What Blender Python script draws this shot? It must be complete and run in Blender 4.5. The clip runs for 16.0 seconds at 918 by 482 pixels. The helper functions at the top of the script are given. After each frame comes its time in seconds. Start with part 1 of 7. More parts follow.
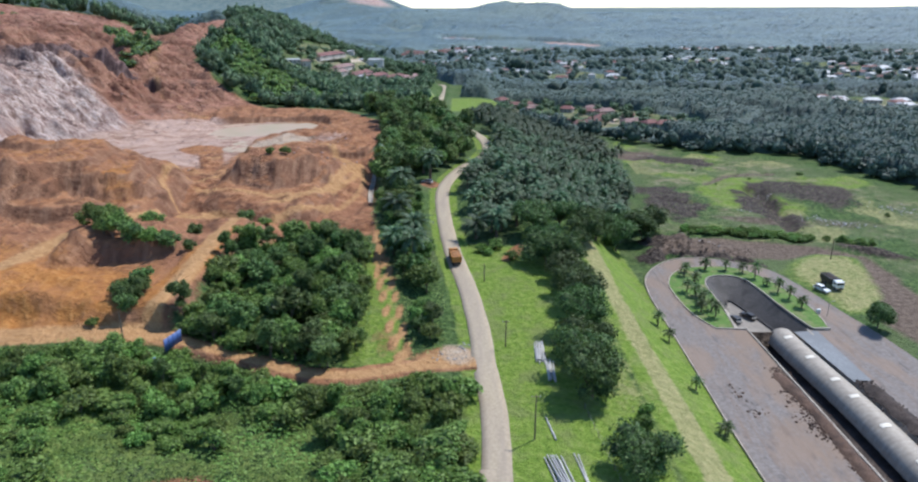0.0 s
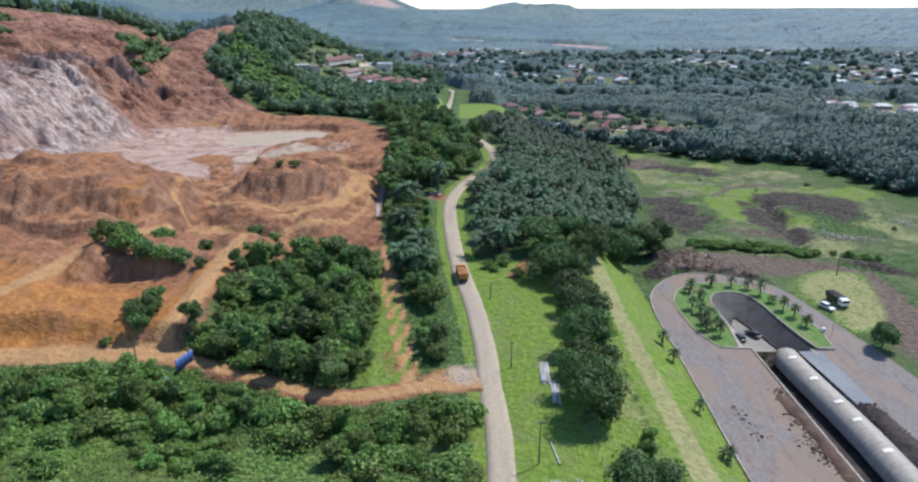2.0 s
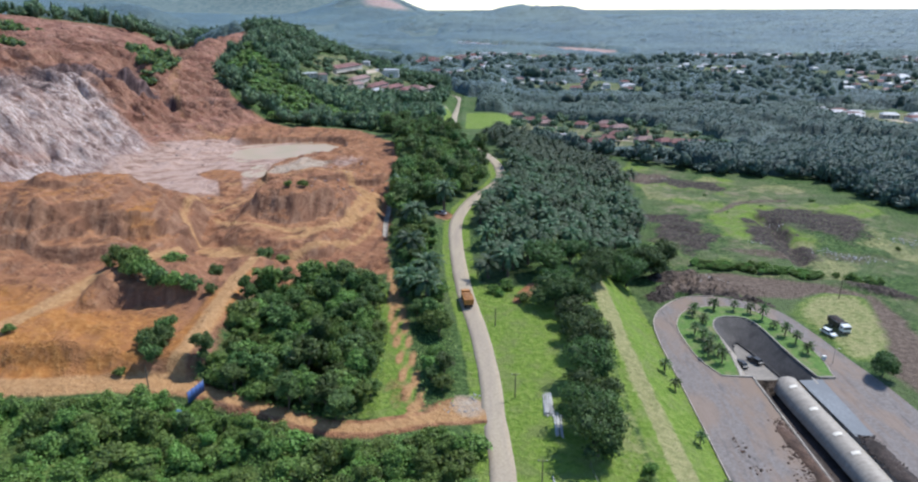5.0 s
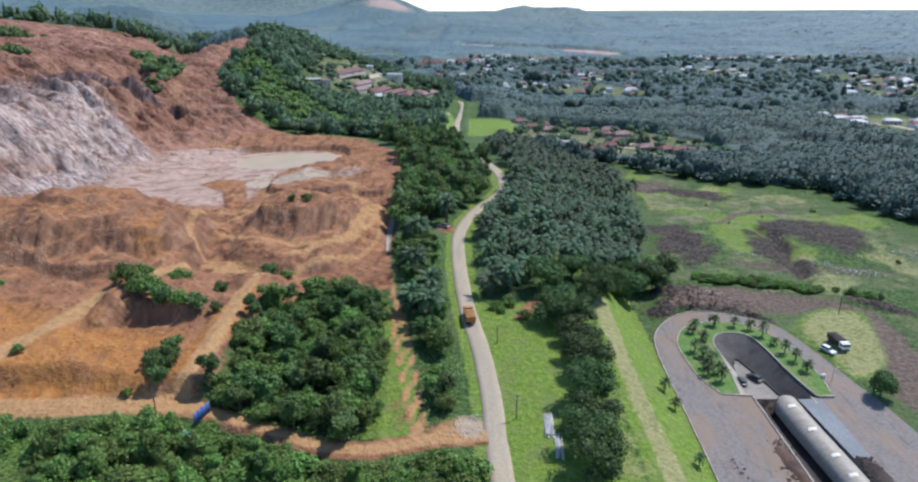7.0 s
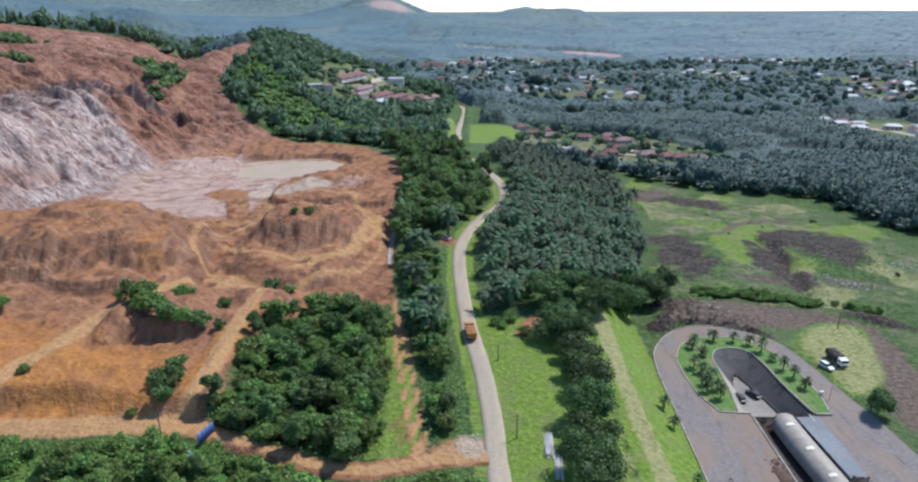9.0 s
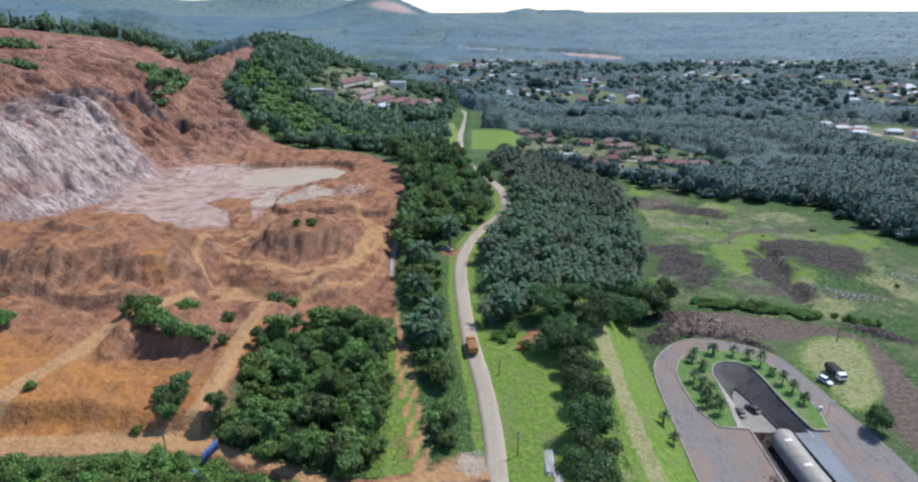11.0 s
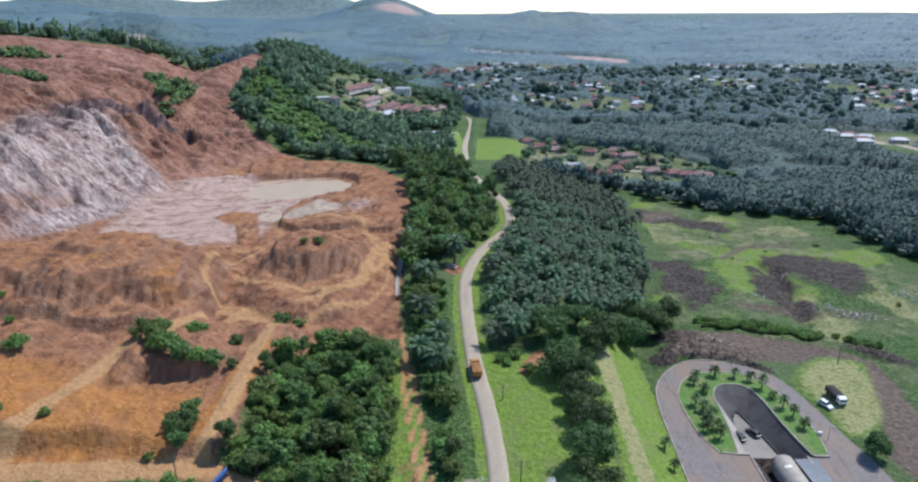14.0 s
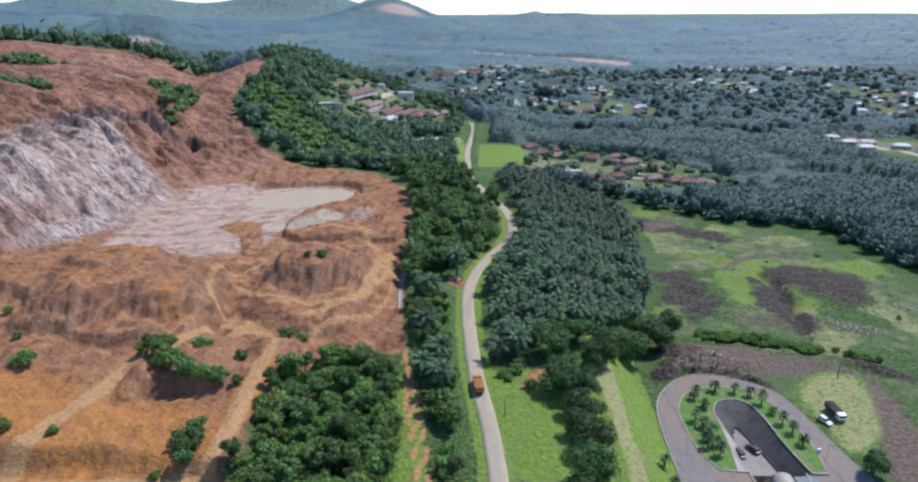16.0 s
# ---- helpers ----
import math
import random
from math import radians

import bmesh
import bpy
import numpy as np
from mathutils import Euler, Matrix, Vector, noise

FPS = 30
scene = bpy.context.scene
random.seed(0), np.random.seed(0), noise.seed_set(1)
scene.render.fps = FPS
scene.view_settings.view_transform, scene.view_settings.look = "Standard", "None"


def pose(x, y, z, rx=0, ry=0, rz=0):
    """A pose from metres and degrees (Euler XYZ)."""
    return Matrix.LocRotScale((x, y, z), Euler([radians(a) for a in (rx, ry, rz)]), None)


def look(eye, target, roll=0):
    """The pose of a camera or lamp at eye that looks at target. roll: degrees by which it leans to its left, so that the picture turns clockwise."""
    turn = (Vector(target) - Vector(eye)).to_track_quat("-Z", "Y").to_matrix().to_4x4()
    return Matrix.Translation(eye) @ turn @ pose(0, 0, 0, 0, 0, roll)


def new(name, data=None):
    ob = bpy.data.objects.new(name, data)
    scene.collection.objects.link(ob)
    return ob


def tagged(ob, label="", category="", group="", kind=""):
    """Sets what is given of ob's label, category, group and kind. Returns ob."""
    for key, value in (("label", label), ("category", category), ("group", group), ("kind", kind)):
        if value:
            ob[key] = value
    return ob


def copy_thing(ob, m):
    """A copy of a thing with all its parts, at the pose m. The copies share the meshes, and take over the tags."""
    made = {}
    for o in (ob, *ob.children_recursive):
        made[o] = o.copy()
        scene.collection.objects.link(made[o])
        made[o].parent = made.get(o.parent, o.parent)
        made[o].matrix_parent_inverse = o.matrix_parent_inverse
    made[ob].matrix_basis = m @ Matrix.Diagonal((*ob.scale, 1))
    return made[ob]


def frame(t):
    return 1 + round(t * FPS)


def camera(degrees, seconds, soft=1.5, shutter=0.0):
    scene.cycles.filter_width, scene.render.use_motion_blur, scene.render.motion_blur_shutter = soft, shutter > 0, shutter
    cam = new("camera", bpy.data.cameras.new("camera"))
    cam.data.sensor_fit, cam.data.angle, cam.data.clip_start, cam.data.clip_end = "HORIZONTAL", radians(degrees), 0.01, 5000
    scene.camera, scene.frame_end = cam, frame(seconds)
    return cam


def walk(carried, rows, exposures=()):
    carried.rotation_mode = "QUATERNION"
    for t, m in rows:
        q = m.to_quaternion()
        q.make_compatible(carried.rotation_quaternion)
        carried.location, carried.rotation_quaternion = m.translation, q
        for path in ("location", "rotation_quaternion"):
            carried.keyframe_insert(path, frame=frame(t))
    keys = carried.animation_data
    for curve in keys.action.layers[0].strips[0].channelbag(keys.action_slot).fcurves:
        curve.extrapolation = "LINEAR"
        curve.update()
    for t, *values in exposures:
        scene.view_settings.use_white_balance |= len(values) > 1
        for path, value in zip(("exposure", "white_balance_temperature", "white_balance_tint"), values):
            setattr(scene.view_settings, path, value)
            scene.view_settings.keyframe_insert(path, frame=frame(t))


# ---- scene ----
# a drone that climbs forty metres straight up while it turns a little to its left
cam = camera(68.03, 16.0, soft=2.3)
PITCH, ROLL = -18.75, 0.10
ROWS = [
    (0.0, 0.00, -0.00, 62.00, 0.00),
    (0.5, 0.08, -0.11, 63.22, 0.21),
    (1.0, 0.16, -0.21, 64.46, 0.39),
    (1.5, 0.22, -0.30, 65.69, 0.55),
    (2.0, 0.26, -0.37, 66.93, 0.70),
    (2.5, 0.29, -0.44, 68.17, 0.82),
    (3.0, 0.34, -0.51, 69.43, 0.95),
    (3.5, 0.40, -0.57, 70.68, 1.03),
    (4.0, 0.45, -0.64, 71.94, 1.11),
    (6.5, 0.55, -0.95, 78.40, 1.45),
    (7.0, 0.58, -0.98, 79.69, 1.50),
    (7.5, 0.60, -0.99, 80.97, 1.55),
    (8.0, 0.63, -1.00, 82.23, 1.58),
    (8.5, 0.66, -1.00, 83.46, 1.60),
    (9.0, 0.67, -1.01, 84.65, 1.63),
    (11.5, 0.69, -1.22, 90.32, 1.83),
    (12.0, 0.69, -1.29, 91.52, 1.90),
    (12.5, 0.69, -1.37, 92.77, 1.98),
    (13.0, 0.69, -1.45, 94.06, 2.07),
    (13.5, 0.68, -1.52, 95.38, 2.12),
    (14.0, 0.67, -1.58, 96.72, 2.18),
    (14.5, 0.67, -1.64, 98.05, 2.23),
    (15.0, 0.67, -1.71, 99.37, 2.29),
    (15.5, 0.68, -1.78, 100.69, 2.35),
    (16.0, 0.69, -1.86, 102.00, 2.40),
]
walk(cam, [(t, pose(x, y, z, 90 + PITCH, ROLL, yaw)) for t, x, y, z, yaw in ROWS], exposures=[(0, 0.56, 6200, 10), (16, 0.48, 5950, 10)])


# ---- world, sun, exposure ----
SUN_EL, SUN_AZ = 56.0, 54.0          # degrees above the horizon; degrees clockwise from straight ahead
world = bpy.data.worlds.new("sky")
world.use_nodes = True
scene.world = world
wn, wl = world.node_tree.nodes, world.node_tree.links
sky = wn.new("ShaderNodeTexSky")
sky.sky_type, sky.sun_disc = "NISHITA", False
sky.sun_elevation, sky.sun_rotation = radians(SUN_EL), radians(SUN_AZ)
sky.air_density, sky.dust_density, sky.ozone_density = 1.0, 0.0, 5.0
wn["Background"].inputs["Strength"].default_value = 0.135
wl.new(sky.outputs[0], wn["Background"].inputs["Color"])
lamp = bpy.data.lights.new("sun", "SUN")
lamp.energy, lamp.angle, lamp.color = 3.6, radians(0.6), (1.0, 0.96, 0.90)
sun = new("sun", lamp)
sun.matrix_world = look((0, 0, 0), (-math.sin(radians(SUN_AZ)) * math.cos(radians(SUN_EL)),
                                    -math.cos(radians(SUN_AZ)) * math.cos(radians(SUN_EL)), -math.sin(radians(SUN_EL))))


# ---- numbers and noise ----
def sstep(a, b, v):
    k = np.clip((np.asarray(v, float) - a) / (b - a), 0, 1)
    return k * k * (3 - 2 * k)


def value_noise(x, y, seed=0):
    """Smooth noise in -1..1 on a lattice of one metre."""
    xi, yi = np.floor(x).astype(np.int64), np.floor(y).astype(np.int64)
    fx, fy = x - xi, y - yi
    fx, fy = fx * fx * (3 - 2 * fx), fy * fy * (3 - 2 * fy)

    def h(a, b):
        n = (a * 374761393 + b * 668265263 + seed * 974711) & 0x7fffffff
        n = ((n ^ (n >> 13)) * 1274126177) & 0x7fffffff
        return ((n ^ (n >> 16)) & 0xffff) / 32767.5 - 1
    return (h(xi, yi) * (1 - fx) + h(xi + 1, yi) * fx) * (1 - fy) + (h(xi, yi + 1) * (1 - fx) + h(xi + 1, yi + 1) * fx) * fy


def fbm(x, y, size, octaves=4, seed=0):
    out, amp, tot = 0, 1.0, 0.0
    for k in range(octaves):
        c, s = math.cos(0.7 * k), math.sin(0.7 * k)
        out = out + amp * value_noise((c * x + s * y) / size + 17 * k, (c * y - s * x) / size - 9 * k, seed + k)
        tot, amp, size = tot + amp, amp * 0.5, size * 0.5
    return out / tot


def crowns(x, y, cell, seed=0):
    """Crowns of trees packed side by side: height 0..1 under the tallest crown at a place."""
    x, y = (0.83 * x + 0.56 * y) / cell, (0.83 * y - 0.56 * x) / cell
    xi, yi = np.floor(x).astype(np.int64), np.floor(y).astype(np.int64)
    best = np.zeros(x.shape)
    for i in (-1, 0, 1):
        for j in (-1, 0, 1):
            n = ((xi + i) * 374761393 + (yi + j) * 668265263 + seed * 974711) & 0x7fffffff
            n = ((n ^ (n >> 13)) * 1274126177) & 0x7fffffff
            n = n ^ (n >> 16)
            jx, jy, k = (n & 255) / 255, ((n >> 8) & 255) / 255, ((n >> 16) & 255) / 255
            d2 = (x - xi - i - jx) ** 2 + (y - yi - j - jy) ** 2
            best = np.maximum(best, (0.35 + 0.65 * k) * np.sqrt(np.clip(1 - d2 / (0.5 + 0.7 * k) ** 2, 0, 1)))
    return best


def gauss(x, y, cx, cy, rx, ry, turn=0.0, power=2):
    c, s = math.cos(radians(turn)), math.sin(radians(turn))
    u, v = (c * (x - cx) + s * (y - cy)) / rx, (c * (y - cy) - s * (x - cx)) / ry
    return np.exp(-np.sqrt(u * u + v * v) ** power)


def inside(x, y, poly):
    """Metres inside a closed outline (outside: minus)."""
    x, y = np.asarray(x, float), np.asarray(y, float)
    best, odd = np.full(x.shape, 1e9), np.zeros(x.shape, bool)
    for (ax, ay), (bx, by) in zip(poly, poly[1:] + poly[:1]):
        dx, dy = bx - ax, by - ay
        k = np.clip(((x - ax) * dx + (y - ay) * dy) / (dx * dx + dy * dy), 0, 1)
        best = np.minimum(best, np.hypot(x - ax - k * dx, y - ay - k * dy))
        cross = (ay > y) != (by > y)
        odd ^= cross & (x < ax + (y - ay) * dx / (dy if dy else 1e-9))
    return np.where(odd, best, -best)


def along(x, y, line):
    """Metres to an open line."""
    best = np.full(np.shape(x), 1e9)
    for (ax, ay), (bx, by) in zip(line, line[1:]):
        dx, dy = bx - ax, by - ay
        k = np.clip(((x - ax) * dx + (y - ay) * dy) / (dx * dx + dy * dy), 0, 1)
        best = np.minimum(best, np.hypot(x - ax - k * dx, y - ay - k * dy))
    return best


def smooth_line(pts, step=2.0, closed=False):
    """A rounded line through the points, at even steps (Catmull-Rom)."""
    p = [Vector(q) for q in pts]
    n, out = len(p), []
    for i in range(n if closed else n - 1):
        a, b, c, d = (p[(i - 1) % n], p[i], p[(i + 1) % n], p[(i + 2) % n]) if closed else \
            (p[max(i - 1, 0)], p[i], p[i + 1], p[min(i + 2, n - 1)])
        m = max(2, int((c - b).length / step))
        for k in range(m):
            t = k / m
            out.append(0.5 * (2 * b + (c - a) * t + (2 * a - 5 * b + 4 * c - d) * t * t + (3 * b - a - 3 * c + d) * t ** 3))
    return out if closed else out + [p[-1]]


def smooth_xy(pts, step=4.0):
    return [(p.x, p.y) for p in smooth_line(pts, step)]


# ---- the plan: lines and outlines in metres ----
ROAD = [(6, -900), (5, -200), (5.2, 60), (5.6, 83), (6, 102), (4.8, 120), (4.4, 132), (2.0, 154), (-2.0, 179), (-5.0, 210), (-6.0, 237),
        (-3.2, 258), (2.5, 278), (9, 293), (13, 310), (12, 337), (6, 365), (-4, 400), (-11, 443), (-14, 500), (-16, 560), (-17, 727), (-60, 830)]
TRACK = [(3, 119), (-9, 117.5), (-20, 113.5), (-29, 113.5), (-44, 118.5), (-58, 121), (-66, 120), (-79, 118.5), (-100, 116), (-150, 108), (-260, 90)]
TRACK_UP = [(-62.5, 120.5), (-61.2, 126), (-61.2, 137), (-62.2, 153), (-63.3, 168), (-63.2, 178), (-63, 187), (-72, 197), (-86, 203)]
TRACK_LEFT = [(-120, 106), (-105, 121), (-101, 141), (-97, 164), (-88, 186), (-78, 202)]
RUT_A = [(-12, 119), (-13, 124), (-16.8, 142), (-20.4, 160), (-23, 178)]
RUT_B = [(-10, 121), (-14.2, 144), (-19, 168), (-24, 186), (-29, 215), (-33, 250), (-35, 290)]
QUARRY = [(-24, 186), (-30, 233), (-34, 279), (-35, 313), (-44, 374), (-70, 416), (-113, 439), (-172, 482), (-204, 540), (-212, 600), (-218, 680), (-240, 740),
          (-420, 760), (-640, 660), (-640, 250), (-420, 106), (-100, 113), (-62, 117), (-57.5, 128), (-56.5, 150), (-57.5, 168), (-42, 187)]
THICKET = [(-110, 108), (-62, 116), (-45, 115.5), (-29, 110), (-18, 110.5), (-8, 113), (1, 109), (2, 60), (-20, 40), (-150, 40), (-150, 104)]
BLOCK = [(-58, 124), (-48, 119.8), (-30, 115.0), (-19.5, 116.5), (-21, 150), (-25, 172), (-32, 183), (-46, 184), (-55, 175), (-58.5, 165), (-57.5, 150), (-57, 136)]
STRIP = [(-9, 123), (-4, 124), (-4, 140), (-6.5, 160), (-10.5, 190), (-12, 222), (-20, 238), (-29, 238), (-26, 200), (-16.5, 164), (-11, 138)]
NORTH_STRIP = [(-29, 240), (-14, 248), (-6, 270), (4, 292), (8, 312), (6, 345), (-6, 380), (-18, 430), (-60, 432), (-45, 385), (-36, 330), (-33, 280)]
PALMS = [(4, 206), (4, 187), (12, 183), (18, 198), (34, 212), (60, 236), (68, 262), (76, 305), (82, 345), (80, 400), (60, 448), (12, 462), (6, 420),
         (16, 360), (19, 316), (14, 296), (4, 268), (1, 240)]
VERGE = [(8, 60), (19, 60), (22, 100), (18, 118), (18, 140), (17, 168), (9, 182), (2, 184), (2, 172), (5, 152), (7.5, 130)]
FIELD = [(62, 226), (72, 262), (80, 300), (86, 345), (88, 395), (96, 415), (138, 370), (182, 358), (186, 312), (198, 270), (240, 230), (240, 160), (150, 150), (122, 200), (90, 222)]
LOT = [(98, 184), (104, 193), (113, 199), (120, 197), (118, 182), (112, 168), (101, 160)]
PIT = [(66, 147.5), (67, 155), (68, 167), (68.4, 175), (71, 180.5), (76, 182), (80, 180), (81.8, 173), (82.8, 160), (84.6, 147.5)]
LOOP_OUT = [(50, 60), (49.5, 100), (50, 125), (50.5, 150), (51, 168), (53, 180), (59, 190), (68, 196.5), (80, 195.5), (90.5, 187.5), (94.5, 174), (97, 157), (99.5, 140), (102, 100), (104, 60)]
LOOP_IN = [(61.5, 148), (58.6, 156), (57.8, 167), (58.4, 176), (62.5, 184.5), (69, 188.6), (79, 189), (85, 184.4), (88.8, 172), (90, 158), (88.6, 148)]
DARK_HEAPS = [(59, 197, 5, 4, 2.4, 30), (67, 204, 8, 5, 3.0, 10), (76, 209, 8, 6, 2.8, 0), (75, 199.5, 9, 2.4, 2.6, -4), (86, 194.5, 8, 2.4, 2.4, -34), (68, 214, 9, 5, 2.6, 0), (86, 206, 8, 5, 1.2, -10)]
BURNT = [[(74, 296), (97, 295), (99, 268), (95, 254), (84, 240), (72, 260)],
         [(130, 302), (152, 306), (171, 288), (162, 262), (145, 250), (139, 272), (129, 280)],
         [(89, 384), (107, 375), (132, 348), (122, 340), (100, 362), (89, 366)],
         [(125, 284), (128, 262), (124, 235), (116, 227), (113, 240), (120, 262)]]
POND = [(-131, 352), (-132, 366), (-129, 376), (-114, 387), (-98, 391), (-86, 392), (-77, 384), (-76, 372), (-82, 360), (-93, 352), (-104, 347), (-118, 346)]
BENCH = [(-140, 384), (-128, 390), (-108, 396), (-86, 397), (-75, 388), (-71, 374), (-76, 356), (-88, 347), (-96, 330), (-98, 312), (-94, 296), (-80, 286), (-40, 290), (-30, 330), (-44, 400), (-90, 436), (-150, 430)]
RIDGE = [(-168, 190), (-150, 183), (-141, 181), (-128, 174), (-119, 173), (-112, 177), (-106, 185), (-99, 189), (-91, 195), (-90, 208), (-96, 222), (-110, 236), (-132, 240), (-152, 232), (-172, 214)]
MOUND = [(-84, 233), (-75, 224), (-63, 217), (-53, 222), (-47, 237), (-50, 256), (-62, 268), (-78, 268), (-86, 252)]
TERRACE = [(-88, 216), (-77, 204), (-65, 196.5), (-54, 193), (-44, 200), (-40, 225), (-43, 262), (-60, 285), (-84, 277), (-91, 240)]
STEM = [(-112, 318), (-105, 300), (-97, 274), (-106, 272), (-117, 300)]
SHELF = [(-97, 312), (-86, 335), (-70, 331), (-72, 320), (-84, 304), (-94, 298)]
HUMP = [(-132, 313), (-127, 323), (-112, 320), (-106, 306), (-117, 301)]
MUDFLAT = [(-166, 268), (-128, 258), (-104, 276), (-97, 312), (-96, 332), (-84, 350), (-80, 362), (-104, 392), (-133, 388), (-150, 396), (-168, 372), (-174, 330)]
PINK_STRIP = [(125, 1930), (120, 1800), (210, 1690), (330, 1560), (352, 1730), (240, 1850)]
CLEAR = [[(-25, 480), (30, 480), (34, 590), (-28, 590)], [(30, 505), (70, 470), (125, 452), (172, 440), (180, 500), (140, 575), (80, 615), (38, 625)], [(-165, 610), (-40, 640), (-34, 800), (-70, 880), (-155, 880), (-165, 720)],
         [(-70, 530), (-30, 535), (-30, 590), (-66, 590)], [(322, 525), (430, 525), (440, 715), (330, 715)],
         [(-55, 1880), (115, 1790), (125, 1940), (-45, 2030)], [(-125, 1330), (5, 1330), (10, 1470), (-115, 1500)]]
VILLAGE_LANES = [([(20, 480), (60, 500), (110, 495), (170, 462)], 2.2), ([(66, 500), (72, 540), (60, 590)], 1.8), ([(110, 495), (128, 540), (118, 580)], 1.6), ([(-30, 640), (-80, 700), (-150, 712)], 2.5),
                 ([(-116, 690), (-124, 790), (-118, 840)], 3), ([(374, 530), (378, 610), (372, 640), (360, 712)], 4.5), ([(-22, 590), (-50, 570), (-64, 545)], 2)]
PIT_Z, APRON_Z = -14.6, -10.5


def road_z(y):
    return np.interp(y, [-3000, 100, 125, 160, 225, 330, 400, 440, 560, 850, 1200], [-4.2, -4.2, -3.8, -2.2, 0.3, 1.0, 0.0, -3, -9, -15, -20])


def ground(x, y):
    """Height of the land."""
    x, y = np.asarray(x, float), np.asarray(y, float)
    wob = fbm(x, y, 26, 3, 5)
    far = sstep(1900, 4800, np.hypot(x, y))
    # valley floor on the right, road ridge in the middle
    z_right = np.interp(y, [0, 150, 220, 300, 400, 560, 700, 1100, 1700], [-10.6, -10.6, -12, -13, -14.5, -17, -24, -25, -20])
    near = 1 - sstep(190, 250, y)
    lo, hi = 37 * near + 14 * (1 - near), 51 * near + 64 * (1 - near)
    k = np.clip((x - lo) / (hi - lo), 0, 1)
    z = road_z(y) - 1.6 * sstep(12, 40, x) * near
    z = z + (z_right - z) * k * k * (3 - 2 * k)
    # low ground left of the road, up to the pit floor
    z_left = np.interp(y, [0, 100, 118, 175, 195, 230, 420, 520, 700, 1100], [-6, -6, -3.5, -1.5, 1.2, 1.6, 1.8, -2, -8, -22])
    z = np.where(x < 0, z + (z_left - z) * sstep(-3, -24, x), z)
    z = z + 6.5 * sstep(-42, -74, x) * (1 - sstep(128, 160, y))
    # plateau of red earth with its bank towards the track
    edge = 121.5 + 2.2 * value_noise(x / 9, y * 0, 3)
    ends = 184 + 46 * sstep(-84, -102, x)
    plat = sstep(-51, -62, x) * (1 - sstep(0, 1, (y - ends) / (10 + 14 * sstep(-84, -102, x))))
    lift = (np.interp(x, [-160, -110, -84, -70], [12.5, 9.5, 7.4, 6.4]) - z) * plat * sstep(edge - 1.0, edge + 3.6, y)
    z = z + np.where(lift > 0, lift, lift * 0.6)
    z = z + 5.0 * sstep(-104, -140, x) * sstep(140, 185, y) * (1 - sstep(205, 250, y))
    # long gullied spoil ridge and its lower step
    warp = 3.0 * value_noise(x / 17, y / 17, 20)
    ribs = 1.3 * (np.abs(value_noise((x + warp) / 3.6 + 0.10 * y, y / 40, 21)) - 0.3) + 0.8 * (np.abs(value_noise((x - warp) / 1.9 + 0.14 * y, y / 30, 22)) - 0.3) + 1.6 * value_noise(x / 11, y / 14, 23)
    h_r = np.interp(x, [-170, -146, -128, -112, -100, -90], [3.0, 4.5, 9.0, 10.5, 8.0, 5.0])
    z = z + h_r * sstep(-0.05, 1.0, (inside(x, y, RIDGE) + 2.2 * ribs) / (h_r * 1.45))
    z = z + 2.2 * gauss(x, y, -130, 205, 12, 6, -8, 6) + 1.2 * fbm(x, y, 9, 3, 24) * sstep(2, 12, inside(x, y, RIDGE))
    z = z + 3.2 * gauss(x, y, -118, 178, 24, 8, 8, 8) * sstep(-1.5, 1.5, (y - 172.5) + 1.6 * value_noise(x / 7, y / 9, 24))
    # dug pocket behind the orange bank
    wav = 1.4 * value_noise(x / 4.0, y / 9, 25)
    z = z - 2.6 * gauss(x, y + wav, -84, 148, 13, 7.5, 6, 5) + 2.8 * gauss(x, y + wav, -83, 163, 14, 9.0, 6, 7) + 2.6 * gauss(x, y, -93, 152, 2.6, 5, 0, 5)
    # mounds on the pit floor
    z = z + 4.2 * np.clip((inside(x, y, TERRACE) + 1.3 * ribs) / 6.5, 0, 1) + 8.2 * sstep(-0.1, 1.0, (inside(x, y, MOUND) + 1.5 * ribs) / 12.5)
    z = z - 2.4 * gauss(x, y, -64, 260, 13, 4.5, -12, 8)
    z = z + 2.0 * gauss(x, y, -46, 252, 9, 38, 8, 3) + 2.2 * gauss(x, y, -62, 306, 16, 30, -20, 8) + 1.6 * gauss(x, y, -50, 345, 14, 30, -10, 5)
    z = z + 3.4 * gauss(x, y, -112, 234, 18, 8, 0, 5) + 2.4 * np.clip((inside(x, y, HUMP) + 0.6 * value_noise(x / 3, y / 3, 28)) / 2.2, 0, 1)
    # bench round the pond
    wash = np.maximum(sstep(-14, 2, inside(x, y, POND)), gauss(x, y, -128, 318, 26, 40, -14, 6))
    z = z + (0.9 - z) * 0.8 * wash * (1 - sstep(0, 10, np.interp(y, [275, 320, 400, 450], [-192, -168, -166, -141]) - x))
    shore = inside(x, y, BENCH) + 1.2 * fbm(x, y, 7, 3, 26)
    z = z + 2.7 * sstep(-0.6, 1.8, shore) * (1 - 0.6 * sstep(6, 26, shore))
    z = z + (0.2 - z) * sstep(-1.0, 2.0, inside(x, y, POND) + 0.8 * value_noise(x / 4, y / 4, 27))
    z = z - 1.6 * sstep(3.2, 1.0, along(x, y, [(-30, 222), (-34, 262), (-35, 300), (-36, 320)]))
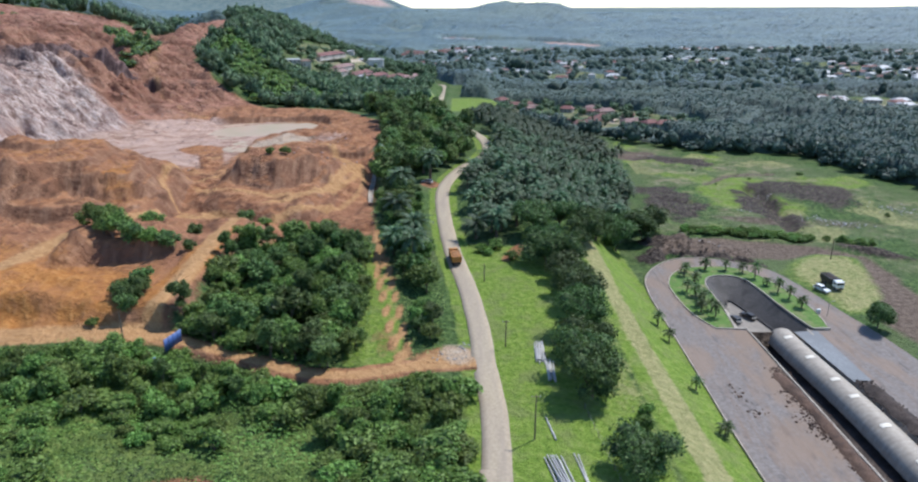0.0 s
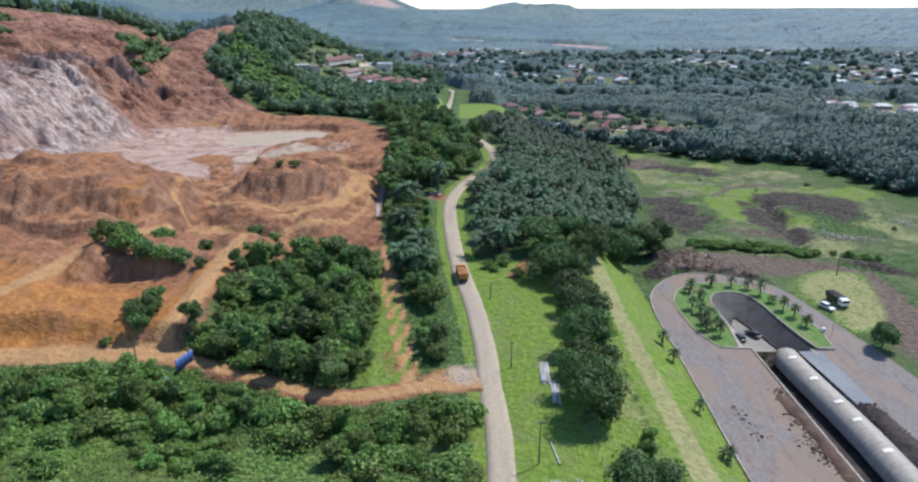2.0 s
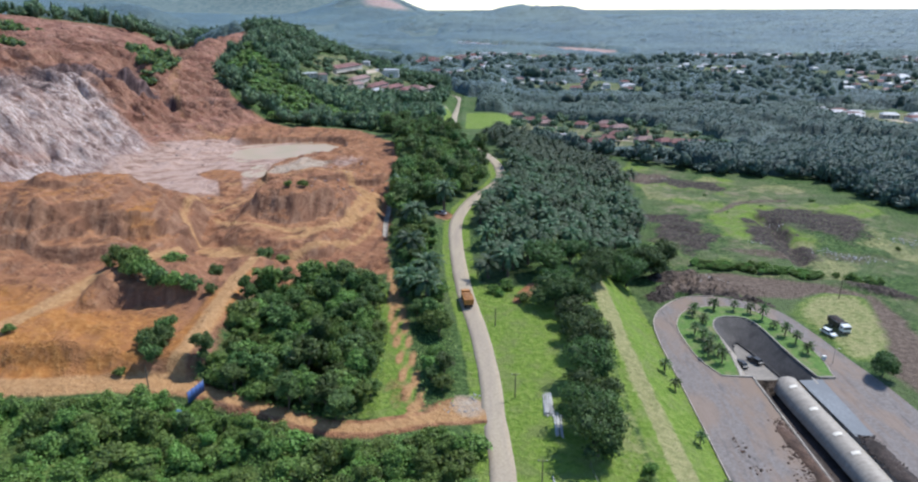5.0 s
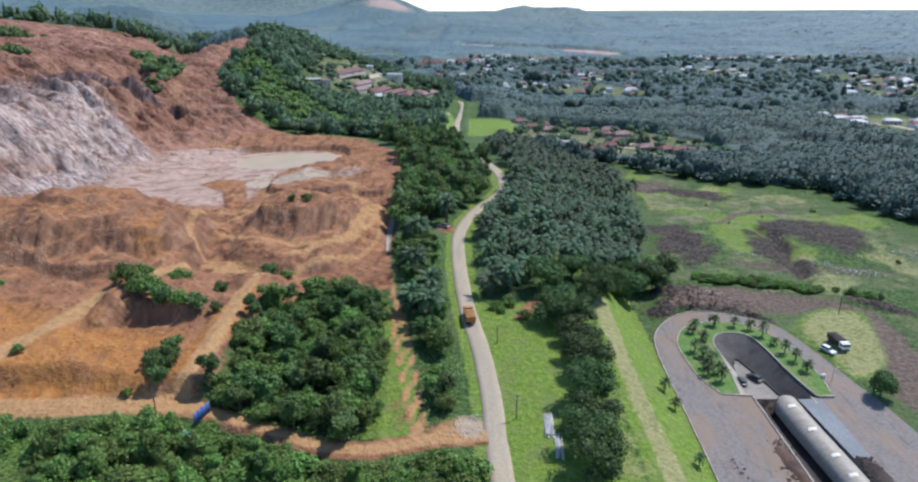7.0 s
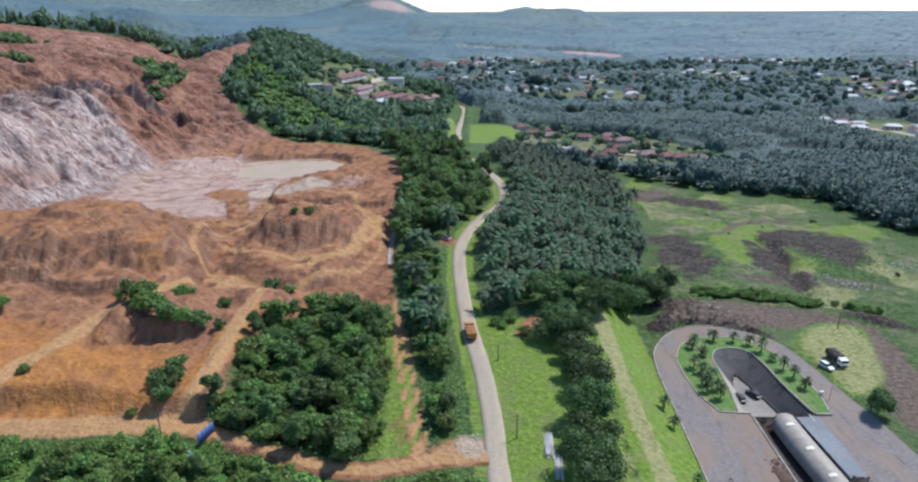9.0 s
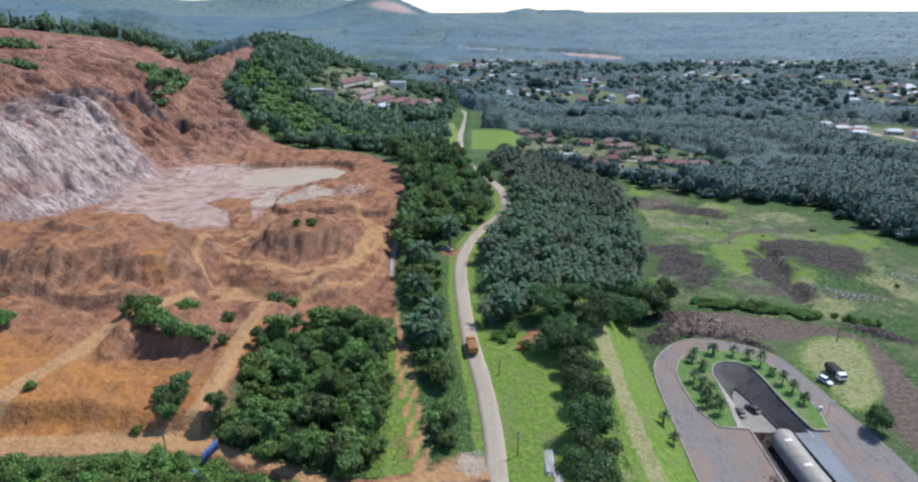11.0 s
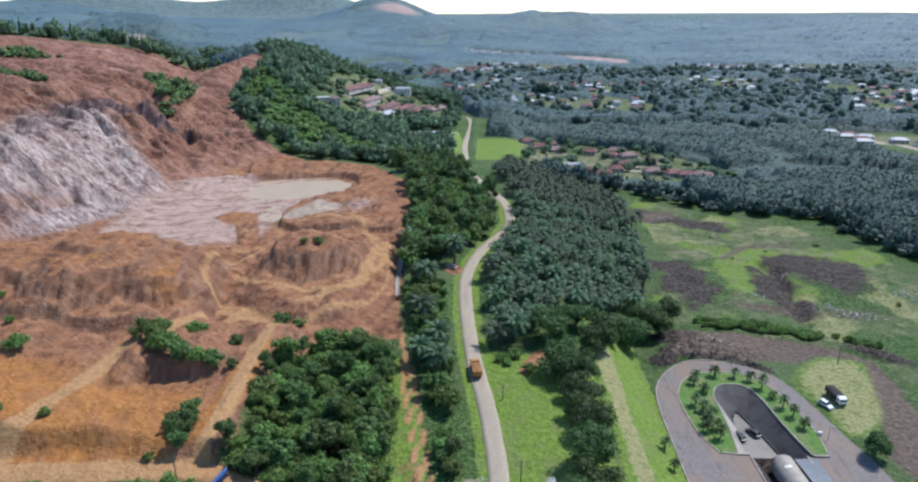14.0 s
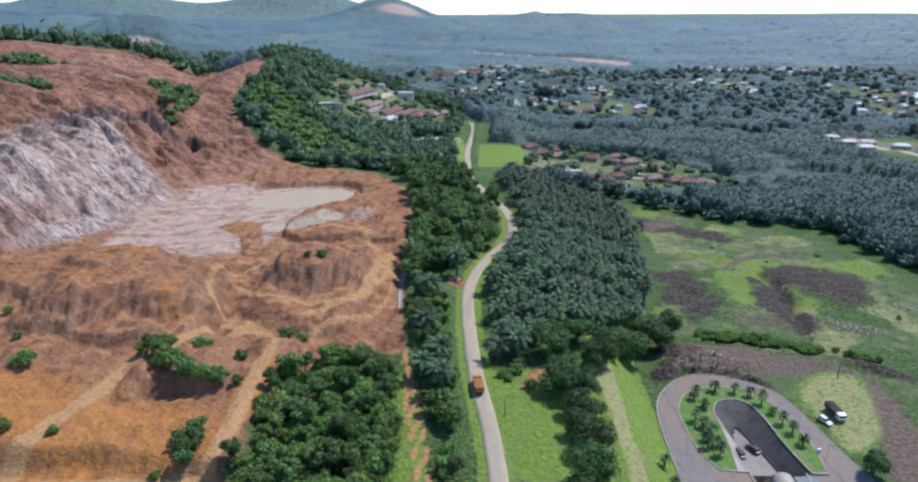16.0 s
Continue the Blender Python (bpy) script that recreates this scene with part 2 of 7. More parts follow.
    # the cut hill
    toe = np.interp(y, [120, 180, 225, 275, 320, 400, 450, 500, 600, 850, 1100], [-400, -300, -250, -192, -168, -166, -141, -117, -112, -80, -80])
    s = toe - x + 5 * wob * sstep(240, 300, y)
    hill = np.interp(s, [-30, 0, 15, 27, 42, 50, 76, 127, 220, 420, 700], [0, 2.6, 7, 11.5, 19, 23, 33, 49, 59, 62, 40])
    hill = hill * (1 - sstep(780, 1250, y)) * sstep(110, 210, y + 0.15 * (-170 - x))
    gully = along(x, y, [(-182, 425), (-224, 515), (-258, 600), (-290, 700), (-330, 800)])
    hill = hill - 12 * np.exp(-(gully / 30) ** 2) * (1 - 0.2 * sstep(560, 700, y)) * sstep(20, 70, s)
    hill = hill + np.interp(x, [-700, -500, -440, -380, -320, -280, -240], [14, 20, 14, 7, -6, -5, 0]) * sstep(540, 690, y) * (1 - sstep(770, 900, y))
    haul = along(x, y, [(-150, 330), (-176, 372), (-186, 430), (-222, 470), (-262, 500), (-330, 520), (-420, 560)])
    hill = hill - 3.6 * (1 - sstep(3, 8, haul)) * sstep(10, 30, s)
    z = z + np.maximum(hill, 0)
    steep = sstep(4, 22, s) * (1 - sstep(110, 160, s)) * sstep(235, 290, y) * (1 - sstep(470, 560, y))
    u = 0.50 * x + 0.86 * y
    v = 0.86 * x - 0.50 * y
    kink = 4.0 * value_noise(x / 23, y / 23, 39)
    z = z + steep * (5.0 * (np.abs(value_noise((u + kink) / 14, v / 46, 31)) - 0.35) + 4.6 * (np.abs(value_noise((u + kink) / 5.2, v / 24, 32)) - 0.4)
                     + 2.4 * (np.abs(value_noise((u - kink) / 2.4, v / 13, 33)) - 0.4) + 2.4 * fbm(x, y, 16, 3, 34))
    gl = sstep(12, 40, s) * sstep(335, 385, y) * (1 - sstep(640, 730, y))
    bend = 7 * value_noise(x / 31, y / 31, 35)
    z = z + 7 * gauss(x, y, -232, 640, 40, 85) + 15 * gauss(x, y, -218, 785, 62, 95) - gl * (4.2 * np.clip(1 - 2.4 * np.abs(value_noise((y + 0.35 * x + bend) / 15, (x + y) / 60, 47)), 0, 1)
                                                      + 2.6 * np.clip(1 - 2.2 * np.abs(value_noise((y + 0.1 * x - bend) / 7, x / 34, 48)), 0, 1) - 1.6)
    cut = along(x, y, [(-250, 420), (-230, 434), (-202, 450)])
    z = z - 7.0 * (1 - sstep(2, 8, cut)) + 3.0 * gauss(x, y, -240, 440, 24, 8, -28, 4)
    up = sstep(85, 120, s) * (1 - sstep(600, 760, y)) * sstep(200, 260, y)
    z = z + up * (6.0 * (np.abs(value_noise((y + 0.4 * x + bend) / 24, x / 80, 36)) - 0.3) + 2.6 * (np.abs(value_noise((y + 0.3 * x - bend) / 8, x / 40, 37)) - 0.35) + 2.2 * fbm(x, y, 40, 3, 30))
    z = z + sstep(10, 30, s) * (1 - up) * (1 - sstep(600, 760, y)) * sstep(380, 440, y) * (3.4 * (np.abs(value_noise((0.8 * y + 0.6 * x + bend) / 13, (x - y) / 50, 38)) - 0.35) + 2.6 * fbm(x, y, 34, 3, 40))
    # churned earth in the quarry: small scarps along the contours, then humps and hollows
    q = sstep(-4, 8, inside(x, y, QUARRY))
    flat = np.clip(1 - np.minimum(np.minimum(along(x, y, TRACK), along(x, y, TRACK_UP)), along(x, y, TRACK_LEFT)) / 7, 0, 1)
    for step, amount, seed in ((4.4, 0.40, 45), (1.9, 0.24, 46)):
        zz = (z + 1.6 * fbm(x, y, 22, 3, seed)) / step
        fr = zz - np.floor(zz)
        z = z + q * (1 - sstep(0.2, 0.7, flat)) * amount * step * (inside(x, y, POND) < -2) * (sstep(0.34, 0.62, fr) - fr) * (0.35 + 0.65 * sstep(-0.25, 0.25, fbm(x, y, 34, 2, seed + 4)))
    calm = 1 - 0.93 * np.clip(sstep(-8, 1, inside(x, y, POND)) + 0.8 * gauss(x, y, -128, 318, 26, 40, -14, 6), 0, 1)
    z = z + q * calm * (1 - flat) * (1.7 * fbm(x, y, 12, 5, 41) + 0.9 * (np.abs(value_noise(x / 3.1, y / 3.6, 42)) - 0.4) + 0.5 * (np.abs(value_noise(x / 1.6 + 0.3 * y, y / 2.6, 43)) - 0.4))
    bank = sstep(119, 121.5, y) * (1 - sstep(127, 131, y)) * sstep(-66, -72, x) * sstep(-140, -110, x)
    z = z + bank * (0.9 * (np.abs(value_noise(x / 2.2, y / 9, 44)) - 0.4))
    # heaps at the head of the loop
    for cx, cy, rx, ry, h, turn in DARK_HEAPS:
        z = z + h * gauss(x, y, cx, cy, rx, ry, turn, 4) * (0.8 + 0.5 * value_noise(x / 1.7, y / 1.7, 52))
    z = z + 1.4 * gauss(x, y, 131, 203, 14, 3, -35, 4) + 1.8 * gauss(x, y, 152, 276, 22, 20, 20, 4) - 2.2 * sstep(4.5, 1.5, along(x, y, [(128, 292), (126, 262), (119, 230)]))
    # gentle unevenness elsewhere
    z = z + (1 - q) * (0.5 * fbm(x, y, 30, 3, 61) * sstep(14, 40, np.abs(x - 5)) + 0.9 * fbm(x, y, 7, 3, 64) * sstep(-4, 6, inside(x, y, FIELD)) + 0.08 * fbm(x, y, 2.5, 2, 62))
    z = z + sstep(600, 1500, y) * 7 * fbm(x, y, 260, 3, 63) * (1 - far)
    # ditch behind the verge trees and along the embankment
    z = z - 0.7 * np.exp(-(along(x, y, [(38, 180), (37.6, 150), (38.5, 120), (41, 86), (43, 60)]) / 0.8) ** 2)
    # level beds for road, track and loop
    dr = along(x, y, ROAD)
    z = z + (road_z(y) - 0.12 - z) * (1 - sstep(2.8, 8.0, dr))
    dt = along(x, y, TRACK)
    z_t = np.interp(x, [-260, -100, -79, -66, -58, -44, -29, -9, 2], [6, 3.6, 2.7, 2.6, 1.2, -1.4, -3.0, -3.7, -3.8])
    z = z + (z_t - z) * (1 - sstep(2.0, 4.6, dt)) * (x < 3)
    lo_ = inside(x, y, LOOP_OUT)
    z = np.where(y < 215, z + (APRON_Z - 0.12 - z) * sstep(-2.2, -0.3, lo_), z)
    z = z + (APRON_Z - 0.1 - z) * sstep(-5, 0, inside(x, y, LOT))
    # hollow under the sunk yard and the covered way
    z = z - 6 * sstep(-1.2, 0.2, inside(x, y, PIT)) - 6 * sstep(-1.0, 0.4, inside(x, y, [(69.4, 40), (69.4, 149), (82, 149), (82, 40)])) * (inside(x, y, PIT) < -1.2)
    # far rise to the horizon and the far hills
    z = z + far * (93 + 9 * fbm(x, y, 900, 3, 71))
    for cx, cy, rx, ry, h in ((-590, 3650, 230, 300, 84), (-420, 3550, 200, 260, 50), (-990, 1950, 220, 170, 104), (-1150, 4300, 420, 300, 170), (-2300, 4100, 600, 300, 150), (-1500, 2500, 260, 240, 62),
                              (150, 2880, 120, 150, 46), (330, 2900, 150, 150, 50), (430, 2960, 120, 120, 30), (620, 3300, 300, 160, 14), (1300, 3000, 400, 160, 12), (700, 2300, 260, 120, 9), (-260, 2150, 260, 120, 20), (-120, 2700, 330, 260, 60), (-560, 1900, 330, 200, 26), (-2000, 3000, 500, 400, 90)):
        z = z + h * gauss(x, y, cx, cy, rx, ry)
    return z


def ground_at(x, y):
    return float(ground(np.array([x]), np.array([y]))[0])


# ---- materials ----
def mat(name):
    m = bpy.data.materials.new(name)
    m.use_nodes = True
    return m, m.node_tree.nodes, m.node_tree.links, m.node_tree.nodes["Principled BSDF"]


def tex(n, l, size, detail=4, rough=0.55, space="Object", stretch=None, offset=0.0, turn=0.0):
    """Noise whose blobs are about that many metres across."""
    src = n.new("ShaderNodeNewGeometry").outputs["Position"] if space == "World" else n.new("ShaderNodeTexCoord").outputs[space]
    mp = n.new("ShaderNodeMapping")
    mp.inputs["Location"].default_value = (offset, offset * 0.7, 0)
    mp.inputs["Scale"].default_value = stretch or (1, 1, 1)
    if turn:
        tm = n.new("ShaderNodeMapping")
        tm.inputs["Rotation"].default_value = (0, 0, radians(turn))
        l.new(src, tm.inputs["Vector"])
        src = tm.outputs[0]
    l.new(src, mp.inputs["Vector"])
    t = n.new("ShaderNodeTexNoise")
    t.inputs["Scale"].default_value, t.inputs["Detail"].default_value, t.inputs["Roughness"].default_value = 1 / size, detail, rough
    l.new(mp.outputs[0], t.inputs["Vector"])
    return t.outputs["Fac"]


def ridged(n, l, size, slant=0.0):
    """Sharp-crested noise, as rain cuts it."""
    g = n.new("ShaderNodeNewGeometry")
    mp = n.new("ShaderNodeMapping")
    mp.inputs["Scale"].default_value = (1.3, 0.7, 1)
    tm = n.new("ShaderNodeMapping")
    tm.inputs["Rotation"].default_value = (0, 0, slant)
    l.new(g.outputs["Position"], tm.inputs["Vector"])
    l.new(tm.outputs[0], mp.inputs["Vector"])
    t = n.new("ShaderNodeTexNoise")
    t.noise_type, t.normalize = "RIDGED_MULTIFRACTAL", True
    t.inputs["Scale"].default_value, t.inputs["Detail"].default_value, t.inputs["Roughness"].default_value = 1 / size, 5, 0.55
    l.new(mp.outputs[0], t.inputs["Vector"])
    return t.outputs["Fac"]


def ramp(n, l, fac, stops):
    r = n.new("ShaderNodeValToRGB")
    e = r.color_ramp.elements
    while len(e) < len(stops):
        e.new(0.5)
    for k, (p, c) in enumerate(stops):
        e[k].position, e[k].color = p, (*c, 1) if len(c) == 3 else c
    l.new(fac, r.inputs[0])
    return r.outputs[0]


def mix(n, l, fac, a, b, mode="MIX"):
    m = n.new("ShaderNodeMix")
    m.data_type, m.blend_type = "RGBA", mode
    for sock, v in ((m.inputs[0], fac), (m.inputs[6], a), (m.inputs[7], b)):
        if isinstance(v, bpy.types.NodeSocket):
            l.new(v, sock)
        elif isinstance(v, (int, float)):
            sock.default_value = v
        else:
            sock.default_value = (*v, 1)
    return m.outputs[2]


def maths(n, l, op, a, b=0.0, clamp=False):
    m = n.new("ShaderNodeMath")
    m.operation, m.use_clamp = op, clamp
    for sock, v in zip(m.inputs, (a, b)):
        if isinstance(v, bpy.types.NodeSocket):
            l.new(v, sock)
        else:
            sock.default_value = v
    return m.outputs[0]


def bump(n, l, b, height, strength, distance):
    k = n.new("ShaderNodeBump")
    k.inputs["Strength"].default_value, k.inputs["Distance"].default_value = strength, distance
    l.new(height, k.inputs["Height"])
    l.new(k.outputs[0], b.inputs["Normal"])


def plain(name, c, rough=0.7, metal=0.0, vary=0.18, size=0.6, relief=0.0, dirt=None):
    """A surface of one colour with grain and larger stains."""
    m, n, l, b = mat(name)
    fine, wide = tex(n, l, size * 0.25, 5, space="World"), tex(n, l, size * 4, 3, space="World")
    dark = tuple(v * (1 - vary) for v in c) if dirt is None else dirt
    lite = tuple(min(1, v * (1 + vary)) for v in c)
    col = ramp(n, l, fine, [(0.38, tuple(v * (1 - vary * 0.7) for v in c)), (0.62, lite)])
    col = mix(n, l, ramp(n, l, wide, [(0.46, (0, 0, 0)), (0.64, (0.9, 0.9, 0.9))]), col, dark)
    l.new(col, b.inputs["Base Color"])
    b.inputs["Roughness"].default_value, b.inputs["Metallic"].default_value = rough, metal
    if relief:
        bump(n, l, b, fine, 0.6, relief)
    return m


def foliage(name, dark, mid, lite, thin=0.25, haze_sheen=0.15, joined_up=False):
    """Leaves: each clump and each plant a little different, light shining through."""
    m, n, l, b = mat(name)
    geo, info = n.new("ShaderNodeNewGeometry"), n.new("ShaderNodeObjectInfo")
    col = ramp(n, l, geo.outputs["Random Per Island"], [(0.0, tuple(c * 0.6 for c in dark)), (0.22, dark), (0.5, mid), (1.0, tuple(c * 1.3 for c in lite))])
    col = mix(n, l, maths(n, l, "MULTIPLY", tex(n, l, 7.0, 2, space="World"), 0.5), col, mid)
    hue = n.new("ShaderNodeHueSaturation")
    own = info.outputs["Random"]
    if joined_up:
        own = maths(n, l, "MULTIPLY", maths(n, l, "SUBTRACT", tex(n, l, 9.0, 3, 0.6, "World"), 0.36), 3.6, True)
    l.new(maths(n, l, "ADD", maths(n, l, "MULTIPLY", own, 0.045), 0.476), hue.inputs["Hue"])
    l.new(maths(n, l, "ADD", maths(n, l, "MULTIPLY", own, 0.75), 0.70), hue.inputs["Value"])
    l.new(col, hue.inputs["Color"])
    l.new(hue.outputs[0], b.inputs["Base Color"])
    b.inputs["Roughness"].default_value = 0.55
    b.inputs["Specular IOR Level"].default_value = 0.3
    # Bluish sheen standing in for haze over distant leaves; near kinds pass zero.
    b.inputs["Sheen Weight"].default_value = haze_sheen
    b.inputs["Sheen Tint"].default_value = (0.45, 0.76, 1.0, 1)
    t = n.new("ShaderNodeBsdfTranslucent")
    l.new(hue.outputs[0], t.inputs["Color"])
    mx = n.new("ShaderNodeMixShader")
    mx.inputs[0].default_value = thin
    l.new(b.outputs[0], mx.inputs[1])
    l.new(t.outputs[0], mx.inputs[2])
    l.new(mx.outputs[0], n["Material Output"].inputs["Surface"])
    return m


def land_material():
    """Earth, rock, grass and litter, laid by the land's own cover masks and broken up by noise."""
    m, n, l, b = mat("land")
    a1, a2 = n.new("ShaderNodeAttribute"), n.new("ShaderNodeAttribute")
    a1.attribute_name, a2.attribute_name = "cover", "cover_more"
    s1, s2 = n.new("ShaderNodeSeparateColor"), n.new("ShaderNodeSeparateColor")
    a3, s3 = n.new("ShaderNodeAttribute"), n.new("ShaderNodeSeparateColor")
    a3.attribute_name = "worn"
    l.new(a3.outputs["Color"], s3.inputs[0])
    l.new(a1.outputs["Color"], s1.inputs[0])
    l.new(a2.outputs["Color"], s2.inputs[0])
    f03, f1, f4, f20 = (tex(n, l, s, d, 0.6, "World") for s, d in ((0.35, 3), (1.3, 5), (5.0, 5), (26.0, 4)))
    rough_streak = tex(n, l, 3.0, 6, 0.65, "World", (0.5, 0.16, 1.6))

    def edge(v, at=0.5, soft=0.16):
        """A mask with a frayed edge."""
        k = maths(n, l, "ADD", v, maths(n, l, "MULTIPLY", maths(n, l, "SUBTRACT", maths(n, l, "ADD", f1, f4), 1.0), 0.55))
        return ramp(n, l, k, [(max(0, at - soft), (0, 0, 0)), (min(1, at + soft), (1, 1, 1))])
    # rough green ground
    green = ramp(n, l, f1, [(0.370, (0.030, 0.058, 0.018)), (0.500, (0.062, 0.110, 0.032)), (0.656, (0.110, 0.160, 0.052))])
    green = mix(n, l, ramp(n, l, f20, [(0.448, (0, 0, 0)), (0.604, (0.6, 0.6, 0.6))]), green, (0.110, 0.135, 0.062))
    lawn = ramp(n, l, f1, [(0.344, (0.108, 0.178, 0.026)), (0.500, (0.150, 0.226, 0.036)), (0.682, (0.212, 0.276, 0.066))])
    lawn = mix(n, l, ramp(n, l, f4, [(0.470, (0, 0, 0)), (0.640, (0.7, 0.7, 0.7))]), lawn, (0.165, 0.195, 0.066))
    straw = ramp(n, l, f1, [(0.370, (0.220, 0.222, 0.092)), (0.630, (0.330, 0.305, 0.145))])
    # red earth in several tones
    earth = ramp(n, l, f4, [(0.360, (0.138, 0.058, 0.030)), (0.458, (0.243, 0.110, 0.056)), (0.557, (0.311, 0.151, 0.077)), (0.669, (0.403, 0.220, 0.118))])
    earth = mix(n, l, ramp(n, l, f1, [(0.395, (0, 0, 0)), (0.675, (0.6, 0.6, 0.600))]), earth, (0.342, 0.166, 0.083))
    earth = mix(n, l, ramp(n, l, f20, [(0.443, (0, 0, 0)), (0.599, (0.8, 0.8, 0.800))]), earth, (0.270, 0.128, 0.072))
    earth = mix(n, l, ramp(n, l, rough_streak, [(0.525, (0, 0, 0)), (0.610, (0.85, 0.85, 0.85))]), earth, (0.140, 0.070, 0.042))
    orange = ramp(n, l, f1, [(0.230, (0.273, 0.108, 0.029)), (0.500, (0.376, 0.164, 0.049)), (0.746, (0.469, 0.239, 0.083))])
    orange = mix(n, l, ramp(n, l, f4, [(0.465, (0, 0, 0)), (0.612, (0.8, 0.8, 0.800))]), orange, (0.309, 0.140, 0.060))
    streak = tex(n, l, 2.2, 7, 0.66, "World", (0.22, 1.5, 0.6), turn=32)
    earth = mix(n, l, ramp(n, l, streak, [(0.56, (0, 0, 0)), (0.62, (0.65, 0.65, 0.65))]), earth, (0.408, 0.228, 0.125))
    # Streak stops also paint lit ribs and shadowed hollows into the pale rock.
    pale = ramp(n, l, streak, [(0.360, (0.136, 0.081, 0.066)), (0.430, (0.305, 0.207, 0.176)), (0.490, (0.497, 0.386, 0.341)), (0.550, (0.678, 0.582, 0.528)), (0.660, (0.373, 0.246, 0.198))])
    pale = mix(n, l, 0.25, pale, ramp(n, l, f4, [(0.40, (0.200, 0.140, 0.115)), (0.60, (0.460, 0.360, 0.315))]))
    pale = mix(n, l, ramp(n, l, f20, [(0.458, (0, 0, 0)), (0.562, (0.45, 0.45, 0.45))]), pale, (0.275, 0.185, 0.155))
    rills = tex(n, l, 2.2, 6, 0.62, "World", (1.1, 0.16, 0.22))
    winding = tex(n, l, 7.0, 4, 0.6, "World", (0.34, 1.1, 0.5), turn=28)
    # Crack lines: their dark colour paints crevice shade, and the relief sinks there.
    cracks = maths(n, l, "SUBTRACT", 1.0, maths(n, l, "MULTIPLY", maths(n, l, "ABSOLUTE", maths(n, l, "SUBTRACT", winding, 0.5)), 22.0), True)
    thin = maths(n, l, "MULTIPLY", cracks, 0.8)
    pale = mix(n, l, maths(n, l, "MULTIPLY", thin, 0.65), pale, (0.130, 0.082, 0.070))
    violet = ramp(n, l, rills, [(0.38, (0.040, 0.028, 0.030)), (0.50, (0.090, 0.062, 0.060)), (0.64, (0.180, 0.128, 0.118))])
    dump = ramp(n, l, f1, [(0.370, (0.028, 0.023, 0.019)), (0.526, (0.066, 0.052, 0.044)), (0.656, (0.130, 0.104, 0.086))])
    mud = ramp(n, l, f1, [(0.370, (0.098, 0.072, 0.055)), (0.630, (0.180, 0.135, 0.104))])
    track = ramp(n, l, f1, [(0.36, (0.356, 0.197, 0.087)), (0.64, (0.442, 0.260, 0.124))])
    col = mix(n, l, edge(s2.outputs[0]), green, lawn)
    col = mix(n, l, edge(s2.outputs[1]), col, straw)
    col = mix(n, l, edge(s1.outputs[0]), col, earth)
    col = mix(n, l, edge(s1.outputs[1]), col, orange)
    # Cut-earth colour darkened on steep faces, painting in the shade of scarps.
    steep_shade = ramp(n, l, rills, [(0.34, (0.128, 0.063, 0.038)), (0.46, (0.204, 0.106, 0.065)), (0.54, (0.255, 0.139, 0.085)), (0.68, (0.337, 0.199, 0.125))])
    steep_shade = mix(n, l, ramp(n, l, f20, [(0.44, (0, 0, 0)), (0.58, (0.6, 0.6, 0.6))]), steep_shade, (0.219, 0.108, 0.062))
    col = mix(n, l, edge(a3.outputs["Alpha"], soft=0.25), col, steep_shade)
    col = mix(n, l, edge(s1.outputs[2], soft=0.3), col, pale)
    col = mix(n, l, edge(a1.outputs["Alpha"], soft=0.25), col, violet)
    col = mix(n, l, edge(s2.outputs[2]), col, dump)
    col = mix(n, l, edge(a2.outputs["Alpha"], soft=0.25), col, mud)
    col = mix(n, l, edge(s3.outputs[0], soft=0.28), col, track)
    banded = tex(n, l, 44.0, 7, 0.66, "World", (0.5, 1.0, 1.6), turn=20)
    pink = ramp(n, l, banded, [(0.36, (0.138, 0.055, 0.044)), (0.44, (0.237, 0.100, 0.072)), (0.51, (0.375, 0.200, 0.147)), (0.57, (0.213, 0.088, 0.064)), (0.66, (0.500, 0.319, 0.243))])
    pink = mix(n, l, ramp(n, l, rough_streak, [(0.535, (0, 0, 0)), (0.64, (0.7, 0.7, 0.7))]), pink, (0.125, 0.064, 0.050))
    pink = mix(n, l, ramp(n, l, streak, [(0.550, (0, 0, 0)), (0.63, (0.6, 0.6, 0.6))]), pink, (0.390, 0.265, 0.205))
    pink = mix(n, l, ramp(n, l, f1, [(0.42, (0, 0, 0)), (0.66, (0.35, 0.35, 0.35))]), pink, (0.330, 0.200, 0.140))
    pink = mix(n, l, maths(n, l, "MULTIPLY", thin, 0.8), pink, (0.110, 0.050, 0.036))
    yard = ramp(n, l, f4, [(0.38, (0.095, 0.125, 0.050)), (0.50, (0.165, 0.170, 0.085)), (0.62, (0.270, 0.225, 0.150))])
    a4, s4 = n.new("ShaderNodeAttribute"), n.new("ShaderNodeSeparateColor")
    a4.attribute_name = "settled"
    l.new(a4.outputs["Color"], s4.inputs[0])
    col = mix(n, l, maths(n, l, "MULTIPLY", s4.outputs[0], 0.85), col, pink)
    flow = tex(n, l, 6.0, 6, 0.6, "World", (0.5, 1.3, 1), turn=-35)
    silt = ramp(n, l, flow, [(0.36, (0.258, 0.157, 0.114)), (0.47, (0.372, 0.249, 0.192)), (0.56, (0.450, 0.319, 0.257)), (0.66, (0.384, 0.261, 0.211))])
    col = mix(n, l, edge(a4.outputs["Alpha"], soft=0.3), col, silt)
    col = mix(n, l, edge(s4.outputs[1], soft=0.3), col, yard)
    col = mix(n, l, edge(s4.outputs[2], soft=0.25), col, (0.420, 0.350, 0.270))
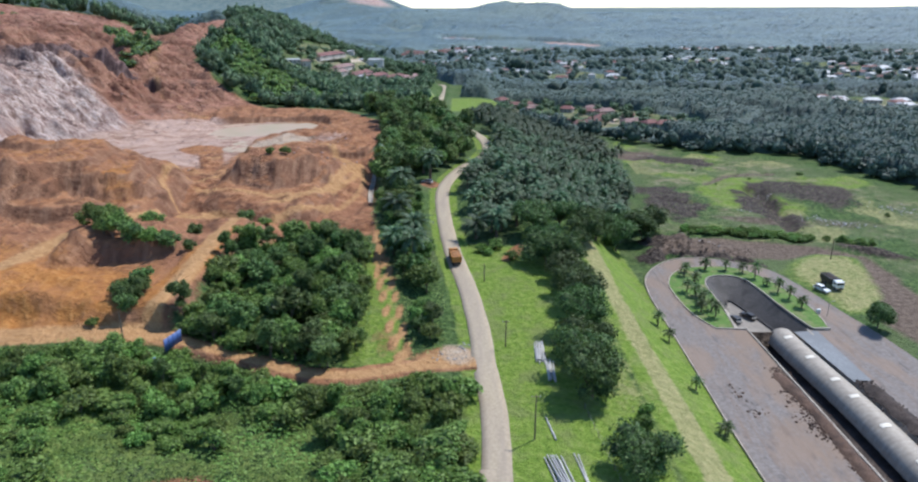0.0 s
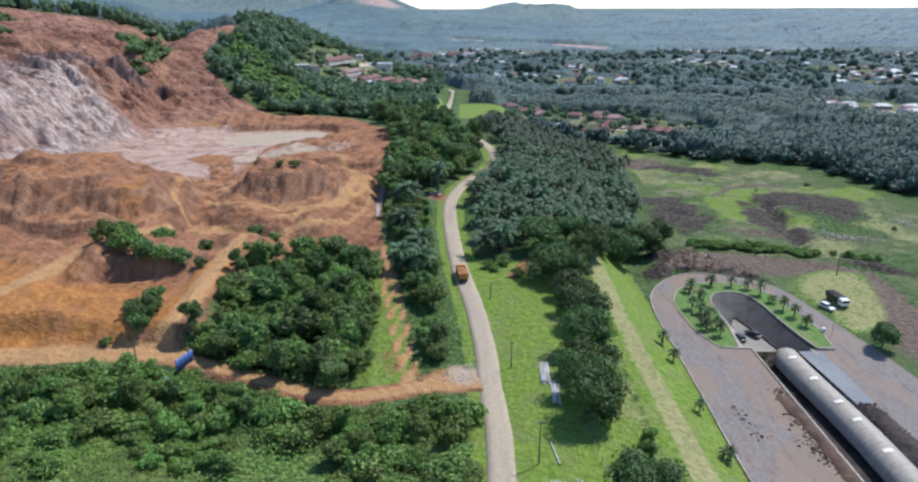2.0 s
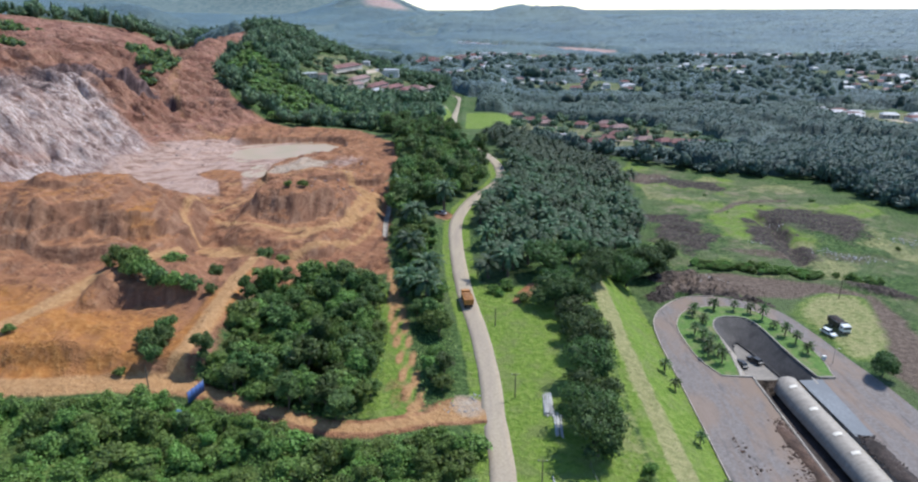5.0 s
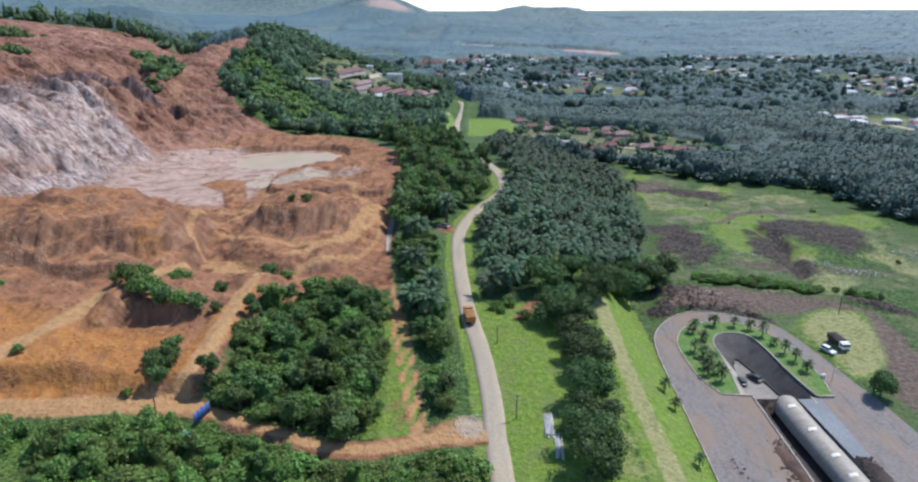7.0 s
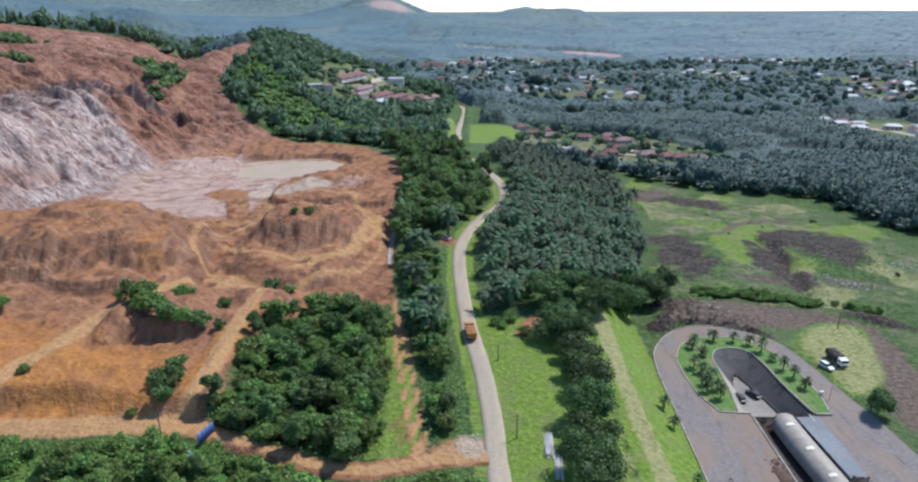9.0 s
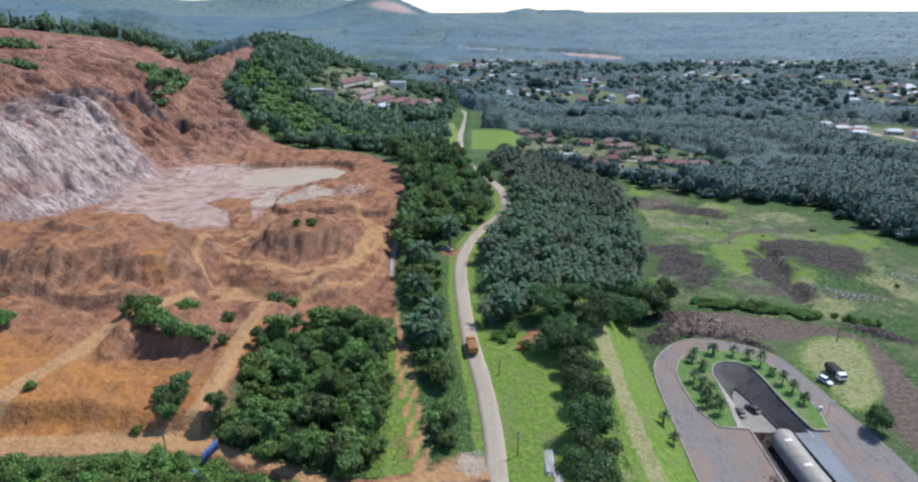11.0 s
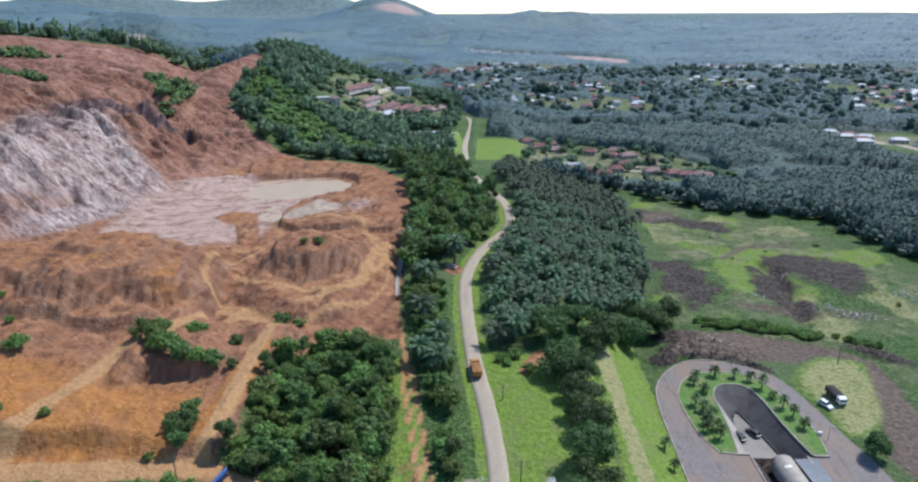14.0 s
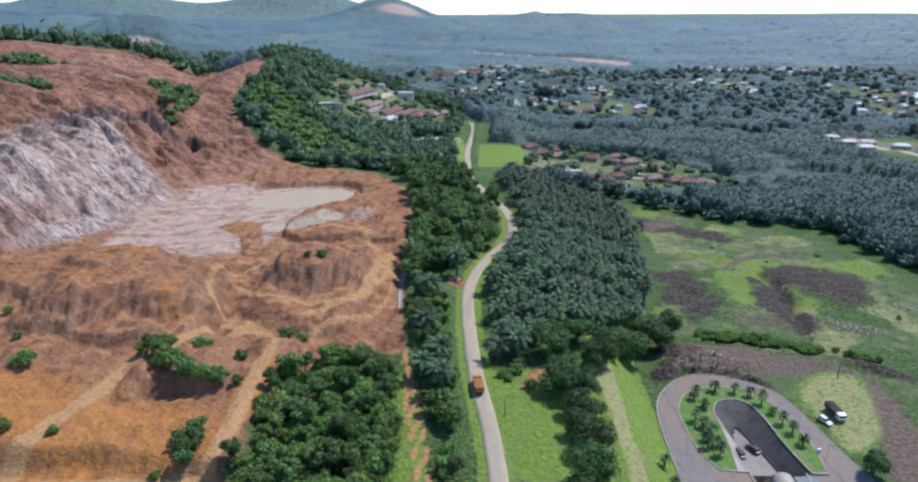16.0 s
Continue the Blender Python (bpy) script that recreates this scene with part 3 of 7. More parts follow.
    # Beyond 1300 m the land turns pale blue-green, haze mixed into its colour.
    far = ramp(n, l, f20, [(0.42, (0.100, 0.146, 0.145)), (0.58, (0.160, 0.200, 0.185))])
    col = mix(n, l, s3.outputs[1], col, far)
    bare = ramp(n, l, f4, [(0.38, (0.260, 0.150, 0.125)), (0.5, (0.370, 0.265, 0.235)), (0.62, (0.500, 0.410, 0.370))])
    col = mix(n, l, edge(s3.outputs[2]), col, bare)
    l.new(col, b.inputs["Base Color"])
    b.inputs["Roughness"].default_value = 0.95
    b.inputs["Specular IOR Level"].default_value = 0.15
    worn_relief = ridged(n, l, 7.0, 0.8)
    fine = maths(n, l, "ADD", maths(n, l, "MULTIPLY", f1, 0.75), maths(n, l, "MULTIPLY", f03, 0.25))
    deep = maths(n, l, "MULTIPLY", maths(n, l, "MULTIPLY", worn_relief, s1.outputs[0]), 1.5)
    deep = maths(n, l, "SUBTRACT", deep, maths(n, l, "MULTIPLY", maths(n, l, "MULTIPLY", cracks, s4.outputs[0]), 0.7))
    deep = maths(n, l, "ADD", deep, maths(n, l, "MULTIPLY", maths(n, l, "MULTIPLY", streak, s1.outputs[2]), 1.6))
    bump(n, l, b, maths(n, l, "ADD", fine, deep), 1.0, 1.2)
    return m


LAND = land_material()
LEAF = foliage("broad_leaves", (0.060, 0.110, 0.022), (0.116, 0.188, 0.040), (0.190, 0.268, 0.070), 0.3, 0.0)
LEAF_DARK = foliage("dark_leaves", (0.046, 0.086, 0.022), (0.080, 0.136, 0.034), (0.128, 0.194, 0.056), 0.25, 0.0)
LEAF_VERGE = foliage("verge_leaves", (0.036, 0.066, 0.018), (0.062, 0.104, 0.028), (0.106, 0.160, 0.048), 0.25, 0.0)
LEAF_BRIGHT = foliage("fresh_leaves", (0.078, 0.145, 0.026), (0.130, 0.222, 0.044), (0.195, 0.290, 0.080), 0.3, 0.0)
LEAF_PALM = foliage("palm_fronds", (0.026, 0.055, 0.023), (0.046, 0.090, 0.038), (0.095, 0.148, 0.071), 0.2, 0.0)
# Valley and hill leaves lean paler and bluer, with haze in colour and sheen.
LEAF_FAR = foliage("hazed_valley_leaves", (0.036, 0.064, 0.048), (0.046, 0.080, 0.058), (0.060, 0.098, 0.070), 0.2, 0.15, joined_up=True)
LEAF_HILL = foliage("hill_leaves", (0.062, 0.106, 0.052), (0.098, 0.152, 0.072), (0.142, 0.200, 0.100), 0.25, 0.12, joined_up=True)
MASSED = {
    LEAF.name: foliage("massed_broad_leaves", (0.064, 0.115, 0.026), (0.122, 0.198, 0.046), (0.195, 0.275, 0.080), 0.3, 0.0, joined_up=True),
    LEAF_DARK.name: foliage("massed_dark_leaves", (0.058, 0.104, 0.030), (0.100, 0.165, 0.046), (0.155, 0.230, 0.074), 0.25, 0.0, joined_up=True),
    LEAF_BRIGHT.name: foliage("massed_fresh_leaves", (0.078, 0.145, 0.026), (0.130, 0.222, 0.044), (0.195, 0.290, 0.080), 0.3, 0.0, joined_up=True),
}
# Canopy greens shifted towards blue so their colour carries the distance haze.
CANOPY, _n, _l, _b = mat("hazed_far_canopy")
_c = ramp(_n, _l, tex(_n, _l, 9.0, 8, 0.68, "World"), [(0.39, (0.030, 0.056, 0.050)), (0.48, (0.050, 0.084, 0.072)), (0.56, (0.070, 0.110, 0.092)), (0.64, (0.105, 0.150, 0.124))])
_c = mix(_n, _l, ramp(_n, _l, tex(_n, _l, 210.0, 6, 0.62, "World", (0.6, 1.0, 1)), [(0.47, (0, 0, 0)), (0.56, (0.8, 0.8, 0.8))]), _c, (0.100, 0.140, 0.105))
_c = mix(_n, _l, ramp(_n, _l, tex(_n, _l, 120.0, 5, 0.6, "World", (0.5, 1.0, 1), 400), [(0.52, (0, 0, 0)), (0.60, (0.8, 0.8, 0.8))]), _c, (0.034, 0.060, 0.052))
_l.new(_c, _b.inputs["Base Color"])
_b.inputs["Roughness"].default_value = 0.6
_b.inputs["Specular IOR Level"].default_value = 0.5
# Strong bluish sheen lays a veil of haze over the farthest woods.
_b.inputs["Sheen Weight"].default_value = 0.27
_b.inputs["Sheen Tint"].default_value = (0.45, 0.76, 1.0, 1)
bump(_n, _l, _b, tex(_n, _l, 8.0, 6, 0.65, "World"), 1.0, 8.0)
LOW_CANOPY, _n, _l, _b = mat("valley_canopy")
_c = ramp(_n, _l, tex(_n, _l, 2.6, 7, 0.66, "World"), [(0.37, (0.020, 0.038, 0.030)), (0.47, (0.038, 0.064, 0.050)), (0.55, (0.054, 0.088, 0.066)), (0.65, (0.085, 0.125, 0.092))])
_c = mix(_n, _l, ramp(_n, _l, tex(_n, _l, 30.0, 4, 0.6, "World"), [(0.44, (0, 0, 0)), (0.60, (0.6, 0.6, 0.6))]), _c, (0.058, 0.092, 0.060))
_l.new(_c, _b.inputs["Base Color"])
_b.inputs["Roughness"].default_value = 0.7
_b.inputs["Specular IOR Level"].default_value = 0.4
# Slight bluish sheen, a thin haze on the nearer valley woods.
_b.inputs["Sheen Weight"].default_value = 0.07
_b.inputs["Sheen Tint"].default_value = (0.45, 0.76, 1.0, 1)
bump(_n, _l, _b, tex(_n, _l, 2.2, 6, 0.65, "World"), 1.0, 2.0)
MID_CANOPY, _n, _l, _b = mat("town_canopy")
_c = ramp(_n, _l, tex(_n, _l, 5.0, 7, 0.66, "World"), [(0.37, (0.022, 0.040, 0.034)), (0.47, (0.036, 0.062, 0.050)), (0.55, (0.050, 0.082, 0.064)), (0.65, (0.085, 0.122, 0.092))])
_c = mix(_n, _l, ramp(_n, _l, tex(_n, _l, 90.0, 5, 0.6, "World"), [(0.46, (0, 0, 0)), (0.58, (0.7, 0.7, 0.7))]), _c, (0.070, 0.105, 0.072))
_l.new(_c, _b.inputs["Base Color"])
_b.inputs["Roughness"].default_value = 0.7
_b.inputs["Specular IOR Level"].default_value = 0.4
# Middle step of the haze sheen, between valley and far canopy.
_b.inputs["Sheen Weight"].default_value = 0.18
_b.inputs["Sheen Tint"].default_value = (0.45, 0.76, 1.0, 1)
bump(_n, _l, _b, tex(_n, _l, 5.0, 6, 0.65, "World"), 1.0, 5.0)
BARK = plain("bark", (0.13, 0.10, 0.075), 0.9, vary=0.35, relief=0.02)
# Crown filling darker than the leaves; shade between the sprays sits in its colour.
CORE = plain("shaded_inner_foliage", (0.040, 0.070, 0.022), 0.95, vary=0.4, size=1.2)
# Filling of far crowns, given the same blue haze tint as their leaves.
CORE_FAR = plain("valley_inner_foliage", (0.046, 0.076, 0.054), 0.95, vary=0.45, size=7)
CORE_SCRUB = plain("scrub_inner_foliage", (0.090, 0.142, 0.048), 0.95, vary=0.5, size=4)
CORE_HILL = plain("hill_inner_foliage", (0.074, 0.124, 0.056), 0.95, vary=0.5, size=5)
ROAD_MAT, _n, _l, _b = mat("worn_road")
_c = ramp(_n, _l, tex(_n, _l, 0.5, 6, space="World"), [(0.3, (0.290, 0.236, 0.162)), (0.7, (0.420, 0.350, 0.252))])
_w = ramp(_n, _l, tex(_n, _l, 5.0, 5, 0.6, "World", (1.6, 0.22, 1)), [(0.4, (0, 0, 0)), (0.68, (1, 1, 1))])
_c = mix(_n, _l, maths(_n, _l, "MULTIPLY", _w, 0.65), _c, (0.255, 0.205, 0.165))
_l.new(_c, _b.inputs["Base Color"])
_b.inputs["Roughness"].default_value = 0.9
bump(_n, _l, _b, tex(_n, _l, 0.2, 4, space="World"), 0.3, 0.02)
APRON, _n, _l, _b = mat("old_asphalt")
_c = ramp(_n, _l, tex(_n, _l, 0.6, 6, space="World"), [(0.3, (0.142, 0.124, 0.114)), (0.7, (0.232, 0.206, 0.190))])
_w = ramp(_n, _l, tex(_n, _l, 9.0, 6, 0.62, "World", (1.5, 0.5, 1)), [(0.48, (0, 0, 0)), (0.60, (1, 1, 1))])
_c = mix(_n, _l, maths(_n, _l, "MULTIPLY", _w, 0.75), _c, (0.235, 0.175, 0.135))
_w = ramp(_n, _l, tex(_n, _l, 4.0, 6, 0.7, "World", (2.2, 0.5, 1), 31), [(0.55, (0, 0, 0)), (0.66, (1, 1, 1))])
_c = mix(_n, _l, maths(_n, _l, "MULTIPLY", _w, 0.6), _c, (0.085, 0.076, 0.074))
_w = ramp(_n, _l, tex(_n, _l, 2.4, 6, 0.68, "World", (2.4, 0.22, 1), 57), [(0.50, (0, 0, 0)), (0.62, (1, 1, 1))])
_c = mix(_n, _l, maths(_n, _l, "MULTIPLY", _w, 0.5), _c, (0.185, 0.135, 0.105))
_sx = _n.new("ShaderNodeSeparateXYZ")
_l.new(_n.new("ShaderNodeNewGeometry").outputs["Position"], _sx.inputs[0])
_w = maths(_n, _l, "SUBTRACT", 0.8, maths(_n, _l, "MULTIPLY", maths(_n, _l, "ABSOLUTE", maths(_n, _l, "SUBTRACT", _sx.outputs[0], 68.0)), 0.045))
_w = maths(_n, _l, "ADD", _w, maths(_n, _l, "MULTIPLY", maths(_n, _l, "SUBTRACT", tex(_n, _l, 7.0, 6, 0.65, "World", (1.4, 0.5, 1), 77), 0.5), 1.4))
_c = mix(_n, _l, ramp(_n, _l, _w, [(0.42, (0, 0, 0)), (0.72, (0.75, 0.75, 0.75))]), _c, (0.225, 0.160, 0.115))
_b.inputs["Specular IOR Level"].default_value = 0.2
_l.new(_c, _b.inputs["Base Color"])
_b.inputs["Roughness"].default_value = 0.85
bump(_n, _l, _b, tex(_n, _l, 0.3, 4, space="World"), 0.3, 0.03)
CONCRETE = plain("weathered_concrete", (0.33, 0.29, 0.24), 0.85, vary=0.3, size=1.5, relief=0.01)
PALE_CONCRETE = plain("pale_concrete", (0.225, 0.200, 0.170), 0.8, vary=0.25, size=1.4)
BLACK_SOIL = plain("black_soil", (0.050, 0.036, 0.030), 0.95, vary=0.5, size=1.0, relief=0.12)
BROWN_SOIL = plain("brown_clods", (0.095, 0.056, 0.038), 0.95, vary=0.45, size=0.8, relief=0.08)
SHEET_BLACK = plain("black_lining", (0.060, 0.054, 0.050), 0.8, vary=0.45, size=1.0, relief=0.06)
LAWN, _n, _l, _b = mat("lawn")
_c = ramp(_n, _l, tex(_n, _l, 1.0, 5, space="World"), [(0.25, (0.050, 0.110, 0.018)), (0.55, (0.095, 0.180, 0.030)), (0.85, (0.150, 0.215, 0.060))])
_c = mix(_n, _l, ramp(_n, _l, tex(_n, _l, 4.0, 4, space="World"), [(0.5, (0, 0, 0)), (0.7, (0.8, 0.8, 0.8))]), _c, (0.200, 0.170, 0.085))
_l.new(_c, _b.inputs["Base Color"])
_b.inputs["Roughness"].default_value = 0.95
bump(_n, _l, _b, tex(_n, _l, 0.4, 3, space="World"), 0.7, 0.2)
WATER, _n, _l, _b = mat("muddy_water")
_l.new(ramp(_n, _l, tex(_n, _l, 14, 3, space="World"), [(0.4, (0.410, 0.300, 0.205)), (0.7, (0.350, 0.285, 0.175))]), _b.inputs["Base Color"])
_b.inputs["Roughness"].default_value = 0.4
_b.inputs["Specular IOR Level"].default_value = 0.15
bump(_n, _l, _b, tex(_n, _l, 1.5, 3, space="World"), 0.08, 0.05)


# ---- building helpers ----
def part(name, me, material, parent=None, label=""):
    """Link a bmesh or (points, faces) as one mesh object, under a thing or under a part."""
    if isinstance(me, bmesh.types.BMesh):
        data = bpy.data.meshes.new(name)
        me.to_mesh(data)
        me.free()
    elif isinstance(me, bpy.types.Mesh):
        data = me
    else:
        data = mesh_of(name, *me)
    if material and not data.materials:
        data.materials.append(material)
    ob = new(name, data)
    ob.parent = parent
    return tagged(ob, label) if label else ob


def thing(name, label, category, group="", at=(0, 0, 0), turn=0.0, kind=""):
    ob = new(name)
    ob.matrix_basis = pose(*at, 0, 0, turn)
    ob.empty_display_size = 0.5
    return tagged(ob, label, category, group, kind)


def mesh_of(name, v, f):
    """A mesh from arrays: points, and faces that all have the same number of corners."""
    v, f = np.asarray(v, np.float32), np.asarray(f, np.int32)
    me = bpy.data.meshes.new(name)
    k = f.shape[1]
    me.vertices.add(len(v))
    me.vertices.foreach_set("co", v.ravel())
    me.loops.add(f.size)
    me.loops.foreach_set("vertex_index", f.ravel())
    me.polygons.add(len(f))
    me.polygons.foreach_set("loop_start", np.arange(0, f.size, k, dtype=np.int32))
    me.update(calc_edges=True)
    return me


def box(bm, size, at=(0, 0, 0), turn=(0, 0, 0), bevel=0.0):
    r = bmesh.ops.create_cube(bm, size=1.0)
    vs = r["verts"]
    bmesh.ops.transform(bm, matrix=pose(*at, *turn) @ Matrix.Diagonal((*size, 1)), verts=vs)
    if bevel:
        es = list({e for w in vs for e in w.link_edges})
        bmesh.ops.bevel(bm, geom=es, offset=bevel, segments=2, affect="EDGES", profile=0.6)
    return bm


def tube(bm, pts, radii, sides=8, cap=True):
    """A tapering round bar along a line of points."""
    rings = []
    for i, p in enumerate(pts):
        p = Vector(p)
        d = (Vector(pts[min(i + 1, len(pts) - 1)]) - Vector(pts[max(i - 1, 0)])).normalized()
        a = d.orthogonal().normalized()
        c = d.cross(a)
        r = radii[i] if isinstance(radii, (list, tuple)) else radii
        rings.append([bm.verts.new(p + r * (math.cos(t) * a + math.sin(t) * c)) for t in np.linspace(0, 2 * math.pi, sides, endpoint=False)])
    for a, c in zip(rings, rings[1:]):
        for k in range(sides):
            bm.faces.new((a[k], a[(k + 1) % sides], c[(k + 1) % sides], c[k]))
    if cap:
        bm.faces.new(rings[-1])
        bm.faces.new(rings[0][::-1])
    return bm


def outline_mesh(bm, outer, holes=(), z=0.0):
    """A flat sheet within an outline, with holes."""
    es = []
    for loop in (outer, *holes):
        vs = [bm.verts.new((p[0], p[1], z)) for p in loop]
        es += [bm.edges.new((a, c)) for a, c in zip(vs, vs[1:] + vs[:1])]
    bmesh.ops.triangle_fill(bm, use_beauty=True, use_dissolve=False, edges=es)
    for f in bm.faces:
        if f.normal.z < 0:
            f.normal_flip()
    return bm


def ribbon(line, half, lift, thick=0.15, zf=None):
    """A slab along a line: crowned top and side skirts."""
    v, f = [], []
    prof = [(-half - 0.05, -thick), (-half, 0), (-half * 0.5, 0.04), (0, 0.06), (half * 0.5, 0.04), (half, 0), (half + 0.05, -thick)]
    for i, p in enumerate(line):
        d = (line[min(i + 1, len(line) - 1)] - line[max(i - 1, 0)]).normalized()
        s = Vector((d.y, -d.x))
        for o, h in prof:
            q = p.xy + s * (o * (1 + 0.02 * math.sin(i * 1.7 + o)))
            v.append((q.x, q.y, float(zf(p.y)) + lift + h))
    k = len(prof)
    for i in range(len(line) - 1):
        for j in range(k - 1):
            f.append((i * k + j, i * k + j + 1, (i + 1) * k + j + 1, (i + 1) * k + j))
    return v, f


def spots(poly, gap, seed, clear=0.0, jitter=0.42, keep=1.0):
    """Uneven places within an outline."""
    r = np.random.RandomState(seed)
    p = np.array(poly, float)
    xs, ys = np.arange(p[:, 0].min(), p[:, 0].max() + gap, gap), np.arange(p[:, 1].min(), p[:, 1].max() + gap, gap * 0.87)
    gx, gy = np.meshgrid(xs, ys)
    gx = gx + (np.arange(len(ys)) % 2 * gap / 2)[:, None]
    gx, gy = gx + r.uniform(-jitter, jitter, gx.shape) * gap, gy + r.uniform(-jitter, jitter, gx.shape) * gap
    ok = (inside(gx, gy, poly) > clear) & (r.rand(*gx.shape) < keep)
    return list(zip(gx[ok], gy[ok]))


# ---- the land ----
def axis(low, high, at, steps):
    """Grid lines whose spacing follows the given steps."""
    out = [low]
    while out[-1] < high:
        out.append(out[-1] + float(np.interp(out[-1], at, steps)))
    return np.array(out)


def build_land():
    xs = axis(-4700, 4700, [-4700, -700, -420, -290, -170, -42, -22, 108, 250, 600, 4700], [80, 30, 4.0, 1.6, 0.95, 0.9, 1.5, 1.6, 4.2, 18, 80])
    ys = axis(-600, 4850, [-600, 40, 110, 270, 420, 520, 640, 900, 2000, 4850], [60, 3, 1.1, 1.0, 1.5, 2.6, 6, 16, 34, 70])
    X, Y = np.meshgrid(xs, ys)
    Z = ground(X, Y)
    nx, ny = len(xs), len(ys)
    idx = np.arange(nx * ny).reshape(ny, nx)
    f = np.stack([idx[:-1, :-1], idx[:-1, 1:], idx[1:, 1:], idx[1:, :-1]], -1).reshape(-1, 4)
    x, y = X.ravel(), Y.ravel()
    me = mesh_of("ground", np.stack([x, y, Z.ravel()], 1), f)
    me.materials.append(LAND)
    me.polygons.foreach_set("use_smooth", np.ones(len(f), bool))
    gy, gx = np.gradient(Z)
    slope = np.hypot(gx / np.gradient(xs)[None, :], gy / np.gradient(ys)[:, None]).ravel()
    n1, n2 = fbm(x, y, 30, 4, 81), fbm(x, y, 60, 3, 82)
    toe = np.interp(y, [120, 180, 225, 275, 320, 400, 450, 500, 600, 850], [-400, -300, -250, -192, -168, -166, -141, -117, -112, -80])
    s = toe - x
    earth = sstep(-3, 3, inside(x, y, QUARRY) + 3 * n1)
    dt, du, dl = along(x, y, TRACK), along(x, y, TRACK_UP), along(x, y, TRACK_LEFT)
    ruts = np.minimum(along(x, y, RUT_A), along(x, y, RUT_B))
    earth = np.maximum(earth, 1 - sstep(1.8, 4.2, dt + 1.2 * n1))
    earth = np.maximum(earth, (1 - sstep(0.25, 1.0, ruts + 0.5 * n1)) * (x < 0))
    earth = np.maximum(earth, 0.45 * gauss(x, y, -16, 128, 3, 9, 10, 4))
    earth = np.maximum(earth, gauss(x, y, 15.5, 178, 2.2, 9, -25, 4))                       # worn path into the palms
    earth = np.maximum(earth, gauss(x, y, -11, 247, 4, 6, 0, 4))
    earth = np.maximum(earth, gauss(x, y, -43, 84.5, 7, 3.0, 10, 4))
    earth = np.maximum(earth, gauss(x, y, -3, 121.5, 7, 4.5, 20, 4))
    orange = earth * np.clip(0.42 * sstep(-2, 3, inside(x, y, HUMP) + 3 * n1) +
                             sstep(-60, -72, x) * sstep(117, 121, y) * (1 - sstep(140, 168, y)) * (0.85 + 0.6 * n1)
                             + 0.55 * gauss(x, y, -99, 193, 9, 8, 30, 3) * sstep(-0.3, 0.3, n1) + 0.8 * gauss(x, y, -62, 150, 4, 30, 0, 4)
                             + 0.5 * sstep(4, 9, inside(x, y, RIDGE) + 4 * n1) * sstep(0.5, 0.2, slope), 0, 1)
    pale = earth * np.clip(sstep(-12, 10, s) * (1 - sstep(84, 118, s + 16 * n1)) * sstep(238, 275, y) * (1 - sstep(-8, 18, y - np.interp(x, [-320, -290, -262, -235, -214, -192, -170], [398, 404, 420, 412, 396, 372, 352]) + 14 * n1)) * (1.0 + 0.8 * n1)
                           + 0.55 * gauss(x, y, -70, 318, 16, 30, -20, 4) * sstep(-0.25, 0.3, n1), 0, 1)
    violet = earth * np.clip(sstep(72, 84, s + 8 * n1) * (1 - sstep(100, 116, s)) * sstep(300, 345, y) * (1 - sstep(455, 475, y)) * sstep(0.25, 0.55, slope) * 0.6 * (0.8 + n1)
                             + (1 - sstep(5, 12, along(x, y, [(-250, 424), (-230, 438), (-202, 454)]) + 5 * n1)) * 0.95, 0, 1)
    lawn = np.clip(sstep(-1, 2, inside(x, y, VERGE)) + 0.6 * sstep(-9, -1, inside(x, y, LOT) + 2 * n1) + sstep(33, 36, x) * (1 - sstep(50, 52, x)) * (1 - sstep(215, 235, y)) + 0.75 * sstep(-2, 4, inside(x, y, FIELD) + 9 * n1 + 4 * n2) * sstep(-0.35, 0.25, n1 + 0.5 * n2) + 0.45 * sstep(-2, 4, inside(x, y, THICKET)) + sstep(7, 9, x) * (1 - sstep(30, 36, x)) * sstep(40, 60, y) * (1 - sstep(178, 186, y))
                   + 0.9 * sstep(-3, 1, inside(x, y, [(-22, 118), (-11, 120), (-16, 146), (-20, 166), (-25, 178), (-25, 160), (-23, 140)])) + (1 - sstep(3.5, 6, along(x, y, ROAD))) * (y < 350) * (y > 60) + sstep(-3, 2, inside(x, y, CLEAR[0])) * sstep(-9, -3, x)
                   + gauss(x, y, -22, 540, 6, 60, 0, 4), 0, 1)
    straw = np.clip(1.1 * (1 - sstep(1.2, 3.6, along(x, y, [(37, 215), (37.5, 180), (38, 150), (39.5, 120), (40, 86), (41, 60)]) + 1.2 * n1)) * (1 - sstep(196, 205, y))
                    + 0.62 * sstep(-7, 1, inside(x, y, LOT) + 3 * n1) + 0.55 * sstep(-2, 4, inside(x, y, FIELD)) * sstep(0.0, 0.45, fbm(x, y, 18, 3, 83)) + 0.5 * gauss(x, y, 30, 100, 8, 40, 0, 4) * sstep(-0.1, 0.3, n1), 0, 1)
    burnt = np.zeros_like(x)
    for poly in BURNT:
        burnt = np.maximum(burnt, sstep(-9, 7, inside(x, y, poly) + 10 * n1 + 9 * fbm(x, y, 8, 4, 84)) * 1.0)
    for cx, cy, rx, ry, h, turn in DARK_HEAPS:
        burnt = np.maximum(burnt, sstep(0.25, 0.55, gauss(x, y, cx, cy, rx, ry, turn, 4)))
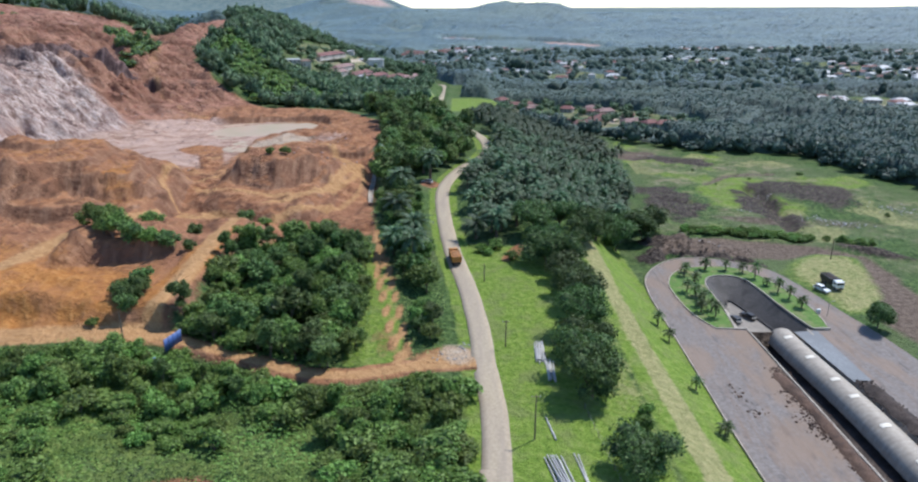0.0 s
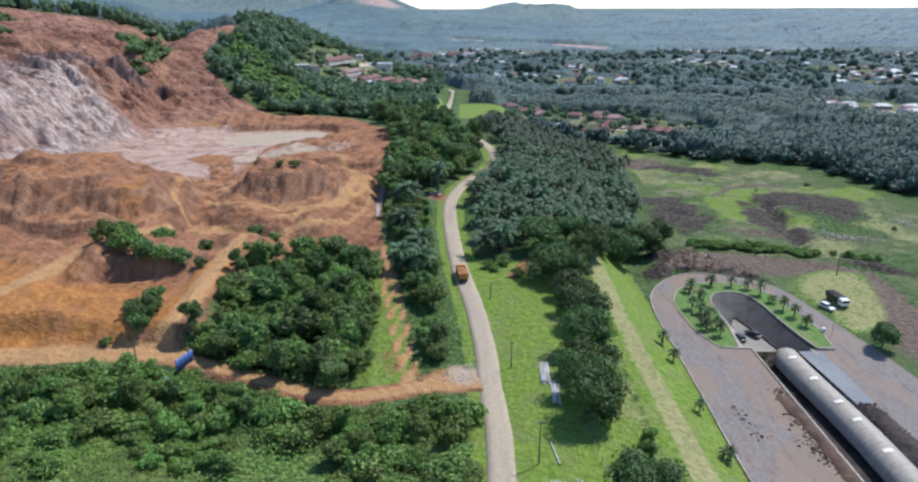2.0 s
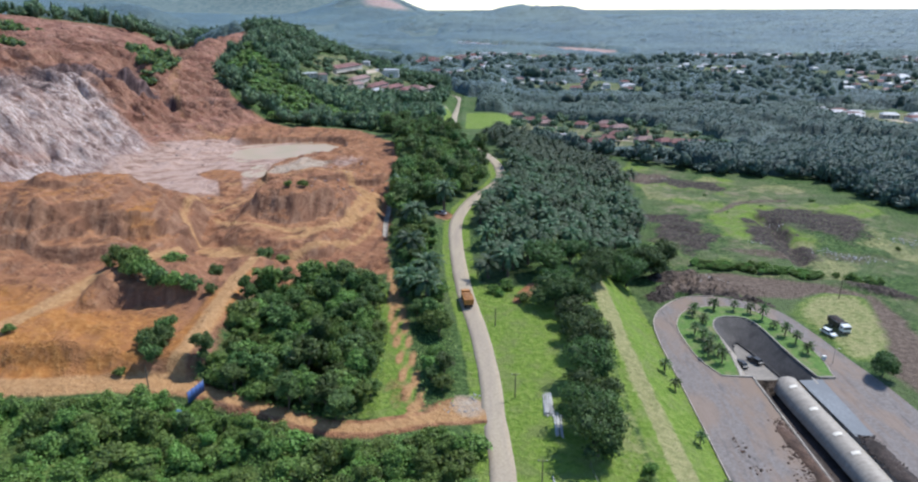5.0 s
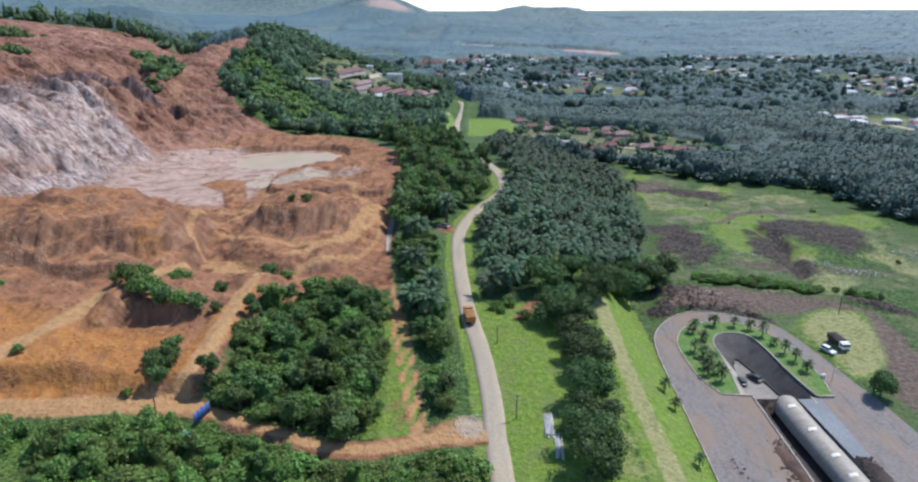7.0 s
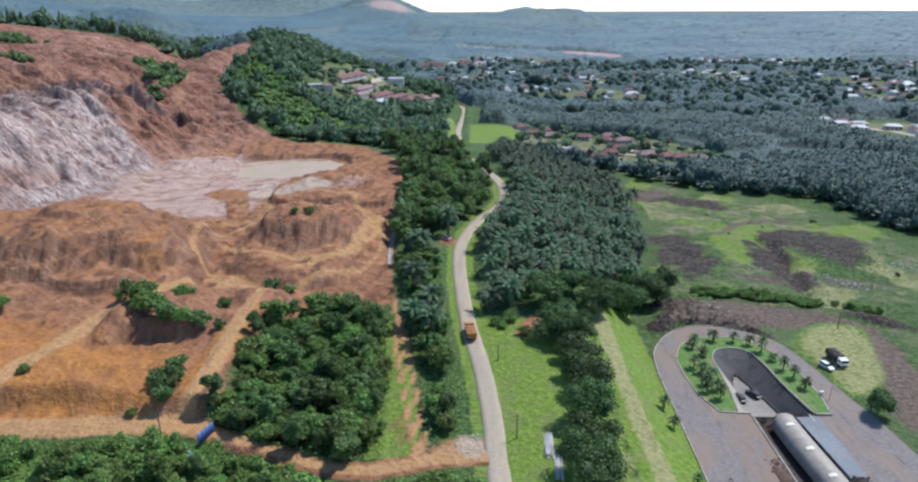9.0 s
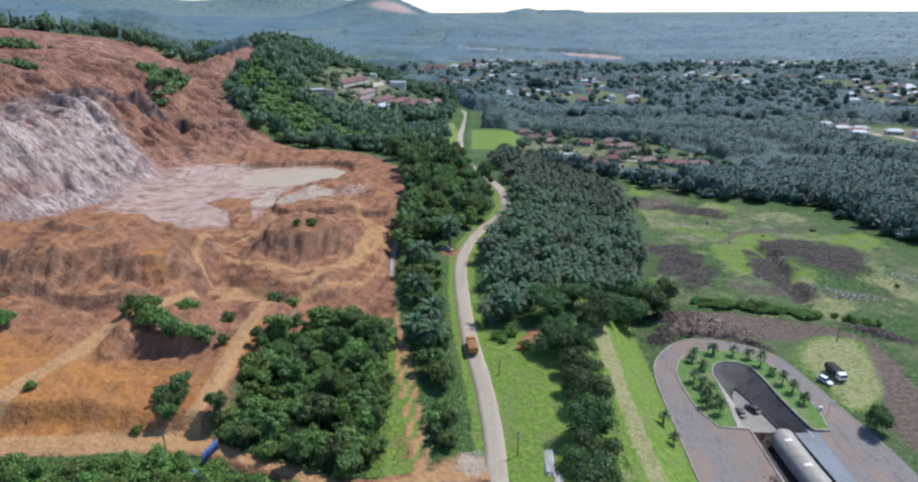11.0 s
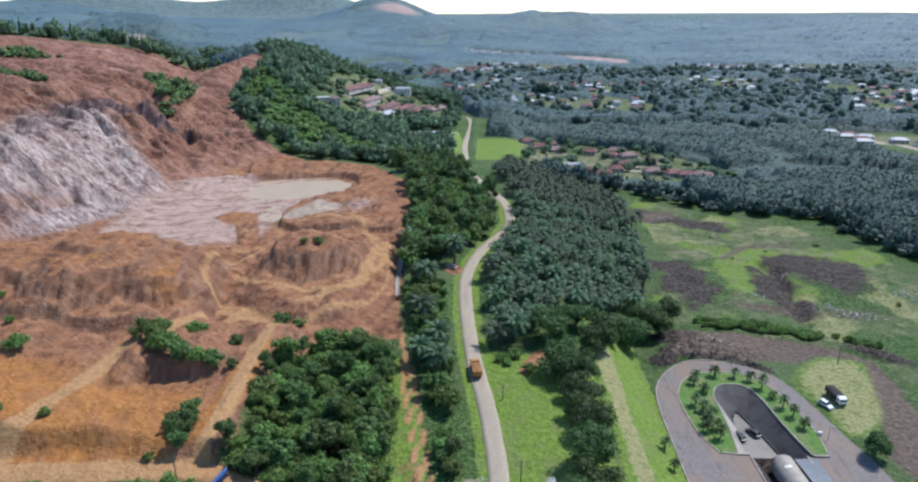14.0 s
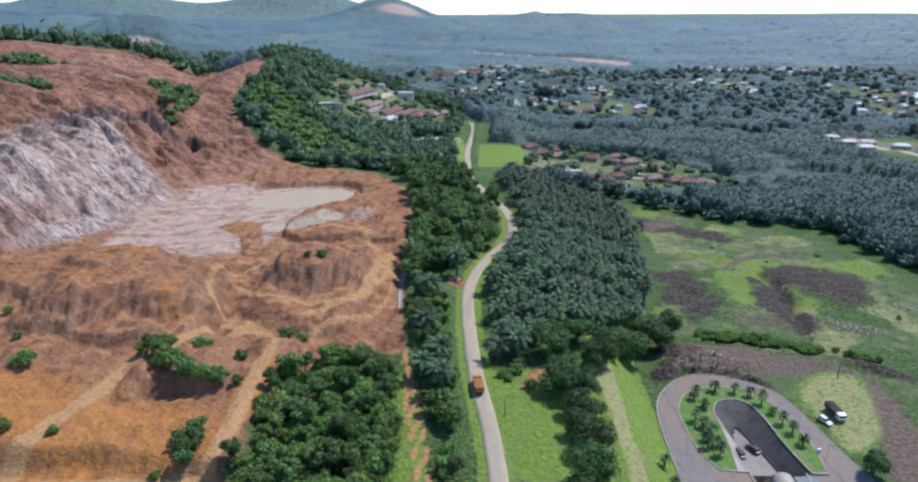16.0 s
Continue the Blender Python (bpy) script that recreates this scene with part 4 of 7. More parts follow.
    burnt = np.maximum(burnt, 0.8 * gauss(x, y, 132, 203, 14, 5, -35, 4))
    # the hollow under the covered way is laid dark by the same mask
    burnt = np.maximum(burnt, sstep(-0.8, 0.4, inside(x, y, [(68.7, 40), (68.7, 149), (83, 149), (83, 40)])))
    mud = np.clip(sstep(-2, 4, inside(x, y, [(62, 200), (70, 224), (90, 222), (118, 212), (130, 200), (128, 180), (122, 160), (118, 120), (106, 120), (104, 150), (112, 168), (120, 196), (112, 200), (100, 196)]) + 4 * n1)
                  + 0.9 * gauss(x, y, 98, 372, 9, 16, -45, 4) + 0.75 * gauss(x, y, 143, 238, 17, 8, -15, 4) * (0.8 + n1) + 0.7 * gauss(x, y, 176, 256, 14, 9, -30, 4) * (0.8 + n1)
                  + 0.7 * gauss(x, y, 108, 243, 14, 5, -20, 4) + 0.7 * (1 - sstep(1.5, 3.5, along(x, y, [(112, 300), (128, 318), (150, 322)]) + n1)), 0, 1)
    worn = np.clip((1 - sstep(0.8, 2.6, dt + n1)) * 0.95 + (1 - sstep(0.9, 2.7, du + n1)) * 0.9 + (1 - sstep(1.0, 3.2, dl + n1)) * 0.95 + 0.95 * (1 - sstep(0.3, 1.2, ruts + 0.5 * n1)) * (y < 190) + 0.9 * (1 - sstep(2.2, 4.6, dt + n1)) * sstep(-50, -66, x)
                   + 0.6 * (1 - sstep(1.5, 4.0, along(x, y, [(-150, 400), (-182, 425), (-205, 470), (-224, 515), (-236, 560), (-262, 600), (-268, 640), (-290, 700), (-300, 740)]) + 3 * n1))
                   + 0.5 * (1 - sstep(1.5, 3.5, along(x, y, [(-104, 262), (-88, 276), (-96, 300), (-108, 290)]) + 2 * n1))
                   + 0.9 * gauss(x, y, -2.5, 121.5, 6.5, 4.0, 20, 4) + 0.75 * (1 - sstep(1.0, 2.6, along(x, y, [(-60, 205), (-44, 222), (-42, 262), (-58, 300), (-84, 300)]) + n1))
                   + 0.75 * (1 - sstep(0.8, 2.2, along(x, y, smooth_xy([(-92, 232), (-78, 218.5), (-60, 214.5), (-46, 222), (-39, 244), (-40, 275)])) + 0.8 * n1))
                   + 0.7 * (1 - sstep(0.6, 1.8, along(x, y, smooth_xy([(-56, 196), (-47, 206), (-39, 214), (-35, 232), (-37, 262)])) + 0.6 * n1))
                   + 0.7 * (1 - sstep(0.6, 1.8, along(x, y, smooth_xy([(-62, 194), (-74, 203), (-92, 210), (-100, 226), (-98, 250), (-92, 268)])) + 0.8 * n1))
                   , 0, 1) * (x < 6)
    hillside = earth * sstep(-18, 14, s) * sstep(225, 290, y) * (1 - 0.9 * pale) * (1 - 0.8 * violet) * (0.55 + 0.45 * sstep(0.9, 0.3, slope))
    mudflat = sstep(-5, 4, inside(x, y, MUDFLAT) + 7 * n1) * (1 - sstep(-1, 2, inside(x, y, HUMP) + 2 * n1)) * (1 - sstep(-1, 2, inside(x, y, STEM) + 2 * n1))
    yards = np.zeros_like(x)
    for poly in CLEAR[1:]:
        yards = np.maximum(yards, sstep(-8, 4, inside(x, y, poly) + 5 * n1) * (0.55 + 0.9 * n2))
    yards = np.maximum(yards, sstep(-2, 6, inside(x, y, FIELD)) * (1 - burnt) * (1 - mud) * np.clip(0.36 + 0.55 * fbm(x, y, 16, 4, 85) + 0.3 * n2, 0, 0.75))
    yards = np.clip(np.maximum(yards, sstep(-0.08, 0.10, fbm(x, y, 150, 4, 91)) * sstep(760, 900, y) * (1 - sstep(1500, 1800, y)) * sstep(-180, -20, x) * 0.5), 0, 1)
    paths = np.zeros_like(x)
    for lane, half in VILLAGE_LANES:
        paths = np.maximum(paths, 1 - sstep(half * 0.6, half * 1.4, along(x, y, lane)))
    paths = np.maximum(paths, 0.62 * sstep(-3, 2, inside(x, y, SHELF) + 4 * n1))
    paths = np.maximum(paths, 0.66 * gauss(x, y, -0.5, 122.5, 4.2, 5.0, 20, 4))
    # haze tint of the land, growing with distance
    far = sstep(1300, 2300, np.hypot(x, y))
    bare = np.clip(sstep(-4, 14, inside(x, y, PINK_STRIP) + 5 * n2) + 0.8 * gauss(x, y, -430, 3450, 130, 80, 0, 3)
                   + 0.9 * gauss(x, y, -900, 1790, 60, 40, 0, 4) + 0.9 * gauss(x, y, -1010, 1770, 50, 30, 0, 4) + 0.6 * gauss(x, y, -760, 2100, 120, 26, 0, 4), 0, 1)
    # Last worn channel is steepness, where scarp shade is painted into the earth.
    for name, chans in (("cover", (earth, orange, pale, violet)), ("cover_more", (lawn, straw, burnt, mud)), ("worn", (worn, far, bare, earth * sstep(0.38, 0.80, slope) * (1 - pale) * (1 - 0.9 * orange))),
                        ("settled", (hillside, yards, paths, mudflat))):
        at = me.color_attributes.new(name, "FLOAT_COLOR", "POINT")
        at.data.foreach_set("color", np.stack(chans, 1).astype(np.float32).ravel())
    return tagged(new("ground", me), "rolling land of red quarry earth, grass and scrub", "ground", kind="structure")


land = build_land()

# ---- roads, loop and sunk yard ----
line = smooth_line(ROAD, 3.0)
road = tagged(part("road", ribbon(line, 2.35, 0.02, 0.3, road_z), ROAD_MAT), "narrow worn pale asphalt road without markings", "road", kind="structure")

loop_out, loop_in, pit_rim = smooth_line(LOOP_OUT, 2), smooth_line(LOOP_IN, 1.5), smooth_line(PIT, 1.2)
bm = bmesh.new()
shape = [p for p in loop_out] + [Vector((83.2, 60)), Vector((83.2, 147.0)), Vector((88.4, 147.0))] + loop_in[::-1] + [Vector((68.6, 147.6)), Vector((68.6, 60))]
outline_mesh(bm, shape, z=APRON_Z)
tagged(part("apron", bm, APRON), "grey asphalt drive looping round a planted island, stained brown", "driveway", kind="structure")
bm = bmesh.new()
outline_mesh(bm, [p for p in loop_in] + pit_rim[::-1], z=APRON_Z + 0.14)
for f in list(bm.faces):
    f.smooth = True
tagged(part("island", bm, LAWN), "horseshoe grass island inside the asphalt loop", "lawn", kind="structure")

# ---- sunk yard, its lining and the covered way ----
def way_x(y):
    return 78.6 - 1.6 * float(sstep(110, 147, y))


def build_yard():
    yard = thing("sunken_yard", "sunken concrete yard with one dark sloping lined bank", "yard", kind="structure")
    bm = bmesh.new()
    floor = [Vector((69.8, 147)), Vector((71.2, 160)), Vector((72.6, 169)), Vector((73.8, 172.5)), Vector((75.2, 172)), Vector((77.6, 162)), Vector((79, 154)), Vector((80.2, 147))]
    outline_mesh(bm, smooth_line(floor, 1.5), z=PIT_Z)
    part("floor", bm, PALE_CONCRETE, yard, "pale concrete floor")
    bm = bmesh.new()
    # Black soil colour also stands for the shadow in the gap beside the roof.
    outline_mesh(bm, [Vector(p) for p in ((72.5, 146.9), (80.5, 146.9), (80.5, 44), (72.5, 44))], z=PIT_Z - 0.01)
    part("way_floor", bm, BLACK_SOIL, yard, "black soil floor of the covered way with shadow painted in")
    # walls and banks: rim joined to floor, a strip at a time
    def strip(a, b, za, zb, rows=3, wob=0.0):
        v, f = [], []
        m = len(a)
        for k in range(rows + 1):
            t = k / rows
            for i in range(m):
                q = a[i].lerp(b[i], t)
                w = wob * math.sin(3.1 * i + 5 * k) * (0 < k < rows)
                v.append((q.x + w, q.y + w, za + (zb - za) * t + 0.5 * w))
        for k in range(rows):
            for i in range(m - 1):
                f.append((k * m + i, k * m + i + 1, (k + 1) * m + i + 1, (k + 1) * m + i))
        return v, f
    rim, bed = smooth_line(PIT, 1.0), smooth_line([tuple(p) for p in floor], 1.0)

    def even(line, m):
        d = np.concatenate([[0], np.cumsum([(b - a).length for a, b in zip(line, line[1:])])])
        return [Vector((np.interp(t, d, [p.x for p in line]), np.interp(t, d, [p.y for p in line]))) for t in np.linspace(0, d[-1], m)]
    rim, bed = even(rim, 60), even(bed, 60)
    top = APRON_Z + 0.12
    part("low_wall", strip(rim[:22], bed[:22], top, PIT_Z, 3), CONCRETE, yard, "stained concrete side wall")
    part("lined_bank", strip(rim[21:], bed[21:], top, PIT_Z - 0.02, 10, 0.10), SHEET_BLACK, yard, "dark lined slope")
    bm = bmesh.new()
    tube(bm, [(p.x, p.y, PIT_Z + 0.3) for p in bed[26:58]], 0.28, 6)
    part("channel_edge", bm, SHEET_BLACK, yard)
    bm = bmesh.new()
    for p, q in zip(rim, rim[1:]):
        d = q - p
        box(bm, (d.length + 0.05, 0.32, 0.34), (*(p + q).xy / 2, APRON_Z + 0.14), (0, 0, math.degrees(math.atan2(d.y, d.x))))
    part("rim_kerb", bm, CONCRETE, yard)
    bm = bmesh.new()
    box(bm, (3.4, 0.5, 0.8), (67.3, 147.4, APRON_Z - 0.05), bevel=0.06)
    box(bm, (4.2, 0.35, 0.45), (63.6, 147.7, APRON_Z + 0.05), (0, 0, -4), bevel=0.05)
    box(bm, (4.0, 0.6, 0.9), (86.6, 147.1, APRON_Z + 0.1), (0, 0, 2), bevel=0.06)
    box(bm, (0.5, 3.2, 4.2), (83.2, 145.8, APRON_Z - 2.0), bevel=0.05)
    part("head_wall", bm, CONCRETE, yard)
    # trench beside the covered way, its shadow blackened into the bank's soil colour
    ys = np.linspace(146.8, 46, 70)
    r = np.random.RandomState(4)
    a = [Vector((69.0 + r.uniform(-0.1, 0.1), y)) for y in ys]
    b = [Vector((72.9 + r.uniform(-0.25, 0.25), y)) for y in ys]
    part("trench_bank", strip(a, b, APRON_Z - 0.06, PIT_Z - 0.02, 6, 0.18), BLACK_SOIL, yard, "black soil bank of the trench with its shadow painted in")
    a = [Vector((82.2, y)) for y in ys]
    b = [Vector((80.2, y)) for y in ys]
    part("trench_wall", strip(b, a, PIT_Z - 0.02, APRON_Z - 0.08, 3, 0.05), CONCRETE, yard)
    bm = bmesh.new()
    for k, y in enumerate(np.arange(47, 147, 2.5)):
        box(bm, (0.38, 2.46, 0.34), (68.75 + r.uniform(-0.03, 0.03), y + 1.2, APRON_Z + 0.10), (0, 0, r.uniform(-0.6, 0.6)), bevel=0.03)
    part("trench_kerb", bm, CONCRETE, yard)
    bm = bmesh.new()
    outline_mesh(bm, [Vector(p) for p in ((79.4, 146.0), (85.2, 146.4), (84.9, 123.5), (81.0, 123.0))], z=APRON_Z + 0.06)
    part("slab", bm, plain("blue_grey_slab", (0.190, 0.200, 0.208), 0.85, vary=0.16, size=2.5), yard, "smooth blue-grey concrete slab")


def build_covered_way():
    way = thing("covered_way", "long barrel-vaulted sheet roof over a sunken way", "tunnel roof")
    R, spring = 3.25, -13.2
    mat_roof, n, l, b = mat("faded_roof_sheet")
    c = ramp(n, l, tex(n, l, 0.8, 5, space="World"), [(0.3, (0.270, 0.232, 0.186)), (0.7, (0.380, 0.330, 0.268))])
    c = mix(n, l, maths(n, l, "MULTIPLY", ramp(n, l, tex(n, l, 2.5, 5, 0.6, "World", (0.6, 1.6, 0.6)), [(0.45, (0, 0, 0)), (0.7, (1, 1, 1))]), 0.6), c, (0.235, 0.195, 0.160))
    l.new(c, b.inputs["Base Color"])
    b.inputs["Roughness"].default_value = 0.6
    ys = np.arange(147, 44, -1.15)
    shared = {}
    for k, y in enumerate(ys):
        v, f, m = [], [], 14
        for j, yy in enumerate((y + 0.03, y - 0.55, y - 1.18)):
            for i in range(m + 1):
                t = math.pi * i / m
                rr = R + (0.05 if j == 1 else 0.0) - (0.02 if j == 2 else 0)
                v.append((-rr * math.cos(t), yy - y, rr * 0.98 * math.sin(t)))
        for j in range(2):
            for i in range(m):
                f.append((j * (m + 1) + i, j * (m + 1) + i + 1, (j + 1) * (m + 1) + i + 1, (j + 1) * (m + 1) + i))
        if not shared:
            shared["me"] = mesh_of("roof_sheet", v, f)
            shared["me"].polygons.foreach_set("use_smooth", np.ones(len(f), bool))
        ob = part("roof_sheet", shared["me"], mat_roof, way)
        ob.location = (way_x(y), y, spring)
    sky_mat = plain("translucent_roof_light", (0.72, 0.66, 0.55), 0.4, vary=0.1)
    for k, y in enumerate((143.0, 133.5, 124.0, 117.5, 107.5, 97.0, 88.0, 79.0)):
        v, f = [], []
        for j in range(2):
            for i in range(7):
                t = math.radians(93 - 30 * i / 6) + 0.0
                v.append((way_x(y) - (R + 0.10) * math.cos(t), y - 1.1 * j, spring + (R + 0.10) * 0.98 * math.sin(t)))
        for i in range(6):
            f.append((i, i + 1, 8 + i, 7 + i))
        part("roof_light", (v, f), sky_mat, way, "pale translucent panel")
    for side in (-1, 1):
        bm = bmesh.new()
        pts = [(way_x(y) + side * R, y, spring) for y in np.arange(147, 44, -5.0)]
        tube(bm, pts, 0.12, 6)
        part("eaves_beam", bm, CONCRETE, way)
        col = bmesh.new()
        box(col, (0.3, 0.3, spring - PIT_Z), (0, 0, (spring - PIT_Z) / 2), bevel=0.02)
        me = bpy.data.meshes.new("column")
        col.to_mesh(me)
        col.free()
        for y in np.arange(146, 46, -6.0):
            part("column", me, CONCRETE, way).location = (way_x(y) + side * (R - 1.2), y, PIT_Z)
    bm = bmesh.new()
    tube(bm, [(way_x(147) - R * math.cos(t), 147.05, spring + R * 0.98 * math.sin(t)) for t in np.linspace(0, math.pi, 15)], 0.10, 6)
    part("end_rib", bm, CONCRETE, way)


build_yard()
build_covered_way()

# kerb of the drive, stone by stone
kerb = thing("drive_kerb", "pale concrete kerb along the asphalt drive", "kerb", kind="structure")
bm = bmesh.new()
box(bm, (1.9, 0.28, 0.32), (0, 0, 0), bevel=0.03)
stone = bpy.data.meshes.new("kerbstone")
bm.to_mesh(stone)
bm.free()
KERB_MAT = plain("old_kerb", (0.36, 0.31, 0.25), 0.85, vary=0.35, size=1.2)
edge_lines = [[p for p in loop_out if p.y > 80 and p.x < 78], loop_in]
for ln in edge_lines:
    d = np.concatenate([[0], np.cumsum([(b - a).length for a, b in zip(ln, ln[1:])])])
    for t in np.arange(1, d[-1] - 1, 2.0):
        x0, y0, x1, y1 = (np.interp(t + e, d, vals) for e, vals in ((-0.5, [p.x for p in ln]), (-0.5, [p.y for p in ln]), (0.5, [p.x for p in ln]), (0.5, [p.y for p in ln])))
        ob = part("kerbstone", stone, KERB_MAT, kerb)
        ob.matrix_basis = pose((x0 + x1) / 2, (y0 + y1) / 2, APRON_Z + 0.08, 0, 0, math.degrees(math.atan2(y1 - y0, x1 - x0)))

# pond and its inlets in the pit floor
bm = bmesh.new()
outline_mesh(bm, smooth_line([(-137, 350), (-134, 380), (-116, 392), (-84, 397), (-71, 380), (-74, 358), (-90, 344), (-96, 330), (-99, 308), (-108, 310), (-124, 334)], 3, True), z=0.72)
tagged(part("pond", bm, WATER), "shallow muddy pond on the quarry floor", "pond", kind="structure")


# ---- plants ----
ICO = {}
for sub in (1, 2):
    bm = bmesh.new()
    bmesh.ops.create_icosphere(bm, subdivisions=sub, radius=1.0)
    bm.verts.ensure_lookup_table()
    ICO[sub] = (np.array([v.co[:] for v in bm.verts]), np.array([[v.index for v in f.verts] for f in bm.faces]))
    bm.free()


def lobe(centre, radii, r, sub=2, rough=0.22):
    v, f = ICO[sub]
    return v * np.array(radii) * (1 + r.uniform(-rough, rough, (len(v), 1))) + np.array(centre), f


def cards(centre, radii, count, size, r, low=-0.35):
    """Leaf sprays on the outside of a lobe, each bent along its middle."""
    d = r.normal(size=(count * 3, 3))
    d /= np.linalg.norm(d, axis=1)[:, None]
    d = d[d[:, 2] > low][:count]
    count = len(d)
    p = np.array(centre) + d * np.array(radii) * r.uniform(0.72, 1.28, (count, 1))
    nrm = d * np.array([1, 1, 1.0]) + r.normal(size=(count, 3)) * 0.75 + np.array([0, 0, 0.25])
    nrm /= np.linalg.norm(nrm, axis=1)[:, None]
    a = np.cross(nrm, r.normal(size=(count, 3)))
    a /= np.linalg.norm(a, axis=1)[:, None]
    b = np.cross(nrm, a)
    s = size * r.uniform(0.7, 1.75, (count, 1))
    v = np.stack([p - a * s, p + b * s * 0.55 - nrm * s * 0.2, p + a * s, p - b * s * 0.55 - nrm * s * 0.2], 1).reshape(-1, 3)
    k = np.arange(count)[:, None] * 4
    return v, np.concatenate([k + np.array([[0, 1, 2]]), k + np.array([[0, 2, 3]])])


def joined(pieces):
    vs, fs, ms, n = [], [], [], 0
    for v, f, m in pieces:
        vs.append(v)
        fs.append(f + n)
        ms.append(np.full(len(f), m))
        n += len(v)
    return np.concatenate(vs), np.concatenate(fs), np.concatenate(ms)


def leafy_mesh(name, pieces, leaf):
    v, f, m = joined(pieces)
    me = mesh_of(name, v, f)
    me.materials.append(leaf)
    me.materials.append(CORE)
    me.polygons.foreach_set("material_index", m.astype(np.int32))
    return me


def tree_template(name, label, category, group, seed, height, radius, crown_low, lobes, sprays, spray, leaf, flat=0.75, stems=1):
    """A tree with a forked trunk and a crown of leafy lobes."""
    r = np.random.RandomState(seed)
    tree = thing(name, label, category, group)
    bm = bmesh.new()
    pieces, base = [], crown_low
    mid = (height + crown_low) / 2
    for s in range(stems):
        off = np.array([r.uniform(-1, 1), r.uniform(-1, 1)]) * (0.3 * radius if stems > 1 else 0.0)
        fork = (off[0] + r.uniform(-0.2, 0.2), off[1] + r.uniform(-0.2, 0.2), crown_low * 0.9 + 0.2)
        tube(bm, [(off[0], off[1], -0.6), (off[0] * 1.1, off[1], crown_low * 0.4), fork], [0.05 * radius + 0.07, 0.04 * radius + 0.05, 0.035 * radius + 0.04], 6)
        for k in range(4):
            an = k * 1.6 + r.uniform(0, 1)
            tip = (fork[0] + math.cos(an) * radius * 0.55, fork[1] + math.sin(an) * radius * 0.55, mid + r.uniform(-0.1, 0.3) * (height - crown_low))
            tube(bm, [fork, tuple((np.array(fork) + np.array(tip)) / 2 + [0, 0, 0.3]), tip], [0.03 * radius + 0.03, 0.02 * radius + 0.02, 0.02], 5)
    part("trunk", bm, BARK, tree)
    for k in range(lobes):
        if k == 0:
            c, rad = np.array([0, 0, mid + 0.05 * (height - crown_low)]), radius * 0.58
        else:
            an = k * 2.4 + r.uniform(-0.4, 0.4)
            dist = radius * r.uniform(0.28, 0.80)
            rad = radius * r.uniform(0.24, 0.44)
            c = np.array([math.cos(an) * dist, math.sin(an) * dist, mid + r.uniform(-0.42, 0.42) * (height - crown_low) * (1.1 - 0.55 * dist / radius)])
        rz = min(rad * flat * 1.15, (height - crown_low) * 0.52)
        c[2] = min(c[2], height - rz)
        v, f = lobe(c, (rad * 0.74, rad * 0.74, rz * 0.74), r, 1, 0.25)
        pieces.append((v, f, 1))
        v, f = cards(c, (rad, rad, rz), int(sprays * (rad / radius) ** 2 * 3.2 / max(1, lobes * 0.32) * (1 if k else 0.8)), spray, r)
        pieces.append((v, f, 0))
    part("crown", leafy_mesh("crown", pieces, leaf), None, tree)
    return tree


def palm_template(name, label, category, group, seed, trunk, frond, count, leaf, leaflets=9, width=0.040):
    """A palm: ringed trunk and arching feathered fronds."""
    r = np.random.RandomState(seed)
    palm = thing(name, label, category, group)
    bm = bmesh.new()
    n = 7
    tube(bm, [(0.06 * math.sin(k), 0.05 * math.cos(k * 1.3), -0.5 + (trunk + 0.7) * k / (n - 1)) for k in range(n)], [0.075 * frond * (1.0 + 0.12 * (k % 2)) * (1.15 - 0.04 * k) for k in range(n)], 7)
    part("trunk", bm, BARK, palm)
    vs, fs, k = [], [], 0
    for i in range(count):
        an, el = i * 2.39996 + r.uniform(-0.2, 0.2), math.radians(78 - 88 * (i / count) ** 0.8 + r.uniform(-8, 8))
        L = frond * r.uniform(0.82, 1.1) * (0.75 + 0.25 * min(1, i / (0.25 * count)))
        p, pts = np.array([0.0, 0.0, trunk]), []
        hx = np.array([math.cos(an), math.sin(an), 0])
        e, steps = el, 7
        for s in range(steps + 1):
            pts.append(p.copy())
            p = p + (hx * math.cos(e) + np.array([0, 0, math.sin(e)])) * L / steps
            e -= math.radians(9 + 5 * s / steps + 3 * math.cos(el))
        side = np.array([-math.sin(an), math.cos(an), 0])
        for s in range(steps):
            q = [pts[s] - side * 0.02 * frond, pts[s] + side * 0.02 * frond, pts[s + 1]]
            vs += q
            fs.append((k, k + 1, k + 2))
            k += 3
        for s in range(leaflets):
            t = 0.16 + 0.84 * (s + 0.5) / leaflets
            j = min(int(t * steps), steps - 1)
            o = pts[j] + (pts[j + 1] - pts[j]) * (t * steps - j)
            d = (pts[j + 1] - pts[j]) / np.linalg.norm(pts[j + 1] - pts[j])
            ln = frond * 0.20 * math.sin(math.pi * (0.18 + 0.74 * t)) * r.uniform(0.85, 1.15)
            for sd in (-1, 1):
                tip = o + side * sd * ln + d * ln * 0.75 + np.array([0, 0, -0.42 * ln + r.uniform(-0.1, 0.1) * ln])
                w = d * frond * width
                vs += [o - w, o + w, tip]
                fs.append((k, k + 1, k + 2))
                k += 3
    me = mesh_of("fronds", np.array(vs), np.array(fs))
    part("fronds", me, leaf, palm)
    return palm


